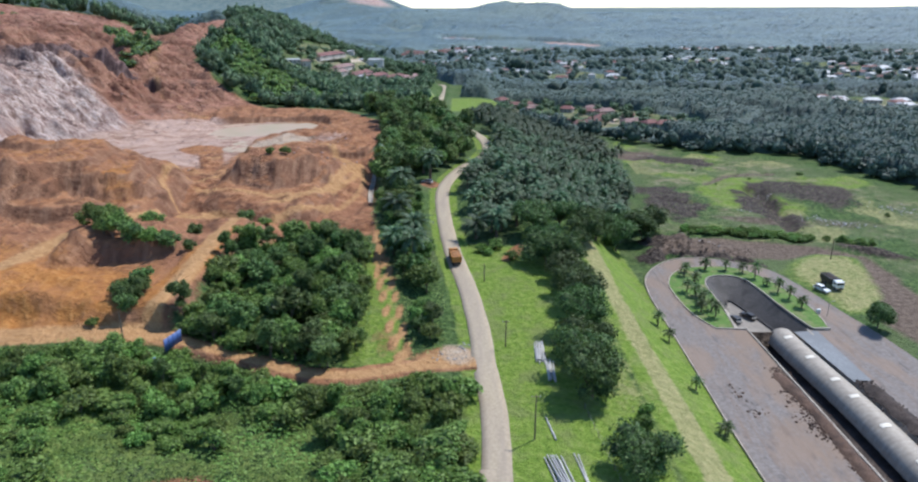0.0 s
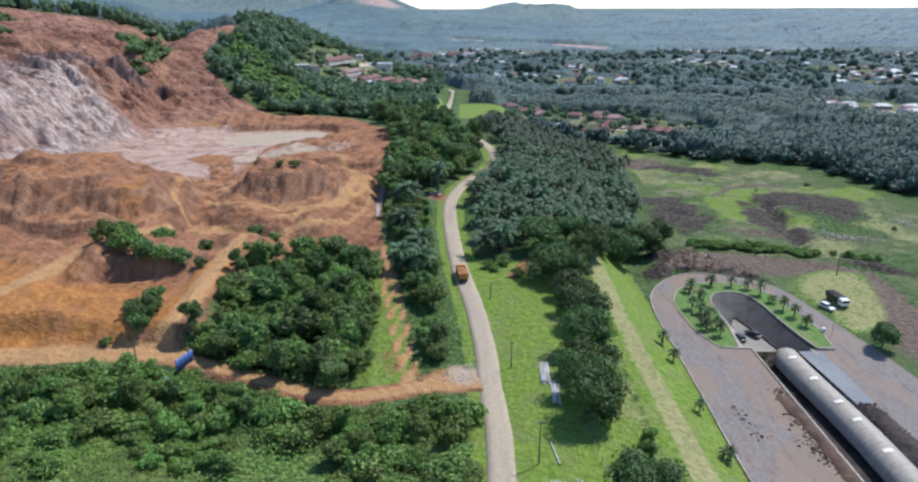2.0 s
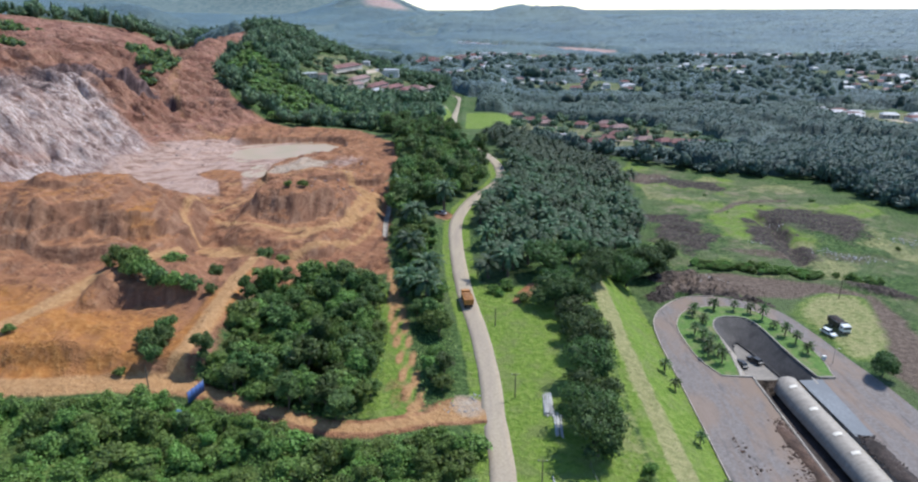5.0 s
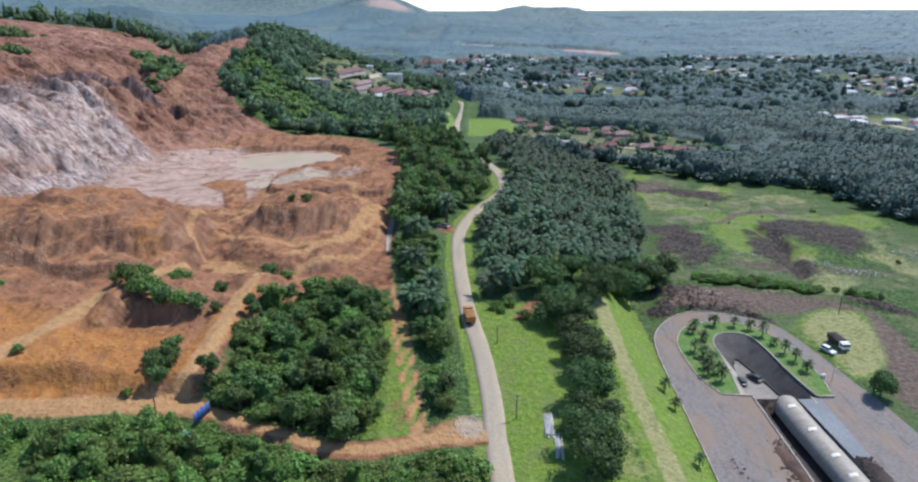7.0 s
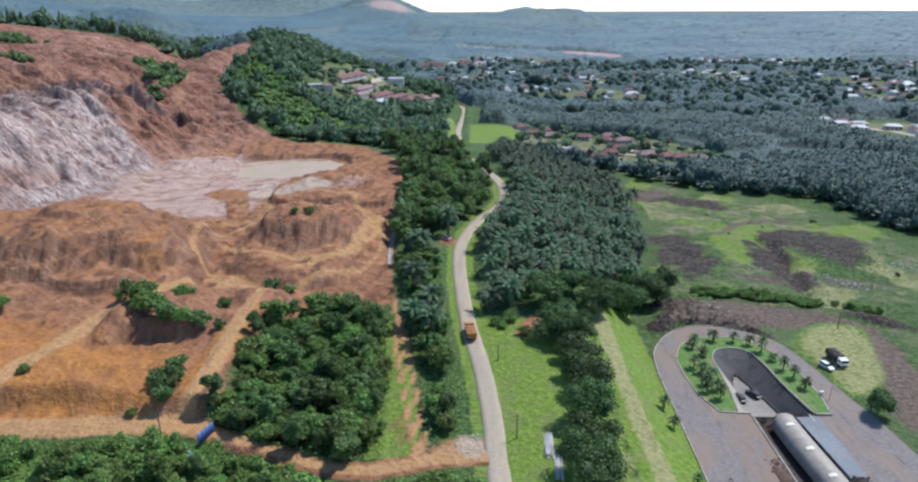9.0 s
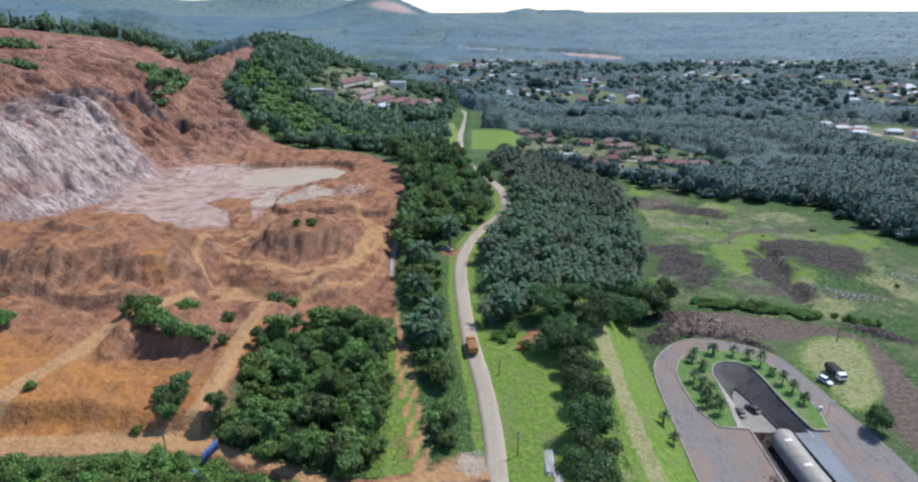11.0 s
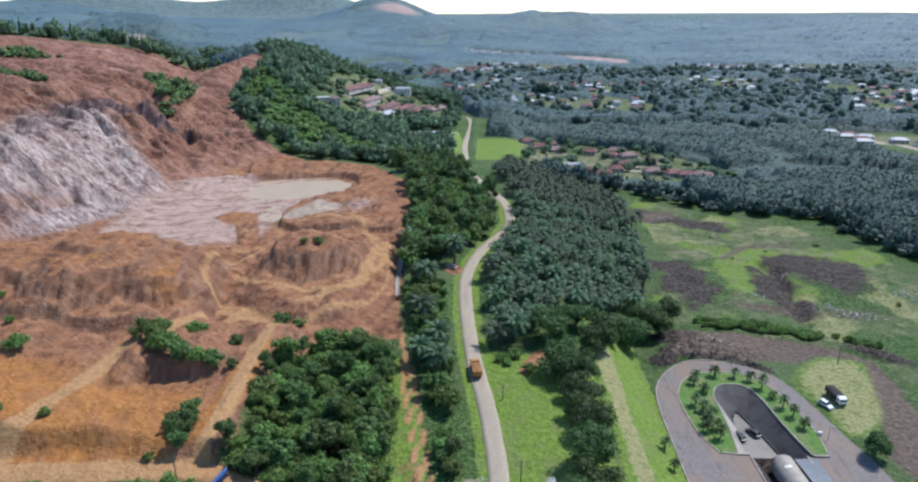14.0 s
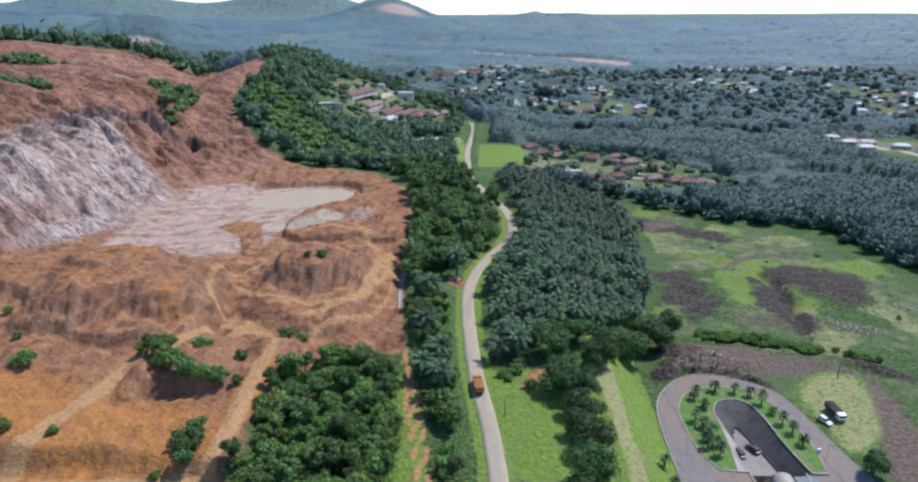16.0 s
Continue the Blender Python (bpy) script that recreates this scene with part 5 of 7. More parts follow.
def plant(template_list, places, seed, smin, smax, sink=0.1, squash=0.12, wide=1.0):
    """Set out copies of the templates; the templates themselves take the first places."""
    r = np.random.RandomState(seed)
    xs, ys = np.array([p[0] for p in places]), np.array([p[1] for p in places])
    zs = ground(xs, ys)
    for k, (x, y, z) in enumerate(zip(xs, ys, zs)):
        t = template_list[r.randint(len(template_list))]
        s = r.uniform(smin, smax)
        sc = Matrix.Diagonal((s * wide * r.uniform(1 - squash, 1 + squash), s * wide * r.uniform(1 - squash, 1 + squash), s / wide ** 0.4 * r.uniform(1 - squash, 1 + squash), 1))
        m = pose(x, y, z - sink, 0, 0, r.uniform(0, 360)) @ sc
        if not t.get("set"):
            t.matrix_basis = m
            t["set"] = 1
        else:
            copy_thing(t, m).scale = m.to_scale()


def grove(name, label, template_list, places, seed, smin, smax):
    """Many plants, past telling apart, as one mesh."""
    r = np.random.RandomState(seed)
    shapes = []
    for t in template_list:
        cr = [c for c in t.children if not c.name.startswith("trunk")][0].data
        v = np.empty(len(cr.vertices) * 3, np.float32)
        cr.vertices.foreach_get("co", v)
        f = np.empty(len(cr.polygons) * 3, np.int32)
        cr.loops.foreach_get("vertex_index", f)
        m = np.empty(len(cr.polygons), np.int32)
        cr.polygons.foreach_get("material_index", m)
        shapes.append((v.reshape(-1, 3), f.reshape(-1, 3), m, cr.materials[0]))
    leaves = list(dict.fromkeys(s[3].name for s in shapes))
    xs, ys = np.array([p[0] for p in places]), np.array([p[1] for p in places])
    zs = ground(xs, ys)
    vs, fs, ms, n = [], [], [], 0
    for x, y, z in zip(xs, ys, zs):
        v, f, m, leaf = shapes[r.randint(len(shapes))]
        a, s = r.uniform(0, 6.28), r.uniform(smin, smax)
        c, q = math.cos(a) * s, math.sin(a) * s
        vs.append(np.stack([v[:, 0] * c - v[:, 1] * q + x, v[:, 0] * q + v[:, 1] * c + y, v[:, 2] * s * r.uniform(0.85, 1.15) + z - 0.2], 1))
        fs.append(f + n)
        ms.append(np.where(m == 1, len(leaves), leaves.index(leaf.name)))
        n += len(v)
    me = mesh_of(name, np.concatenate(vs), np.concatenate(fs))
    for k in leaves:
        me.materials.append(MASSED.get(k) or bpy.data.materials[k])
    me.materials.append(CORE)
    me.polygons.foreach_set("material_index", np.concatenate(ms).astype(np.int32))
    return tagged(new(name, me), label, "woods", kind="stuff")


def settle(*templates):
    for t in templates:
        if "set" in t:
            del t["set"]


G1, G2, G3, G4, G5 = "trees of the wood by the track", "shrubs of the thicket", "oil palms of the plantation", "verge trees", "quarry bushes"
wood = [tree_template("tree", "leafy young broadleaf tree in a dense wood", "tree", G1, 10 + k, h, rad, low, 14, 1500, sp * 0.62, lf, 0.95)
        for k, (h, rad, low, sp, lf) in enumerate(((7.2, 2.9, 1.6, 0.36, LEAF), (8.2, 2.6, 2.0, 0.34, LEAF_DARK), (6.0, 3.1, 1.1, 0.38, LEAF), (6.6, 2.5, 1.4, 0.33, LEAF_BRIGHT), (9.2, 2.3, 2.2, 0.36, LEAF_DARK)))]
shrub = [tree_template("shrub", "dense green shrub in the thicket", "shrub", G2, 30 + k, h, rad, 0.35, 9, 660, sp * 0.66, lf, 0.85, 2)
         for k, (h, rad, sp, lf) in enumerate(((3.4, 2.4, 0.34, LEAF), (2.6, 2.2, 0.32, LEAF_BRIGHT), (4.6, 2.7, 0.36, LEAF), (2.2, 2.3, 0.30, LEAF_BRIGHT), (3.8, 2.2, 0.34, LEAF)))]
bush = [tree_template("bush", "rounded green bush growing on red earth", "bush", G5, 50 + k, h, rad, 0.3, 9, 900, 0.20, lf, 0.8, 2)
        for k, (h, rad, lf) in enumerate(((4.2, 2.8, LEAF), (3.0, 2.2, LEAF_BRIGHT), (3.6, 2.6, LEAF_DARK)))]
rain = [tree_template("verge_tree", "large spreading dark green tree on the verge", "tree", G4, 60 + k, h, rad, 1.4, 16, 2800, 0.23, LEAF_VERGE, 0.66)
        for k, (h, rad) in enumerate(((8.6, 5.4), (8.0, 5.0), (9.2, 5.6)))]
oil = [palm_template("oil_palm", "oil palm with long arching grey-green fronds", "palm", G3, 80 + k, t, 4.7, 26, LEAF_PALM, 9, 0.050) for k, t in enumerate((4.6, 5.6, 6.6))]

plant(wood, spots(BLOCK, 4.0, 1, 0.3), 1, 0.55, 1.2, squash=0.25, wide=1.12)
plant(wood, spots(STRIP, 4.4, 2, 1.2), 2, 0.55, 0.95, wide=1.15)
grove("roadside_wood", "dense mixed wood between quarry and road", wood[:3] + wood[4:], spots(NORTH_STRIP, 6.9, 3, 1.0), 3, 1.1, 1.75)
_p = np.array(spots(THICKET, 3.5, 4, 0.4))
_n = fbm(_p[:, 0], _p[:, 1], 15, 2, 88)
near_thicket = [(x, y) for (x, y), k in zip(_p, _n) if (y > 107 or x > -22 or k > 0.15) and y > 74 and x > -125 and not (-54 < x < -34 and 81 < y < 89)]
plant(shrub, [p for p in near_thicket if -24 > p[0] > -72], 4, 0.5, 1.05, squash=0.3, wide=1.3)
plant([shrub[1], shrub[3], shrub[0]], [p for p in near_thicket if p[0] >= -24], 41, 0.55, 1.2, squash=0.3, wide=1.25)
grove("thicket", "dense green scrub beside the track", shrub, [p for p in near_thicket if p[0] <= -72], 44, 0.55, 1.1)
plant(wood[:4], [(x, y) for x, y in spots([(-24, 108), (-2, 108), (-2, 96), (-26, 94)], 5.5, 5)] + [(-60, 107), (-54, 109), (-49, 107), (-44, 109), (-40, 107), (-36, 106), (-74, 105), (-80, 107), (-68, 100)], 5, 0.6, 0.85)
plant(rain, [(50, 205), (36, 188), (24.5, 175), (27, 160), (27.5, 143), (26, 132), (25.8, 122.5), (24, 107.5), (27.5, 86.5), (31, 201), (61, 216), (42, 199), (22, 191), (53, 214), (28.5, 168), (44, 207), (38, 194), (27, 152), (24.5, 115), (67, 228), (59, 226), (23, 170)], 6, 0.92, 1.14)
plant(bush, [(-94, 168), (-91, 165.5), (-88, 162), (-84, 159.5), (-80, 157.5), (-75, 157), (-71, 157), (-90, 169)], 7, 1.05, 1.45)
plant(bush, [(-83, 175), (-70, 171.5), (-66, 157), (-73, 122.5), (-100, 130), (-124, 158), (-142, 178), (-58, 193), (-62, 190), (-66, 236), (-61, 237), (-112, 128), (-133, 168)], 27, 0.6, 1.15)
plant(bush[:1] + bush[2:], [(-67, 125), (-69, 128.5), (-67, 132), (-70.5, 132), (-66.5, 128.5), (-68, 135)], 17, 0.85, 1.1)
palm_spots = spots(PALMS, 6.7, 8, 0.5, 0.3)
plant(oil, [p for p in palm_spots if p[1] < 345], 8, 0.9, 1.15)
grove("far_palms", "further rows of the oil palm plantation", oil, [p for p in palm_spots if p[1] >= 345], 18, 0.9, 1.15)
plant(oil, [(-12, 168), (-18, 176), (-13, 184), (-19, 200), (-11, 252), (-20, 226), (-14, 262), (-6, 286), (-30, 264), (0, 300), (-8, 315)], 9, 1.15, 1.4)
plant(shrub[:3], [(6, 178), (8, 176), (10, 180), (14, 172), (29, 96), (31, 98), (33, 104)], 10, 0.7, 1.0)
# tree that stands alone by the drive
lone = [tree_template("shade_tree", "lone round-headed shade tree beside the asphalt", "tree", "", 70, 6.2, 3.9, 1.9, 12, 1500, 0.23, LEAF_VERGE, 0.72)]
plant(lone, [(100.2, 147.8)], 11, 1.0, 1.01)
hedge_places = [p for p in spots([(79, 231), (101, 227), (118, 219), (117, 214), (100, 221), (79, 225)], 2.3, 12)] + [(123, 216), (126, 214), (129, 213), (127, 211), (132, 209)]
plant([shrub[1], shrub[3]], hedge_places, 12, 0.6, 0.95)
plant(shrub, spots([(100, 250), (180, 240), (184, 330), (140, 366), (96, 350)], 15, 18, keep=0.2, jitter=0.5) + [(128, 213), (131, 211), (134, 209), (130, 208), (126, 212)], 19, 0.3, 0.8)
settle(*wood, *shrub, *bush, *rain, *oil, *lone)

# small palms of the island and the embankment
sapling = [palm_template("small_palm", "small ornamental palm on the grass", "palm", "small ornamental palms", 95 + k, t, 2.2, 22, LEAF_VERGE, 8, 0.07) for k, t in enumerate((2.4, 3.1))]
isle = [(66, 177), (63, 167), (64.2, 164), (64, 158), (63.6, 154), (66, 185), (64.5, 182), (61, 157), (62.3, 161), (61.5, 170), (72, 186.5), (78, 186), (82, 184), (84, 180), (85.2, 174.5), (86, 169.5), (87, 165), (87.6, 159.5)]
plant(sapling, isle, 13, 0.85, 1.1, -0.1)
plant(sapling, [(47.2, 147), (47.6, 139), (46.8, 118), (48.6, 85), (47.0, 103)], 14, 0.75, 1.0, 0.1)
settle(*sapling)

# woods too far off to tell one tree from the next
FAR_KINDS, LOW_KINDS = [], []
for k in range(6):
    r = np.random.RandomState(200 + k)
    pcs, few = [], []
    for j in range(4):
        an = j * 1.7 + r.uniform(0, 1)
        c, q = (0.24 * math.cos(an), 0.24 * math.sin(an), 0.5 + r.uniform(-0.14, 0.24)), r.uniform(0.22, 0.34)
        pcs.append((*lobe(c, (q * 0.92, q * 0.92, q * 0.92), r, 1, 0.32), 1))
        pcs.append((*cards(c, (q * 1.1, q * 1.1, q * 1.1), 16, 0.105, r, -0.1), 0))
        if j < 2:
            few.append((*lobe(c, (q * 1.35, q * 1.35, q * 1.3), r, 1, 0.2), 1))
    few.append((*cards((0, 0, 0.55), (0.42, 0.42, 0.4), 7, 0.12, r, 0.0), 0))
    FAR_KINDS.append(joined(pcs))
    LOW_KINDS.append(joined(few))


def woods(name, label, places, seed, size, tall, leaf, kinds=FAR_KINDS, spread=0.3):
    r = np.random.RandomState(seed)
    xs, ys = np.array([p[0] for p in places]), np.array([p[1] for p in places])
    zs = ground(xs, ys)
    vs, fs, ms, n = [], [], [], 0
    for x, y, z in zip(xs, ys, zs):
        v, f, m = kinds[r.randint(6)]
        a, s = r.uniform(0, 6.28), size * r.uniform(1 - spread, 1 + spread)
        c, q = math.cos(a), math.sin(a)
        h = tall * r.uniform(0.9 - spread, 1.1 + spread)
        vs.append(np.stack([(v[:, 0] * c - v[:, 1] * q) * s + x, (v[:, 0] * q + v[:, 1] * c) * s + y, v[:, 2] * h + z - 0.1 * h], 1))
        fs.append(f + n)
        ms.append(m)
        n += len(v)
    me = mesh_of(name, np.concatenate(vs), np.concatenate(fs))
    me.materials.append(MASSED.get(leaf.name, leaf))
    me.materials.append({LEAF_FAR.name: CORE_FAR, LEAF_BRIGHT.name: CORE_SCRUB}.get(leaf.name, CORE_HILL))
    me.polygons.foreach_set("material_index", np.concatenate(ms).astype(np.int32))
    me.polygons.foreach_set("use_smooth", np.concatenate(ms) == 1)
    return tagged(new(name, me), label, "woods", kind="stuff")


def cleared(places, extra=1.0):
    xs, ys = np.array([p[0] for p in places]), np.array([p[1] for p in places])
    ok = along(xs, ys, ROAD) > 7
    for poly in CLEAR:
        ok &= inside(xs, ys, poly) < -1
    ok &= inside(xs, ys, QUARRY) < -2
    return [p for p, k in zip(places, ok) if k]


hill_wood = [(-60, 425), (-113, 446), (-172, 488), (-202, 545), (-210, 610), (-216, 692), (-250, 770), (-330, 820), (-420, 960), (-200, 980), (-60, 960), (-30, 840), (-26, 600), (-20, 440)]
hw = cleared(spots(hill_wood, 7.6, 21, jitter=0.5))
light = [(-90, 436), (-130, 452), (-172, 492), (-202, 552), (-208, 640), (-178, 650), (-150, 590), (-110, 530), (-70, 480)]
_hw = np.array(hw)
_lit = (inside(_hw[:, 0], _hw[:, 1], light) >= 0) & (fbm(_hw[:, 0], _hw[:, 1], 30, 3, 58) > -0.12)
woods("hill_wood", "dark green woodland on the hill flank", [tuple(p) for p in _hw[~_lit]], 21, 9.5, 10, LEAF_HILL, spread=0.45)
woods("garden_trees", "scattered trees among the compound buildings", spots(CLEAR[2], 14, 33, keep=0.5) + spots(CLEAR[1], 13, 34, keep=0.45) + spots(CLEAR[3], 9, 35, keep=0.4), 33, 8, 5.5, LEAF_HILL, spread=0.4)
woods("hill_scrub", "light green scrub on the hill flank", [tuple(p) for p in _hw[_lit]], 20, 8, 5.5, LEAF_BRIGHT, spread=0.5)
low_wood = [(90, 425), (138, 380), (184, 366), (190, 320), (205, 285), (260, 240), (420, 250), (640, 520), (560, 720), (200, 740), (-2, 725), (-6, 596), (30, 594), (34, 470), (62, 452)]
_p = np.array(spots(low_wood, 8.2, 22, jitter=0.5))
rim = cleared([tuple(p) for p in _p[(inside(_p[:, 0], _p[:, 1], low_wood) < 13) & (_p[:, 1] < 480)]])
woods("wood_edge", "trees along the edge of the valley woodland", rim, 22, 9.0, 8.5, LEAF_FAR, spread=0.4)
crest = [(-560, 705), (-430, 748), (-300, 728), (-285, 738), (-330, 800), (-560, 800)]
woods("crest_wood", "ragged line of dark trees along the quarry crest", spots(crest, 11, 23, jitter=0.5, keep=0.6), 23, 10, 13, LEAF_HILL, spread=0.5)
woods("slope_scrub", "patches of green scrub on the quarry slope", spots([(-272, 545), (-252, 578), (-238, 560), (-224, 505), (-221, 474), (-230, 476), (-248, 510)], 5.5, 24)
      + spots([(-330, 470), (-300, 462), (-290, 448), (-330, 450)], 5, 25) + spots([(-420, 610), (-370, 600), (-380, 570), (-430, 590)], 6, 26), 27, 6.5, 5.5, LEAF, spread=0.5)


def open_ground(x, y):
    """1 where the far woods leave the ground free: roads, yards, diggings and the town's gaps."""
    k = np.maximum(1 - sstep(6, 16, along(x, y, ROAD)), sstep(-0.08, 0.10, fbm(x, y, 150, 4, 91)) * sstep(760, 900, y) * sstep(-180, -20, x) * (1 - sstep(1500, 1800, y)))
    for poly in CLEAR:
        k = np.maximum(k, sstep(-6, 2, inside(x, y, poly)))
    k = np.maximum(k, sstep(-8, 6, inside(x, y, PINK_STRIP)))
    k = np.maximum(k, sstep(0.12, 0.28, fbm(x, 0.6 * y, 190, 3, 87)) * sstep(1050, 1250, y) * (1 - sstep(3000, 3300, y)) * (1 - sstep(-160, -60, x)))
    for cx, cy, rx, ry in ((-430, 3450, 150, 100), (-560, 3440, 110, 50), (-900, 1790, 70, 46), (-1010, 1770, 58, 36), (-760, 2100, 130, 32)):
        k = np.maximum(k, sstep(0.25, 0.5, gauss(x, y, cx, cy, rx, ry, 0, 4)))
    return np.clip(k, 0, 1)


def canopy(name, label, ys, us, high, k, edge, dome, material, sprays=0.0, spray=1.0):
    """A closed canopy of packed crowns, with leaf sprays standing off it."""
    X, Y = us[None, :] * ys[:, None], np.repeat(ys[:, None], len(us), 1)
    r = np.random.RandomState(5)
    X = X + r.uniform(-0.42, 0.42, X.shape) * ys[:, None] * (us[1] - us[0])
    Y = Y + r.uniform(-0.42, 0.42, Y.shape) * np.gradient(ys)[:, None]
    free, rim_ = k(X, Y), edge(X, Y)
    on = (1 - free) * rim_
    Z = ground(X, Y) - 4 + (4 + high + dome(X, Y)) * on
    nx, ny = len(us), len(ys)
    idx = np.arange(nx * ny).reshape(ny, nx)
    f = np.stack([idx[:-1, :-1], idx[:-1, 1:], idx[1:, 1:], idx[1:, :-1]], -1).reshape(-1, 4)
    f = f[on.ravel()[f].max(1) > 0.15]
    f = np.concatenate([f[:, [0, 1, 2]], f[:, [0, 2, 3]]])
    v, ms = np.stack([X.ravel(), Y.ravel(), Z.ravel()], 1), np.zeros(len(f), int)
    if sprays:
        pick = np.nonzero((on.ravel() > 0.6) & (r.rand(nx * ny) < sprays))[0]
        cv, cf = cards((0, 0, 0), (0.01, 0.01, 0.01), len(pick), spray, r, 0.1)
        n = len(cv) // 4
        at = v[pick[:n]] + r.uniform(-0.5, 0.5, (n, 3)) + [0, 0, 0.5 * spray]
        v, f, ms = np.concatenate([v, (cv.reshape(-1, 4, 3) + at[:, None, :]).reshape(-1, 3)]), np.concatenate([f, cf[cf.max(1) < 4 * n] + nx * ny]), np.concatenate([ms, np.ones(len(cf), int)])
    me = mesh_of(name, v, f)
    me.polygons.foreach_set("use_smooth", ms == 0)
    me.materials.append(material)
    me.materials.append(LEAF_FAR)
    me.polygons.foreach_set("material_index", ms.astype(np.int32))
    return tagged(new(name, me), label, "woods", kind="stuff")


def rows_of(a, b, grow):
    return a * grow ** np.arange(int(math.log(b / a) / math.log(grow)) + 1)


def far_edge(X, Y):
    return sstep(690, 720, Y) * sstep(-3, 10, -inside(X, Y, hill_wood)) * sstep(-3, 10, -inside(X, Y, low_wood)) * sstep(0, 14, -inside(X, Y, QUARRY)) * sstep(0, 14, -inside(X, Y, crest))


def far_dome(X, Y):
    town = sstep(760, 900, Y) * (1 - sstep(1500, 1800, Y)) * sstep(-180, -20, X)
    return (1 - 0.45 * town) * (4.5 * crowns(X, Y, 11, 93) + 4.0 * crowns(X, Y, 23, 94) + 3.0 * fbm(X, Y, 9, 2, 95) + 2.5 * fbm(X, Y, 70, 2, 96))


def low_open(x, y):
    return np.maximum(open_ground(x, y), sstep(-0.12, 0.05, -0.18 + fbm(x, y, 40, 3, 89)) * 0.5)


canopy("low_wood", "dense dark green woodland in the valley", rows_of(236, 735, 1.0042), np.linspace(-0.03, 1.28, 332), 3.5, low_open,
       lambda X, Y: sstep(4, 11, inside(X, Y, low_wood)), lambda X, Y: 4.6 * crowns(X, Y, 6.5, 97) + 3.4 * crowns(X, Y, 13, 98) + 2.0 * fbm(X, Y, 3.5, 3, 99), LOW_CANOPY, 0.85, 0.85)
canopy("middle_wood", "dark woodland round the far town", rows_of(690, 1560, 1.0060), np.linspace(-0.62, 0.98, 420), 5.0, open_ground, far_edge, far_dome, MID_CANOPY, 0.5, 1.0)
canopy("valley_wood", "woodland across the valley, tinted blue for haze", rows_of(1540, 3600, 1.0085), np.linspace(-0.86, 0.98, 400), 5.0, open_ground, far_edge, far_dome, CANOPY)
edge_band = [p for p in spots([(-420, 940), (-60, 960), (-30, 800), (30, 720), (560, 720), (640, 560), (900, 900), (900, 1300), (700, 1450), (-700, 1450)], 14, 28, jitter=0.5, keep=0.75)]
_k = open_ground(np.array([p[0] for p in edge_band]), np.array([p[1] for p in edge_band]))
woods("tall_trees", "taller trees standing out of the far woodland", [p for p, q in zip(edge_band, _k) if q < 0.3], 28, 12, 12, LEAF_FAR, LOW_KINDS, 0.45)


# ---- grounds and litter: things past counting ----
def scatter_lumps(name, label, places, seed, smin, smax, material, flat=0.7, lift=0.25, category="rubble", base=None):
    r = np.random.RandomState(seed)
    xs, ys = np.array([p[0] for p in places]), np.array([p[1] for p in places])
    zs = ground(xs, ys) if base is None else np.full(len(xs), base)
    v0, f0 = ICO[1]
    vs, fs, n = [], [], 0
    for x, y, z in zip(xs, ys, zs):
        s = smin + (smax - smin) * r.rand() ** 2.2
        v = v0 * (1 + r.uniform(-0.3, 0.3, (len(v0), 1))) * s * np.array([r.uniform(0.7, 1.3), r.uniform(0.7, 1.3), flat * r.uniform(0.6, 1.2)])
        vs.append(v + np.array([x, y, z + lift * s]))
        fs.append(f0 + n)
        n += len(v0)
    ob = part(name, (np.concatenate(vs), np.concatenate(fs)), material)
    return tagged(ob, label, category, kind="stuff")


def near_line(pts, count, spread, seed):
    r = np.random.RandomState(seed)
    ln = smooth_line(pts, 0.5)
    return [(p.x + r.normal() * spread, p.y + r.normal() * spread) for p in (ln[r.randint(len(ln))] for _ in range(count))]


def windrow(name, label, pts, half, high, material, seed, base):
    """A low uneven ridge of spilt soil."""
    r = np.random.RandomState(seed)
    ln, v, f, m = smooth_line(pts, 0.5), [], [], 9
    for i, p in enumerate(ln):
        d = (ln[min(i + 1, len(ln) - 1)] - ln[max(i - 1, 0)]).normalized()
        end = min(1.0, i / 6, (len(ln) - 1 - i) / 6)
        w = half * (0.35 + 0.65 * end) * (1 + 0.35 * float(fbm(p.x, p.y, 3.0, 2, seed)))
        for k in range(m):
            u = k / (m - 1) * 2 - 1
            h = high * (1 - u * u) * (0.2 + 0.8 * end) * r.uniform(0.6, 1.25)
            v.append((p.x + d.y * w * u, p.y - d.x * w * u, base + h - 0.03))
    for i in range(len(ln) - 1):
        for k in range(m - 1):
            f.append((i * m + k, i * m + k + 1, (i + 1) * m + k + 1, (i + 1) * m + k))
    return tagged(part(name, (v, f), material), label, "soil heap", kind="stuff")


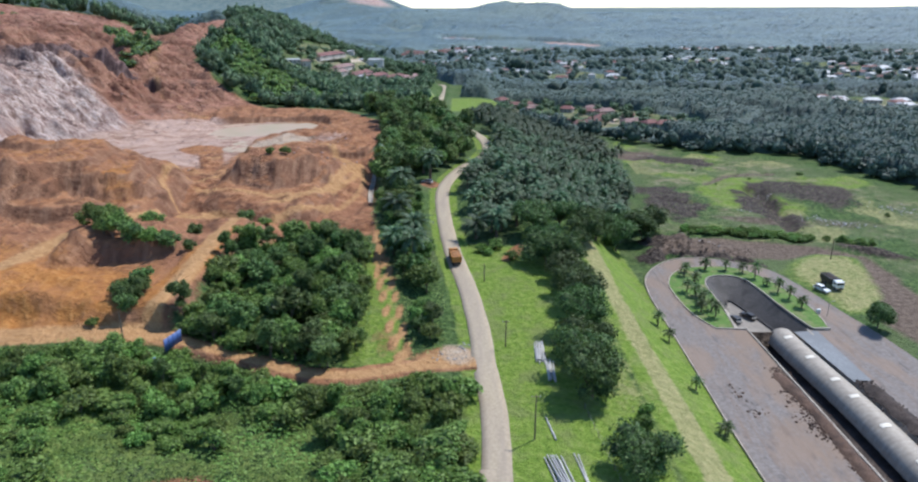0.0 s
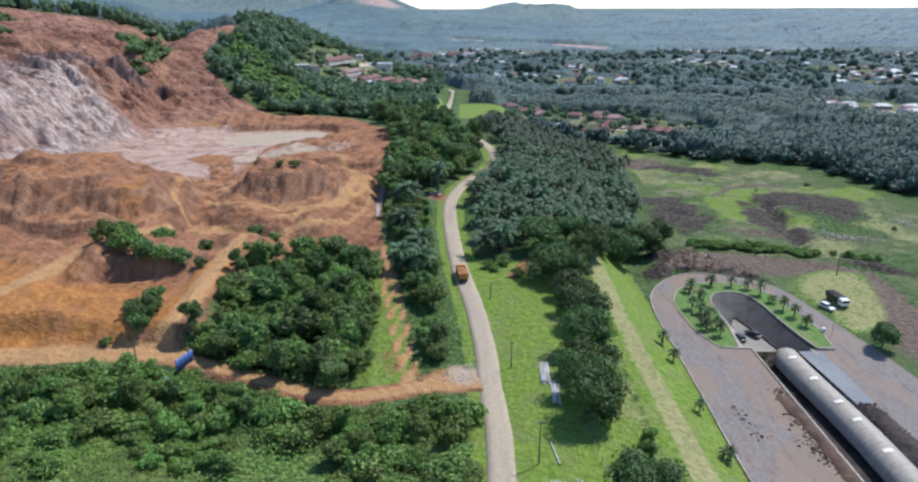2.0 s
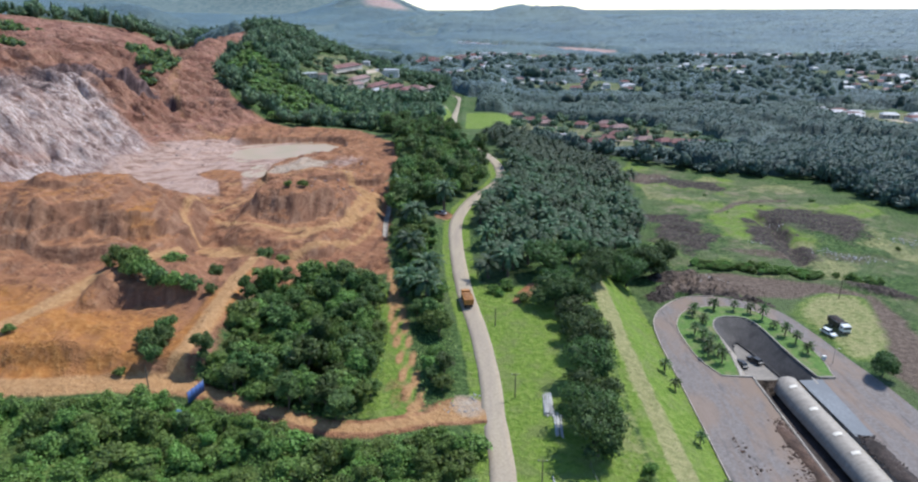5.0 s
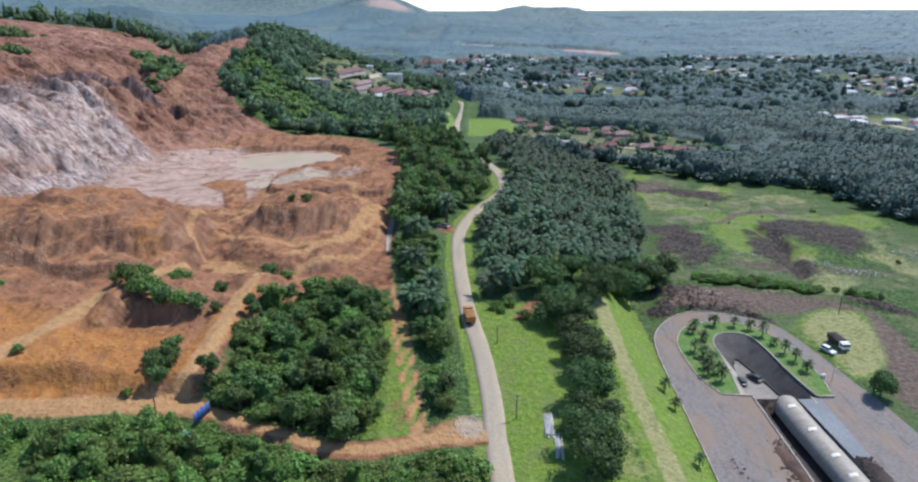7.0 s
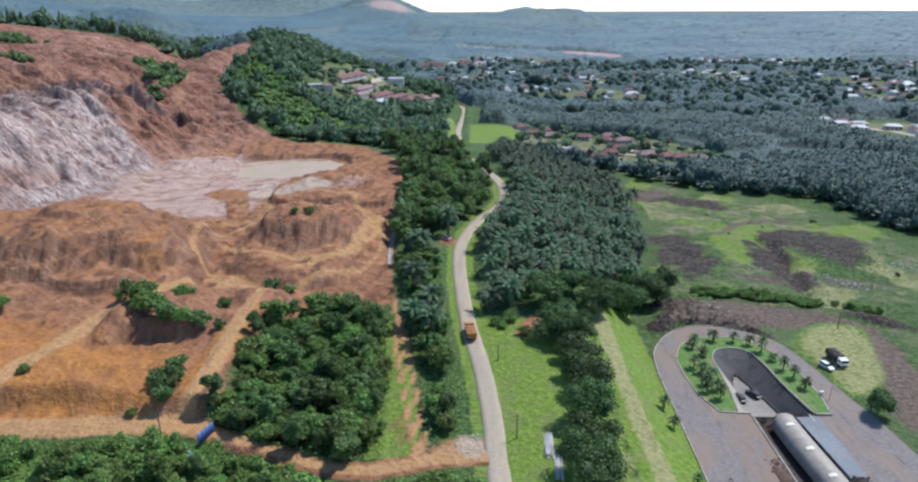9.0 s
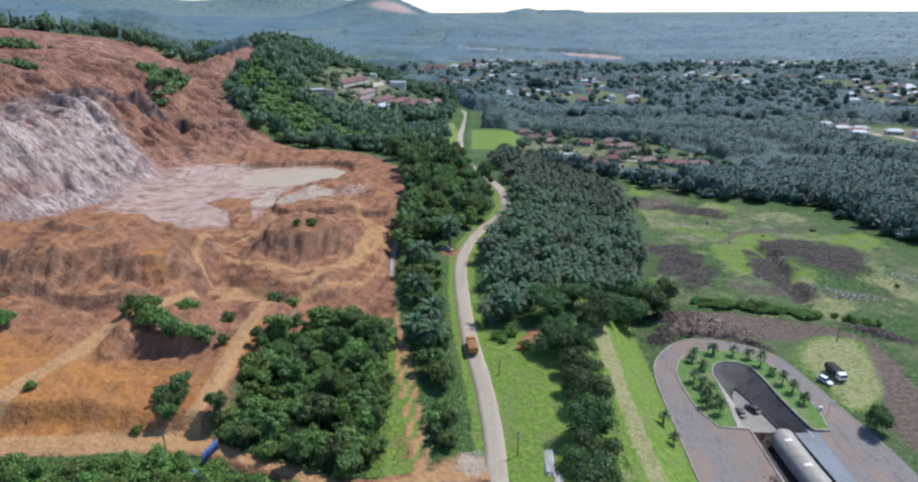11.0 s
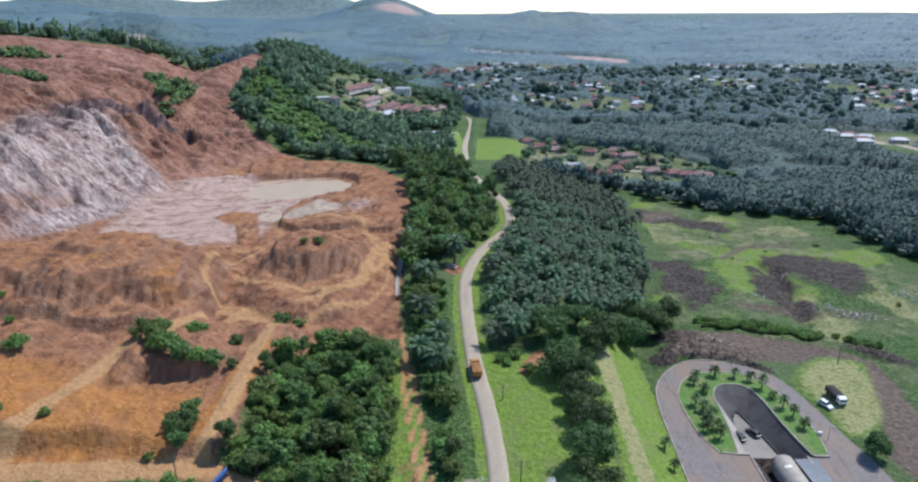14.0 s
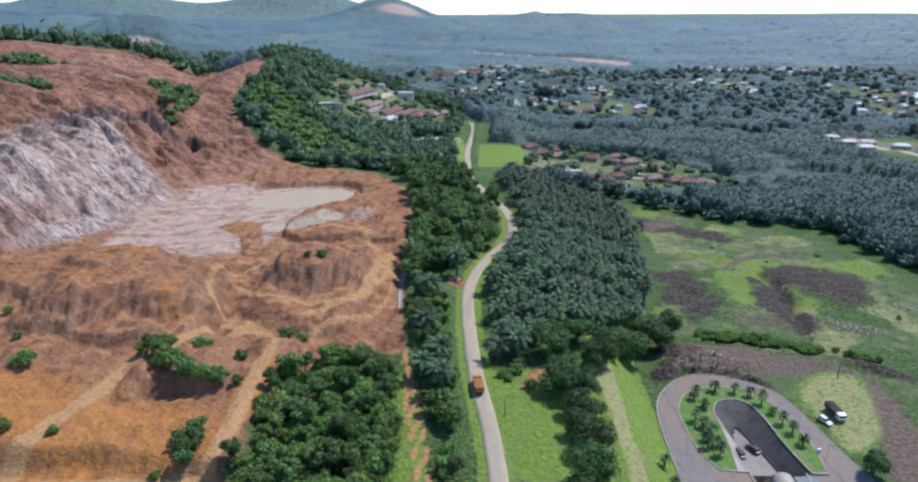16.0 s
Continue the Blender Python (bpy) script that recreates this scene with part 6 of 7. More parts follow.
windrow("brown_soil_ridge", "low ridge of spilt brown soil along the trench kerb", [(66.6, 127), (67.2, 118), (67.6, 108), (67.2, 97), (67.0, 84)], 1.5, 0.6, BROWN_SOIL, 61, APRON_Z)
windrow("dark_soil_ridge", "long heap of dark soil against the vaulted roof", [(83.0, 122.5), (83.4, 112), (83.8, 102), (84.2, 88)], 2.0, 0.9, BLACK_SOIL, 62, APRON_Z + 0.05)
scatter_lumps("brown_clods", "spilt brown clods along the trench kerb", near_line([(67.5, 128), (67.2, 116), (67.0, 106), (67.2, 97), (67, 86)], 1500, 0.95, 1) + near_line([(66.0, 120), (65.2, 104)], 260, 1.2, 16) + near_line([(55, 121), (56, 112)], 60, 0.9, 2), 1, 0.06, 0.30, BROWN_SOIL, base=APRON_Z)
scatter_lumps("dark_soil_heap", "heap of dark crumbly soil beside the vaulted roof", near_line([(83.0, 122), (83.4, 112), (83.8, 102), (84.2, 88)], 1900, 0.95, 3), 3, 0.10, 0.36, BLACK_SOIL, base=APRON_Z + 0.1)
heap_places = [p for cx, cy, rx, ry, h, turn in DARK_HEAPS for p in near_line([(cx - rx * 0.8, cy), (cx + rx * 0.8, cy - 1)], 90, ry * 0.4, int(cx))]
scatter_lumps("rubble_heaps", "dark tipped heaps of soil and rubble", heap_places, 5, 0.08, 0.34, BLACK_SOIL)
GREY_BITS = plain("grey_litter", (0.36, 0.35, 0.34), 0.8, vary=0.4)
PALE_BITS = plain("pale_litter", (0.62, 0.60, 0.57), 0.6, vary=0.25)
scatter_lumps("pale_debris", "scattered pale rubbish on the tipping ground", near_line([(133, 246), (141, 238), (146, 236)], 130, 2.4, 6) + near_line([(168, 262), (178, 254)], 90, 3.0, 7) + near_line([(128, 284), (131, 278)], 26, 1.2, 8)
              + near_line([(110, 256), (112, 253)], 12, 0.8, 9) + near_line([(102, 372), (106, 366)], 20, 2.0, 10) + near_line([(72, 207), (84, 209)], 26, 1.8, 11), 6, 0.1, 0.55, GREY_BITS, 0.3)
scatter_lumps("tipping_ground_clods", "burnt dark clods on the tipping ground", [p for k, poly in enumerate(BURNT) for p in spots(poly, 1.7, 30 + k, -1)], 12, 0.06, 0.30, BLACK_SOIL, 0.6)
ROCK = plain("quarry_rock", (0.330, 0.235, 0.200), 0.9, vary=0.35, size=1.0)
quarry_rocks = spots([(-170, 260), (-110, 250), (-90, 300), (-120, 345), (-150, 380), (-168, 330)], 7, 41, keep=0.5) + spots([(-190, 330), (-168, 300), (-164, 400), (-200, 420)], 6, 42, keep=0.6) + spots([(-60, 200), (-40, 215), (-40, 330), (-70, 340)], 7, 43, keep=0.4) \
    + spots([(-110, 124), (-70, 124), (-72, 160), (-105, 165)], 5, 44, keep=0.12)
scatter_lumps("quarry_boulders", "scattered boulders and clods of red rock", quarry_rocks, 13, 0.15, 0.9, ROCK)
scatter_lumps("white_stones", "small heap of pale stones at the junction", near_line([(1.2, 127), (0.2, 125)], 40, 0.7, 14) + near_line([(-4, 122), (1, 120.5)], 40, 1.0, 15), 14, 0.06, 0.3, GREY_BITS, 0.6)


def weeds(name, label, places, seed, size, tall, leaf):
    """Loose low leaves that cover the ground between the plants."""
    r = np.random.RandomState(seed)
    p = np.array(places)
    p = p + r.uniform(-0.5, 0.5, p.shape)
    z = ground(p[:, 0], p[:, 1])
    n = len(p)
    h = tall * r.uniform(0.1, 1.0, n) * (0.25 + 0.75 * sstep(-0.35, 0.45, fbm(p[:, 0], p[:, 1], 6, 3, 57)))
    an = r.uniform(0, 6.28, n)
    s = size * r.uniform(0.6, 1.4, n)
    d = np.stack([np.cos(an), np.sin(an), r.uniform(-0.3, 0.5, n)], 1) * s[:, None]
    e = np.stack([-np.sin(an), np.cos(an), r.uniform(-0.3, 0.3, n)], 1) * s[:, None] * 0.6
    o = np.stack([p[:, 0], p[:, 1], z + h], 1)
    v = np.stack([o - d, o + e, o + d, o - e], 1).reshape(-1, 3)
    f = np.arange(n * 4).reshape(n, 4)
    return tagged(part(name, (v, f), leaf), label, "undergrowth", kind="stuff")


weeds("undergrowth", "tangled low undergrowth between the shrubs", [p for p in spots(THICKET, 0.40, 51, 0.2, 0.5) if p[1] > 78 and p[0] > -105], 51, 0.22, 2.0, MASSED[LEAF_BRIGHT.name])
weeds("wood_floor", "leafy undergrowth at the foot of the trees", spots(BLOCK, 0.60, 52, -0.4, 0.5) + spots(STRIP, 0.60, 53, -1.2, 0.5), 52, 0.26, 2.0, MASSED[LEAF.name])
weeds("rank_grass", "uneven tufts of rough grass", spots(FIELD, 1.3, 54, 0, 0.5, 0.8) + spots([(22, 75), (34, 75), (34, 150), (30, 160), (30, 100)], 0.9, 55, 0, 0.5) + spots([(-20, 121), (-13, 121), (-22, 178), (-26, 178)], 0.9, 56, 0, 0.5, 0.7), 53, 0.22, 0.5, LEAF_BRIGHT)


# ---- vehicles ----
def wheel_mesh(radius, width):
    bm = bmesh.new()
    n = 16
    prof = [(-width / 2, radius * 0.62), (-width / 2, radius * 0.92), (-width * 0.36, radius), (width * 0.36, radius), (width / 2, radius * 0.92), (width / 2, radius * 0.62)]
    rings = [[bm.verts.new((x, q * math.cos(t), q * math.sin(t))) for t in np.linspace(0, 2 * math.pi, n, endpoint=False)] for x, q in prof]
    for a, c in zip(rings, rings[1:]):
        for k in range(n):
            bm.faces.new((a[k], a[(k + 1) % n], c[(k + 1) % n], c[k]))
    tyre = bpy.data.meshes.new("tyre")
    bm.to_mesh(tyre)
    bm.free()
    bm = bmesh.new()
    tube(bm, [(-width * 0.42, 0, 0), (width * 0.42, 0, 0)], radius * 0.63, 14)
    rim = bpy.data.meshes.new("rim")
    bm.to_mesh(rim)
    bm.free()
    return tyre, rim


RUBBER = plain("tyre_rubber", (0.022, 0.021, 0.020), 0.85, vary=0.3)
STEEL = plain("dusty_steel", (0.30, 0.29, 0.27), 0.5, 0.6, 0.2)
GLASS = plain("tinted_glass", (0.020, 0.026, 0.030), 0.08, vary=0.1)
WHITE_PAINT = plain("white_car_paint", (0.72, 0.72, 0.70), 0.35, vary=0.06)
BLACK_PAINT = plain("black_paint", (0.030, 0.030, 0.032), 0.4, vary=0.2)
CHASSIS = plain("dark_chassis", (0.045, 0.042, 0.040), 0.7, vary=0.3)


def add_wheels(vehicle, spots_, radius, width):
    tyre, rim = wheel_mesh(radius, width)
    for x, y in spots_:
        w = part("wheel", rim, STEEL, vehicle, "dull steel wheel rim")
        w.location = (x, y, radius)
        part("tyre", tyre, RUBBER, w)


def build_tipper(at, turn, paint, load, label, name="tipper_truck", cab_paint=None):
    """A tipper lorry, nose along +y."""
    t = thing(name, label, "truck", at=at, turn=turn)
    bm = bmesh.new()
    for x in (-0.42, 0.42):
        box(bm, (0.14, 7.6, 0.26), (x, -0.2, 0.92))
    box(bm, (2.3, 0.25, 0.35), (0, 3.72, 0.62), bevel=0.05)
    part("chassis", bm, CHASSIS, t)
    bm = bmesh.new()
    box(bm, (2.35, 1.75, 1.55), (0, 2.85, 1.75), bevel=0.12)
    box(bm, (2.2, 1.35, 0.22), (0, 2.65, 2.60), bevel=0.08)
    part("cab", bm, cab_paint or paint, t)
    bm = bmesh.new()
    box(bm, (2.05, 0.05, 0.72), (0, 3.74, 2.02), (-6, 0, 0))
    part("windscreen", bm, GLASS, t)
    for s in (-1, 1):
        bm = bmesh.new()
        box(bm, (0.04, 0.85, 0.6), (s * 1.19, 2.95, 2.05))
        part("side_window", bm, GLASS, t)
        bm = bmesh.new()
        box(bm, (0.28, 0.06, 0.18), (s * 0.85, 3.87, 0.72), bevel=0.02)
        part("headlight", bm, PALE_BITS, t)
        bm = bmesh.new()
        box(bm, (0.08, 0.14, 0.36), (s * 1.38, 3.5, 2.2), bevel=0.02)
        part("mirror", bm, CHASSIS, t)
    bm = bmesh.new()
    wz, L, y0 = 1.45, 5.5, -1.1
    box(bm, (2.45, L, 0.14), (0, y0, 1.12))
    for s in (-1, 1):
        box(bm, (0.09, L, wz), (s * 1.2, y0, 1.12 + wz / 2))
        for k in range(6):
            box(bm, (0.10, 0.12, wz), (s * 1.28, y0 - L / 2 + 0.3 + k * (L - 0.6) / 5, 1.12 + wz / 2))
        box(bm, (0.16, L + 0.05, 0.12), (s * 1.22, y0, 1.12 + wz))
    box(bm, (2.4, 0.1, wz + 0.35), (0, y0 + L / 2, 1.12 + wz / 2 + 0.17))
    part("tipping_body", bm, paint, t)
    bm = bmesh.new()
    box(bm, (2.38, 0.09, wz), (0, y0 - L / 2, 1.12 + wz / 2), (4, 0, 0))
    part("tailgate", bm, paint, t)
    v, f, m, n = [], [], 12, 7
    r = np.random.RandomState(3)
    for j in range(m + 1):
        for i in range(n + 1):
            u, w = i / n * 2 - 1, j / m * 2 - 1
            v.append((u * 1.14, y0 + w * (L / 2 - 0.08), 1.12 + wz - 0.1 + 0.38 * (1 - u ** 4) * (1 - w ** 4) + r.uniform(-0.04, 0.04)))
    for j in range(m):
        for i in range(n):
            f.append((j * (n + 1) + i, j * (n + 1) + i + 1, (j + 1) * (n + 1) + i + 1, (j + 1) * (n + 1) + i))
    part("load", (v, f), load, t, "rust-brown load of earth")
    add_wheels(t, [(s * x, y) for s in (-1, 1) for y, x in ((2.7, 1.02), (-1.6, 0.95), (-2.85, 0.95))], 0.5, 0.36)
    return t


def build_car(at, turn, paint, label, name="car", pickup=False):
    """A car or pickup, nose along +y."""
    t = thing(name, label, "car", at=at, turn=turn)
    bm = bmesh.new()
    side = [(-2.3, 0.45), (-2.32, 0.85), (-1.9, 0.95), (-0.2, 0.98), (1.0, 0.98), (2.15, 0.82), (2.28, 0.5), (2.1, 0.36), (-2.1, 0.36)]
    a = [bm.verts.new((-0.84, y, z)) for y, z in side]
    b = [bm.verts.new((0.84, y, z)) for y, z in side]
    bm.faces.new(a[::-1]), bm.faces.new(b)
    for k in range(len(side)):
        bm.faces.new((a[k], a[(k + 1) % len(side)], b[(k + 1) % len(side)], b[k]))
    bmesh.ops.recalc_face_normals(bm, faces=bm.faces[:])
    bmesh.ops.bevel(bm, geom=bm.edges[:], offset=0.06, segments=2, affect="EDGES")
    body = part("body", bm, paint, t)
    bm = bmesh.new()
    r0, r1 = (-0.5, 1.0) if pickup else (-1.9, 1.0)
    cab = [(r0, 0.95), (r0 + 0.25, 1.48), (0.35, 1.5), (r1, 0.96)]
    a, b = [bm.verts.new((-0.74 + 0.08 * (z > 1), y, z)) for y, z in cab], [bm.verts.new((0.74 - 0.08 * (z > 1), y, z)) for y, z in cab]
    bm.faces.new(a[::-1]), bm.faces.new(b)
    for k in range(4):
        bm.faces.new((a[k], a[(k + 1) % 4], b[(k + 1) % 4], b[k]))
    bmesh.ops.recalc_face_normals(bm, faces=bm.faces[:])
    part("window_band", bm, GLASS, t, "dark window glass")
    bm = bmesh.new()
    box(bm, (1.3, 0.35 - r0 - 0.25, 0.07), (0, (0.35 + r0 + 0.25) / 2, 1.52), bevel=0.03)
    part("roof", bm, paint, t)
    if pickup:
        bm = bmesh.new()
        box(bm, (1.66, 1.75, 0.06), (0, -1.42, 1.0))
        for s in (-1, 1):
            box(bm, (0.08, 1.75, 0.4), (s * 0.8, -1.42, 1.15))
        box(bm, (1.66, 0.08, 0.4), (0, -2.27, 1.15))
        part("cargo_bed", bm, paint, t)
    for s in (-1, 1):
        bm = bmesh.new()
        box(bm, (0.36, 0.06, 0.16), (s * 0.58, 2.25, 0.72), bevel=0.02)
        part("headlight", bm, PALE_BITS, t)
    add_wheels(t, [(s * 0.76, y) for s in (-1, 1) for y in (1.4, -1.35)], 0.33, 0.22)
    return t


ORANGE_PAINT = plain("rusty_orange_paint", (0.420, 0.180, 0.035), 0.55, vary=0.25)
RUST_LOAD = plain("rust_brown_load", (0.300, 0.135, 0.045), 0.9, vary=0.35, relief=0.05)
TRUCK_Y = 171.0
TRUCK_X = float(np.interp(TRUCK_Y, [p[1] for p in ROAD[2:11]], [p[0] for p in ROAD[2:11]]))
build_tipper((TRUCK_X - 0.5, TRUCK_Y, float(road_z(TRUCK_Y)) + 0.05), 8.5, ORANGE_PAINT, RUST_LOAD, "rusty orange tipper truck loaded with earth on the road")
build_car((98.6, 171.0, APRON_Z - 0.06), 200, WHITE_PAINT, "small white car parked on the grass lot")
build_tipper((103.0, 174.4, APRON_Z - 0.06), 184, BLACK_PAINT, BLACK_SOIL, "black tipper lorry with a white cab on the grass lot", "parked_lorry", WHITE_PAINT)
build_car((71.3, 160.5, PIT_Z), 12, BLACK_PAINT, "black car parked in the sunken yard")
build_car((75.6, 162.4, PIT_Z), 24, BLACK_PAINT, "second dark car parked in the sunken yard")
build_car((-12.0, 247.5, ground_at(-12, 247.5) + 0.02), 60, plain("silver_paint", (0.50, 0.50, 0.50), 0.35, 0.4, 0.1), "silver car at the roadside by the palms")


# ---- posts, poles and small works ----
def build_pole(x, y, tall, arm=True, material=None, label="slim dark utility pole beside the road", z=None):
    t = thing("utility_pole", label, "pole", "roadside poles", (x, y, ground_at(x, y) - 0.2 if z is None else z))
    bm = bmesh.new()
    tube(bm, [(0, 0, 0), (0, 0, tall * 0.5), (0, 0, tall)], [0.15, 0.12, 0.09], 8)
    part("shaft", bm, material or BARK, t)
    if arm:
        bm = bmesh.new()
        box(bm, (1.6, 0.1, 0.12), (0, 0.08, tall - 0.4), bevel=0.01)
        part("crossarm", bm, BARK, t)
        for s in (-0.7, 0, 0.7):
            bm = bmesh.new()
            tube(bm, [(s, 0.08, tall - 0.34), (s, 0.08, tall - 0.12)], [0.06, 0.04], 6)
            part("insulator", bm, PALE_BITS, t)


build_pole(9.5, 126, 6.2)
build_pole(12.2, 94.5, 8.5)
build_pole(6.2, 158, 5.0, False)
build_pole(-64.5, 117.5, 6.0, False)
build_pole(114.0, 196.0, 6.5, False)


def build_lamp(x, y):
    t = thing("street_lamp", "slim grey street lamp at the island edge", "street lamp", at=(x, y, APRON_Z + 0.1))
    bm = bmesh.new()
    tube(bm, [(0, 0, 0), (0, 0, 3.4), (0.15, 0, 3.9), (0.7, 0, 4.1)], [0.08, 0.06, 0.05, 0.04], 8)
    part("post", bm, STEEL, t)
    bm = bmesh.new()
    box(bm, (0.7, 0.24, 0.12), (0.95, 0, 4.1), (0, -6, 0), bevel=0.03)
    part("lamp_head", bm, STEEL, t)


build_lamp(91.6, 154.5)
# white box on the island tip
cab = thing("meter_box", "small white cabinet on the island tip", "cabinet", at=(90.4, 156.5, APRON_Z + 0.12))
bm = bmesh.new()
box(bm, (0.9, 0.6, 1.0), (0, 0, 0.5), bevel=0.04)
body = part("body", bm, WHITE_PAINT, cab)
bm = bmesh.new()
box(bm, (0.76, 0.03, 0.8), (0, -0.31, 0.5))
part("door", bm, PALE_BITS, cab)


def build_spun_pile(places, length, seed, label):
    """Concrete poles that lie side by side on the grass."""
    r = np.random.RandomState(seed)
    bm = bmesh.new()
    tube(bm, [(0, -length / 2, 0), (0, length / 2, 0)], [0.17, 0.11], 10)
    me = bpy.data.meshes.new("concrete_pole")
    bm.to_mesh(me)
    bm.free()
    for x, y, turn, lift in places:
        ob = part("concrete_pole", me, CONCRETE_POLE)
        ob.matrix_basis = pose(x, y, ground_at(x, y) + 0.16 + lift, r.uniform(-1, 1), 0, turn + r.uniform(-2.5, 2.5))
        tagged(ob, label, "pole", "concrete poles lying on the verge")


CONCRETE_POLE = plain("pale_grey_concrete", (0.44, 0.43, 0.41), 0.8, vary=0.2, size=1.5)
LBL = "pale grey concrete pole lying on the grass"
build_spun_pile([(15.4 + 0.30 * k + 0.08 * (k % 3), 123.5 + 0.6 * math.sin(k * 2.3), -4, 0.0) for k in range(7)] + [(15.7 + 0.4 * k, 123.8, -6, 0.30) for k in range(4)]
                + [(17.0 + 0.32 * k, 116.5 + 0.4 * math.sin(k), -3, 0.0) for k in range(5)] + [(17.3, 116.2, -8, 0.3)], 8.0, 1, LBL)
build_spun_pile([(15.2, 97.5, 10, 0.0)], 6.5, 2, LBL)
build_spun_pile([(14.0 + 0.36 * k + 0.1 * (k % 2), 85.2 + 0.7 * math.sin(k * 1.9), 9, 0.0) for k in range(8)] + [(14.6 + 0.42 * k, 85.4, 12, 0.31) for k in range(4)] + [(18.6, 86.5, 6, 0.0), (18.95, 86.2, 5, 0.0)], 9.0, 3, LBL)

# blue sheet screen by the track
BLUE = plain("faded_blue_sheet", (0.050, 0.105, 0.290), 0.5, vary=0.2)
scr = thing("sheet_fence", "faded blue corrugated sheet fence beside the track", "fence", at=(-55.2, 118.0, ground_at(-55.2, 118.0) - 0.1), turn=74)
for k in range(4):
    v, f = [], []
    for j, z in enumerate((0.1, 2.7)):
        for i in range(13):
            v.append((k * 1.25 - 2.5 + i * 0.1, 0.04 * (-1) ** i, z))
    for i in range(12):
        f.append((i, i + 1, 14 + i, 13 + i))
    ob = part("sheet", (v, f), BLUE, scr)
    sd = ob.modifiers.new("thickness", "SOLIDIFY")
    sd.thickness = 0.02
for k in range(5):
    bm = bmesh.new()
    box(bm, (0.08, 0.08, 2.9), (k * 1.25 - 2.5, 0.09, 1.4))
    part("post", bm, BARK, scr)
scr2 = thing("blue_tank", "blue plastic water drum half hidden in bushes", "drum", at=(-56.8, 112.6, ground_at(-56.8, 112.6)))
bm = bmesh.new()
tube(bm, [(0, 0, 0), (0, 0, 0.15), (0, 0, 1.7), (0, 0, 1.95), (0, 0, 2.1)], [0.8, 0.85, 0.85, 0.6, 0.25], 16)
part("tank_body", bm, BLUE, scr2)
bm = bmesh.new()
tube(bm, [(0, 0, 2.1), (0, 0, 2.2)], 0.28, 12)
part("lid", bm, BLUE, scr2)

# concrete drain along the quarry's edge
drain = thing("drain_channel", "narrow pale concrete drain along the quarry edge", "drain", kind="structure")
dl_ = smooth_line([(-29.8, 220), (-31.6, 236), (-33.2, 262), (-34.4, 286), (-35.0, 306), (-36.5, 322)], 2.0)
for k, (p, q) in enumerate(zip(dl_, dl_[1:])):
    d = q - p
    z = ground_at(p.x, p.y) + 0.3
    bm = bmesh.new()
    for o in (-0.75, 0.75):
        box(bm, (d.length, 0.16, 0.9), (0, o, 0.1))
    box(bm, (d.length, 1.4, 0.14), (0, 0, -0.1))
    ob = part("channel_length", bm, CONCRETE, drain)
    ob.matrix_basis = pose((p.x + q.x) / 2, (p.y + q.y) / 2, z, 0, 0, math.degrees(math.atan2(d.y, d.x)))

# wire fence behind the verge
fence = thing("wire_fence", "low post and wire fence behind the verge", "fence")
fl = smooth_line([(22.0, 104), (22.6, 98), (23.4, 90), (24.4, 80)], 2.4)
for p in fl:
    bm = bmesh.new()
    box(bm, (0.09, 0.09, 1.4), (p.x, p.y, ground_at(p.x, p.y) + 0.6))
    part("post", bm, BARK, fence)
for h in (0.5, 0.9, 1.2):
    bm = bmesh.new()
    tube(bm, [(p.x, p.y, ground_at(p.x, p.y) + h) for p in fl], 0.012, 4)
    part("wire", bm, STEEL, fence)


# ---- houses ----
ROOF_RED = plain("red_brown_tiles", (0.175, 0.075, 0.066), 0.85, vary=0.4, size=2.5)
ROOF_PALE = plain("pale_metal_roof", (0.38, 0.39, 0.40), 0.6, vary=0.3, size=3)
ROOF_DARK = plain("weathered_roof", (0.230, 0.140, 0.125), 0.8, vary=0.3, size=2)
WALL_MAT = plain("washed_wall", (0.46, 0.42, 0.36), 0.85, vary=0.25, size=2)
HOLE = plain("dark_opening", (0.030, 0.030, 0.032), 0.3, vary=0.2)
SHAPES = {}


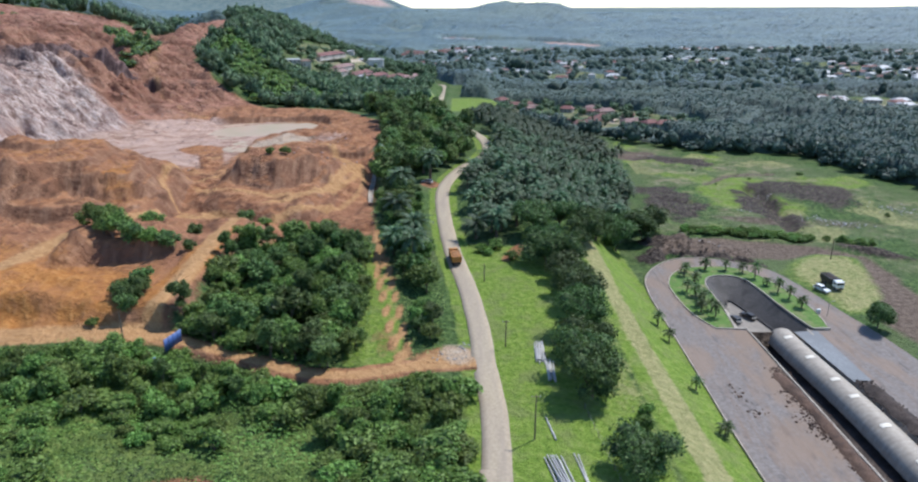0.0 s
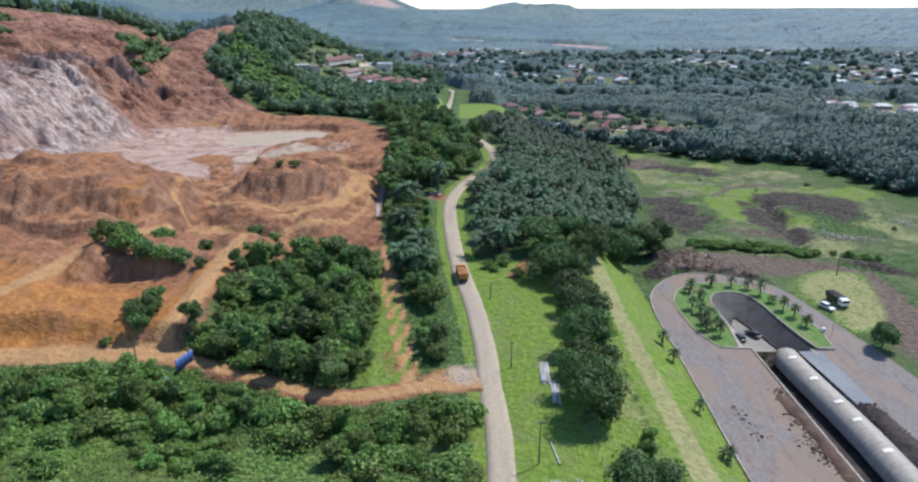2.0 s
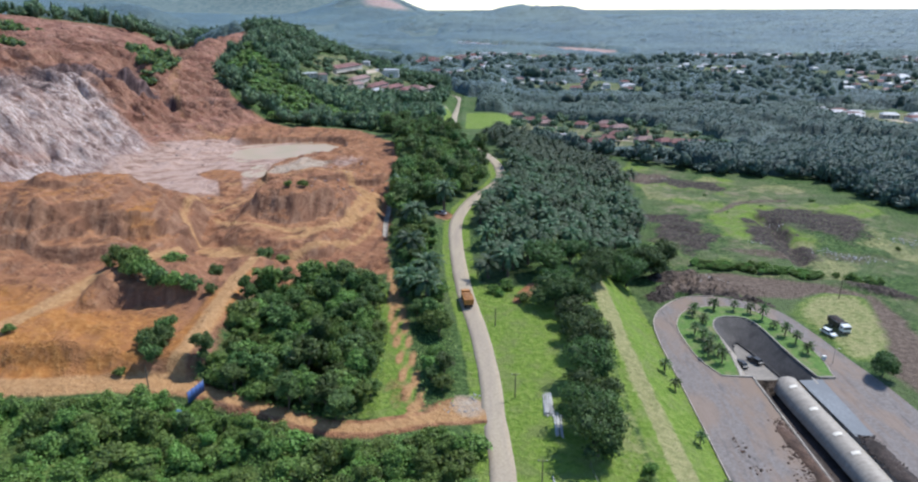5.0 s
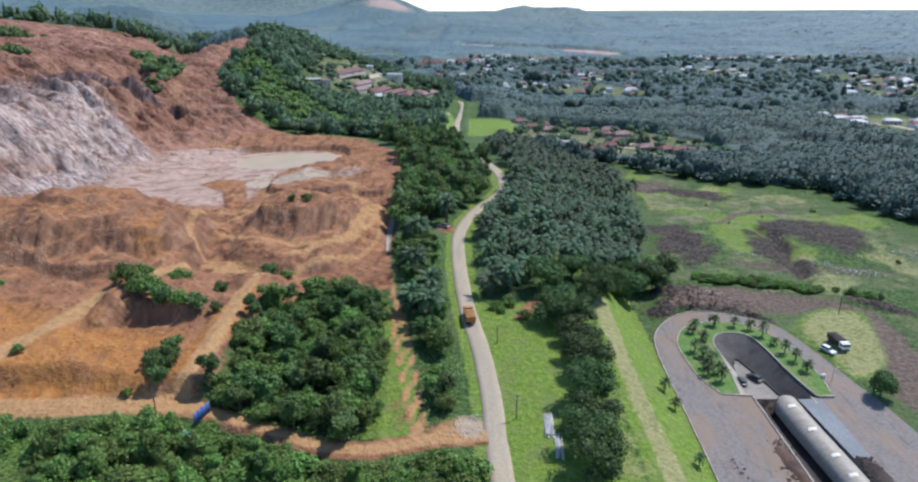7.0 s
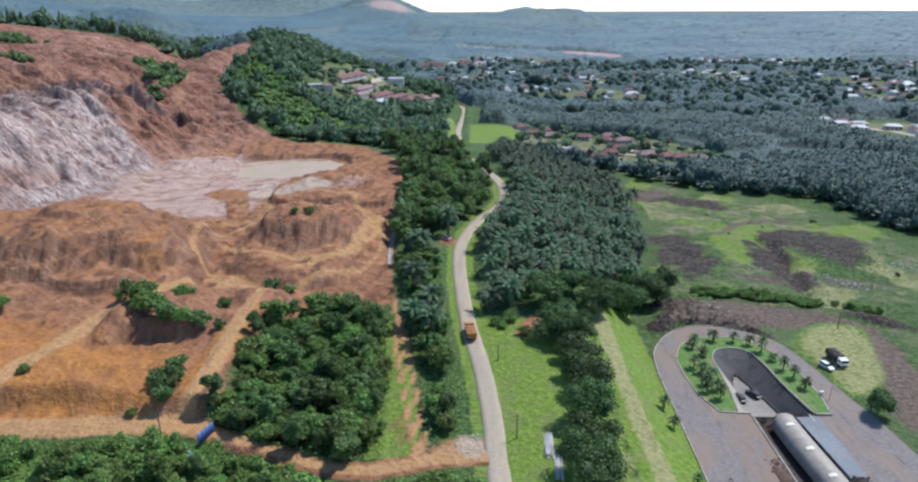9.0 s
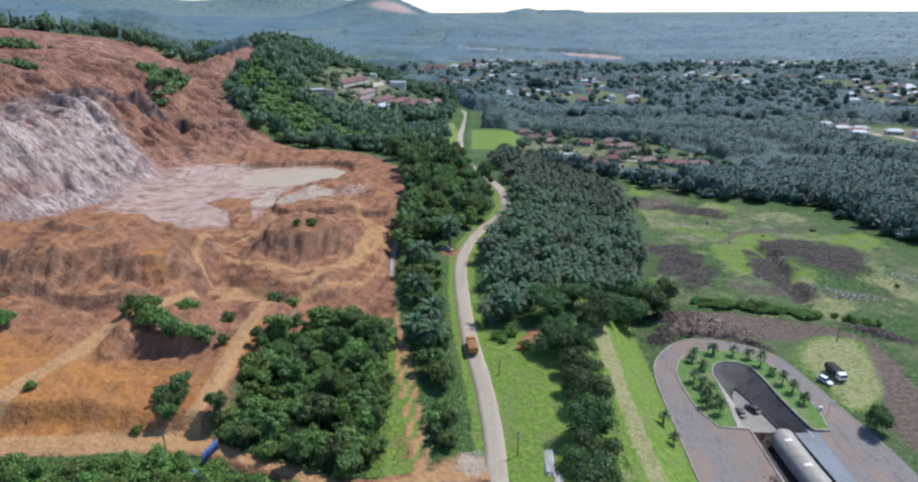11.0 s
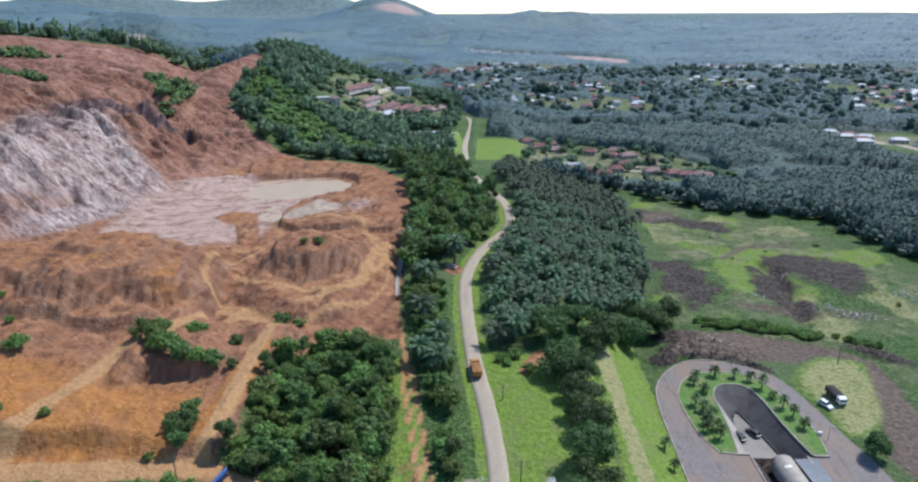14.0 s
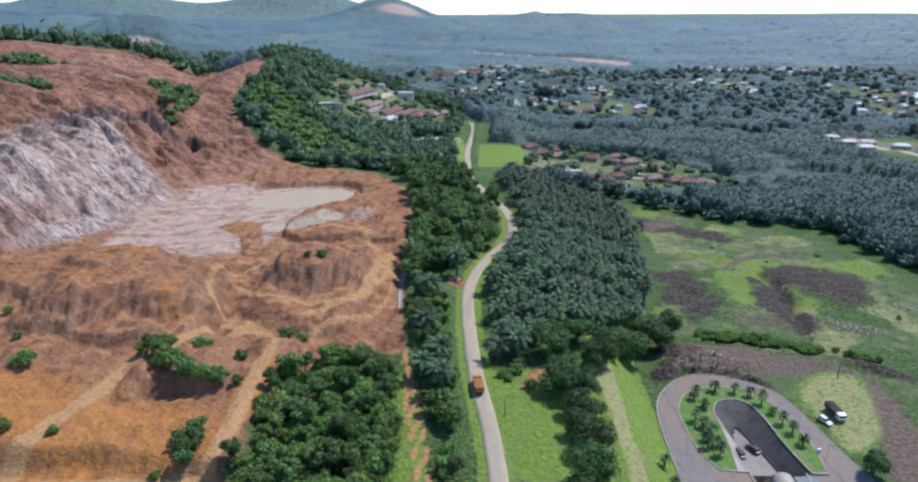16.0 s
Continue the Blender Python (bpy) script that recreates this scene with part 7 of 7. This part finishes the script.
def house_parts(w, d, h, rise, over=0.6):
    """Wall, roof, window and door meshes, shared by houses of one size."""
    key = (w, d, h, rise)
    if key in SHAPES:
        return SHAPES[key]
    bm = bmesh.new()
    box(bm, (w, d, h + 1.5), (0, 0, h / 2 - 0.75))
    wall = bpy.data.meshes.new("wall")
    bm.to_mesh(wall)
    bm.free()
    bm = bmesh.new()
    a, c, e = w / 2 + over, d / 2 + over, min(d, w) / 2 * 0.75
    ridge = [(-a + e, 0, h + rise), (a - e, 0, h + rise)]
    pts = [bm.verts.new(q) for q in ((-a, -c, h - 0.1), (a, -c, h - 0.1), (a, c, h - 0.1), (-a, c, h - 0.1), *ridge, (-a, -c, h - 0.28), (a, -c, h - 0.28), (a, c, h - 0.28), (-a, c, h - 0.28))]
    for q in ((0, 1, 5, 4), (1, 2, 5), (2, 3, 4, 5), (3, 0, 4), (0, 6, 7, 1), (1, 7, 8, 2), (2, 8, 9, 3), (3, 9, 6, 0), (6, 9, 8, 7)):
        bm.faces.new([pts[i] for i in q])
    roof = bpy.data.meshes.new("roof")
    bm.to_mesh(roof)
    bm.free()
    bm = bmesh.new()
    box(bm, (1.3, 0.1, 1.2))
    win = bpy.data.meshes.new("window")
    bm.to_mesh(win)
    bm.free()
    bm = bmesh.new()
    box(bm, (1.0, 0.1, 2.05))
    dr = bpy.data.meshes.new("door")
    bm.to_mesh(dr)
    bm.free()
    SHAPES[key] = (wall, roof, win, dr)
    return SHAPES[key]


def build_house(x, y, turn, w, d, h, rise, roof_mat, label, group, wall_mat=None, z=None, windows=True):
    wall, roof, win, dr = house_parts(w, d, h, rise)
    t = thing("house", label, "house", group, (x, y, ground_at(x, y) + 0.2 if z is None else z), turn)

    def put(name, me, m, at):
        o = new(name, me)
        o.parent, o.location = t, at
        if not me.materials:
            me.materials.append(None)
        o.material_slots[0].link = "OBJECT"
        o.material_slots[0].material = m
    put("wall", wall, wall_mat or WALL_MAT, (0, 0, 0))
    put("roof", roof, roof_mat, (0, 0, 0))
    if windows:
        n = max(2, int(w / 3.2))
        for k in range(n):
            xx = -w / 2 + (k + 0.5) * w / n
            if k == n // 2:
                put("door", dr, HOLE, (xx, -d / 2 - 0.02, 1.03))
            else:
                put("window", win, HOLE, (xx, -d / 2 - 0.02, h * 0.55))
    return t


VG, CG, TG = "village houses", "compound buildings", "town houses"
r = np.random.RandomState(77)
village = [(36, 588), (47, 575), (62, 572), (88, 560), (102, 548), (116, 545), (76, 484), (86, 476), (68, 490), (97, 492), (108, 508), (122, 484), (134, 478), (143, 474), (153, 470), (128, 520), (58, 600), (112, 570)]
for k, (x, y) in enumerate(village):
    build_house(x, y, r.uniform(-35, 35), 10 + 2 * (k % 3), 7.5, 3.0, 2.1, (ROOF_RED, ROOF_DARK)[k % 3 == 2], "small house with a red-brown hipped roof", VG)
build_house(62, 506, 8, 22, 5, 2.6, 0.5, ROOF_PALE, "long low shed with a pale roof", VG)
for x, y, turn, w, d, m in ((-140, 742, 74, 62, 17, ROOF_RED), (-122, 734, 74, 40, 9, ROOF_DARK), (-104, 730, 74, 44, 11, ROOF_RED), (-90, 738, 72, 50, 12, ROOF_RED), (-70, 745, 70, 40, 14, ROOF_RED), (-54, 758, 66, 32, 10, ROOF_DARK), (-118, 690, 70, 18, 8, ROOF_DARK), (-98, 684, 72, 20, 8, ROOF_PALE)):
    build_house(x, y, turn, w, d, 3.4, 2.4, m, "long building with a weathered red-brown roof", CG)
build_house(-107, 852, 4, 30, 13, 8.0, 1.2, ROOF_PALE, "two-storey white building with a pale metal roof", CG, PALE_BITS)
build_house(-134, 845, 4, 16, 8, 3.5, 0.8, ROOF_PALE, "low white annexe with a pale roof", CG, PALE_BITS)
build_house(-45, 562, 6, 18, 8, 3.8, 0.9, ROOF_PALE, "low white building with a pale flat roof", CG, PALE_BITS)
build_house(-60, 556, 6, 9, 7, 3.2, 0.9, ROOF_DARK, "small hut with a grey roof", CG)
build_house(-143, 655, 20, 8, 8, 6.5, 1.2, ROOF_DARK, "dark gabled hut on posts", CG)
build_house(-152, 640, 20, 14, 6, 2.8, 0.8, ROOF_PALE, "low shed with a grey metal roof", CG)
for k, (x, y) in enumerate([(352, 705), (362, 690), (352, 672), (368, 668), (356, 650), (348, 632), (384, 640), (392, 615), (384, 590), (372, 560), (396, 570), (362, 545), (410, 640), (420, 600)]):
    build_house(x, y, r.uniform(-15, 15), 14, 9, 3.6, 1.8, (ROOF_PALE, ROOF_RED, ROOF_PALE)[k % 3], "town house with a pale or red roof", TG, PALE_BITS if k % 2 else None)
# the far town: loose clusters of roofs among the trees
cand = np.stack([r.uniform(-60, 1150, 9000), r.uniform(800, 1550, 9000)], 1)
ok = (open_ground(cand[:, 0], cand[:, 1]) > 0.8) & (along(cand[:, 0], cand[:, 1], ROAD) > 25) & (cand[:, 0] < cand[:, 1] * 0.8)
far_town = []
for x, y in cand[ok]:
    if len(far_town) < 290 and all((x - a) ** 2 + (y - b) ** 2 > 17 ** 2 for a, b in far_town):
        far_town.append((x, y))
town_trees = [(x + r.uniform(-9, 9), y - r.uniform(5, 11)) for x, y in far_town for _ in range(1)]
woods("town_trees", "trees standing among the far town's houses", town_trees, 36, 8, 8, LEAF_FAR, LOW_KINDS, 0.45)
for k, (x, y) in enumerate(far_town):
    w = (9, 12, 15)[k % 3]
    build_house(x, y, r.uniform(-30, 30), w, 8 + (k % 2), 3.4 + 1.6 * (k % 2), 2.0, (ROOF_PALE, ROOF_RED, ROOF_DARK, ROOF_PALE)[k % 4], "distant town house among dark trees", TG, PALE_BITS if k % 2 else None, windows=False)
# rows of low pale sheds beside the bare strip, and a red-roofed hamlet beyond the compound
for k in range(16):
    build_house(-42 + 10.5 * k + r.uniform(-3, 3), 1985 - 6.5 * k + r.uniform(-45, 20), r.uniform(-12, 12), (14, 24, 19)[k % 3], 10, 5.0, 1.4, (ROOF_PALE, ROOF_PALE, ROOF_DARK)[k % 3], "low pale terrace beside the bare strip", TG, PALE_BITS, windows=False)
for k in range(16):
    build_house(-105 + 25 * (k % 4) + r.uniform(-8, 8), 1350 + 34 * (k // 4) + r.uniform(-10, 10), r.uniform(-25, 25), (14, 18, 12)[k % 3], 9, 4.0, 2.4, (ROOF_RED, ROOF_RED, ROOF_PALE, ROOF_RED)[k % 4], "red-roofed house of a distant hamlet", TG, windows=False)
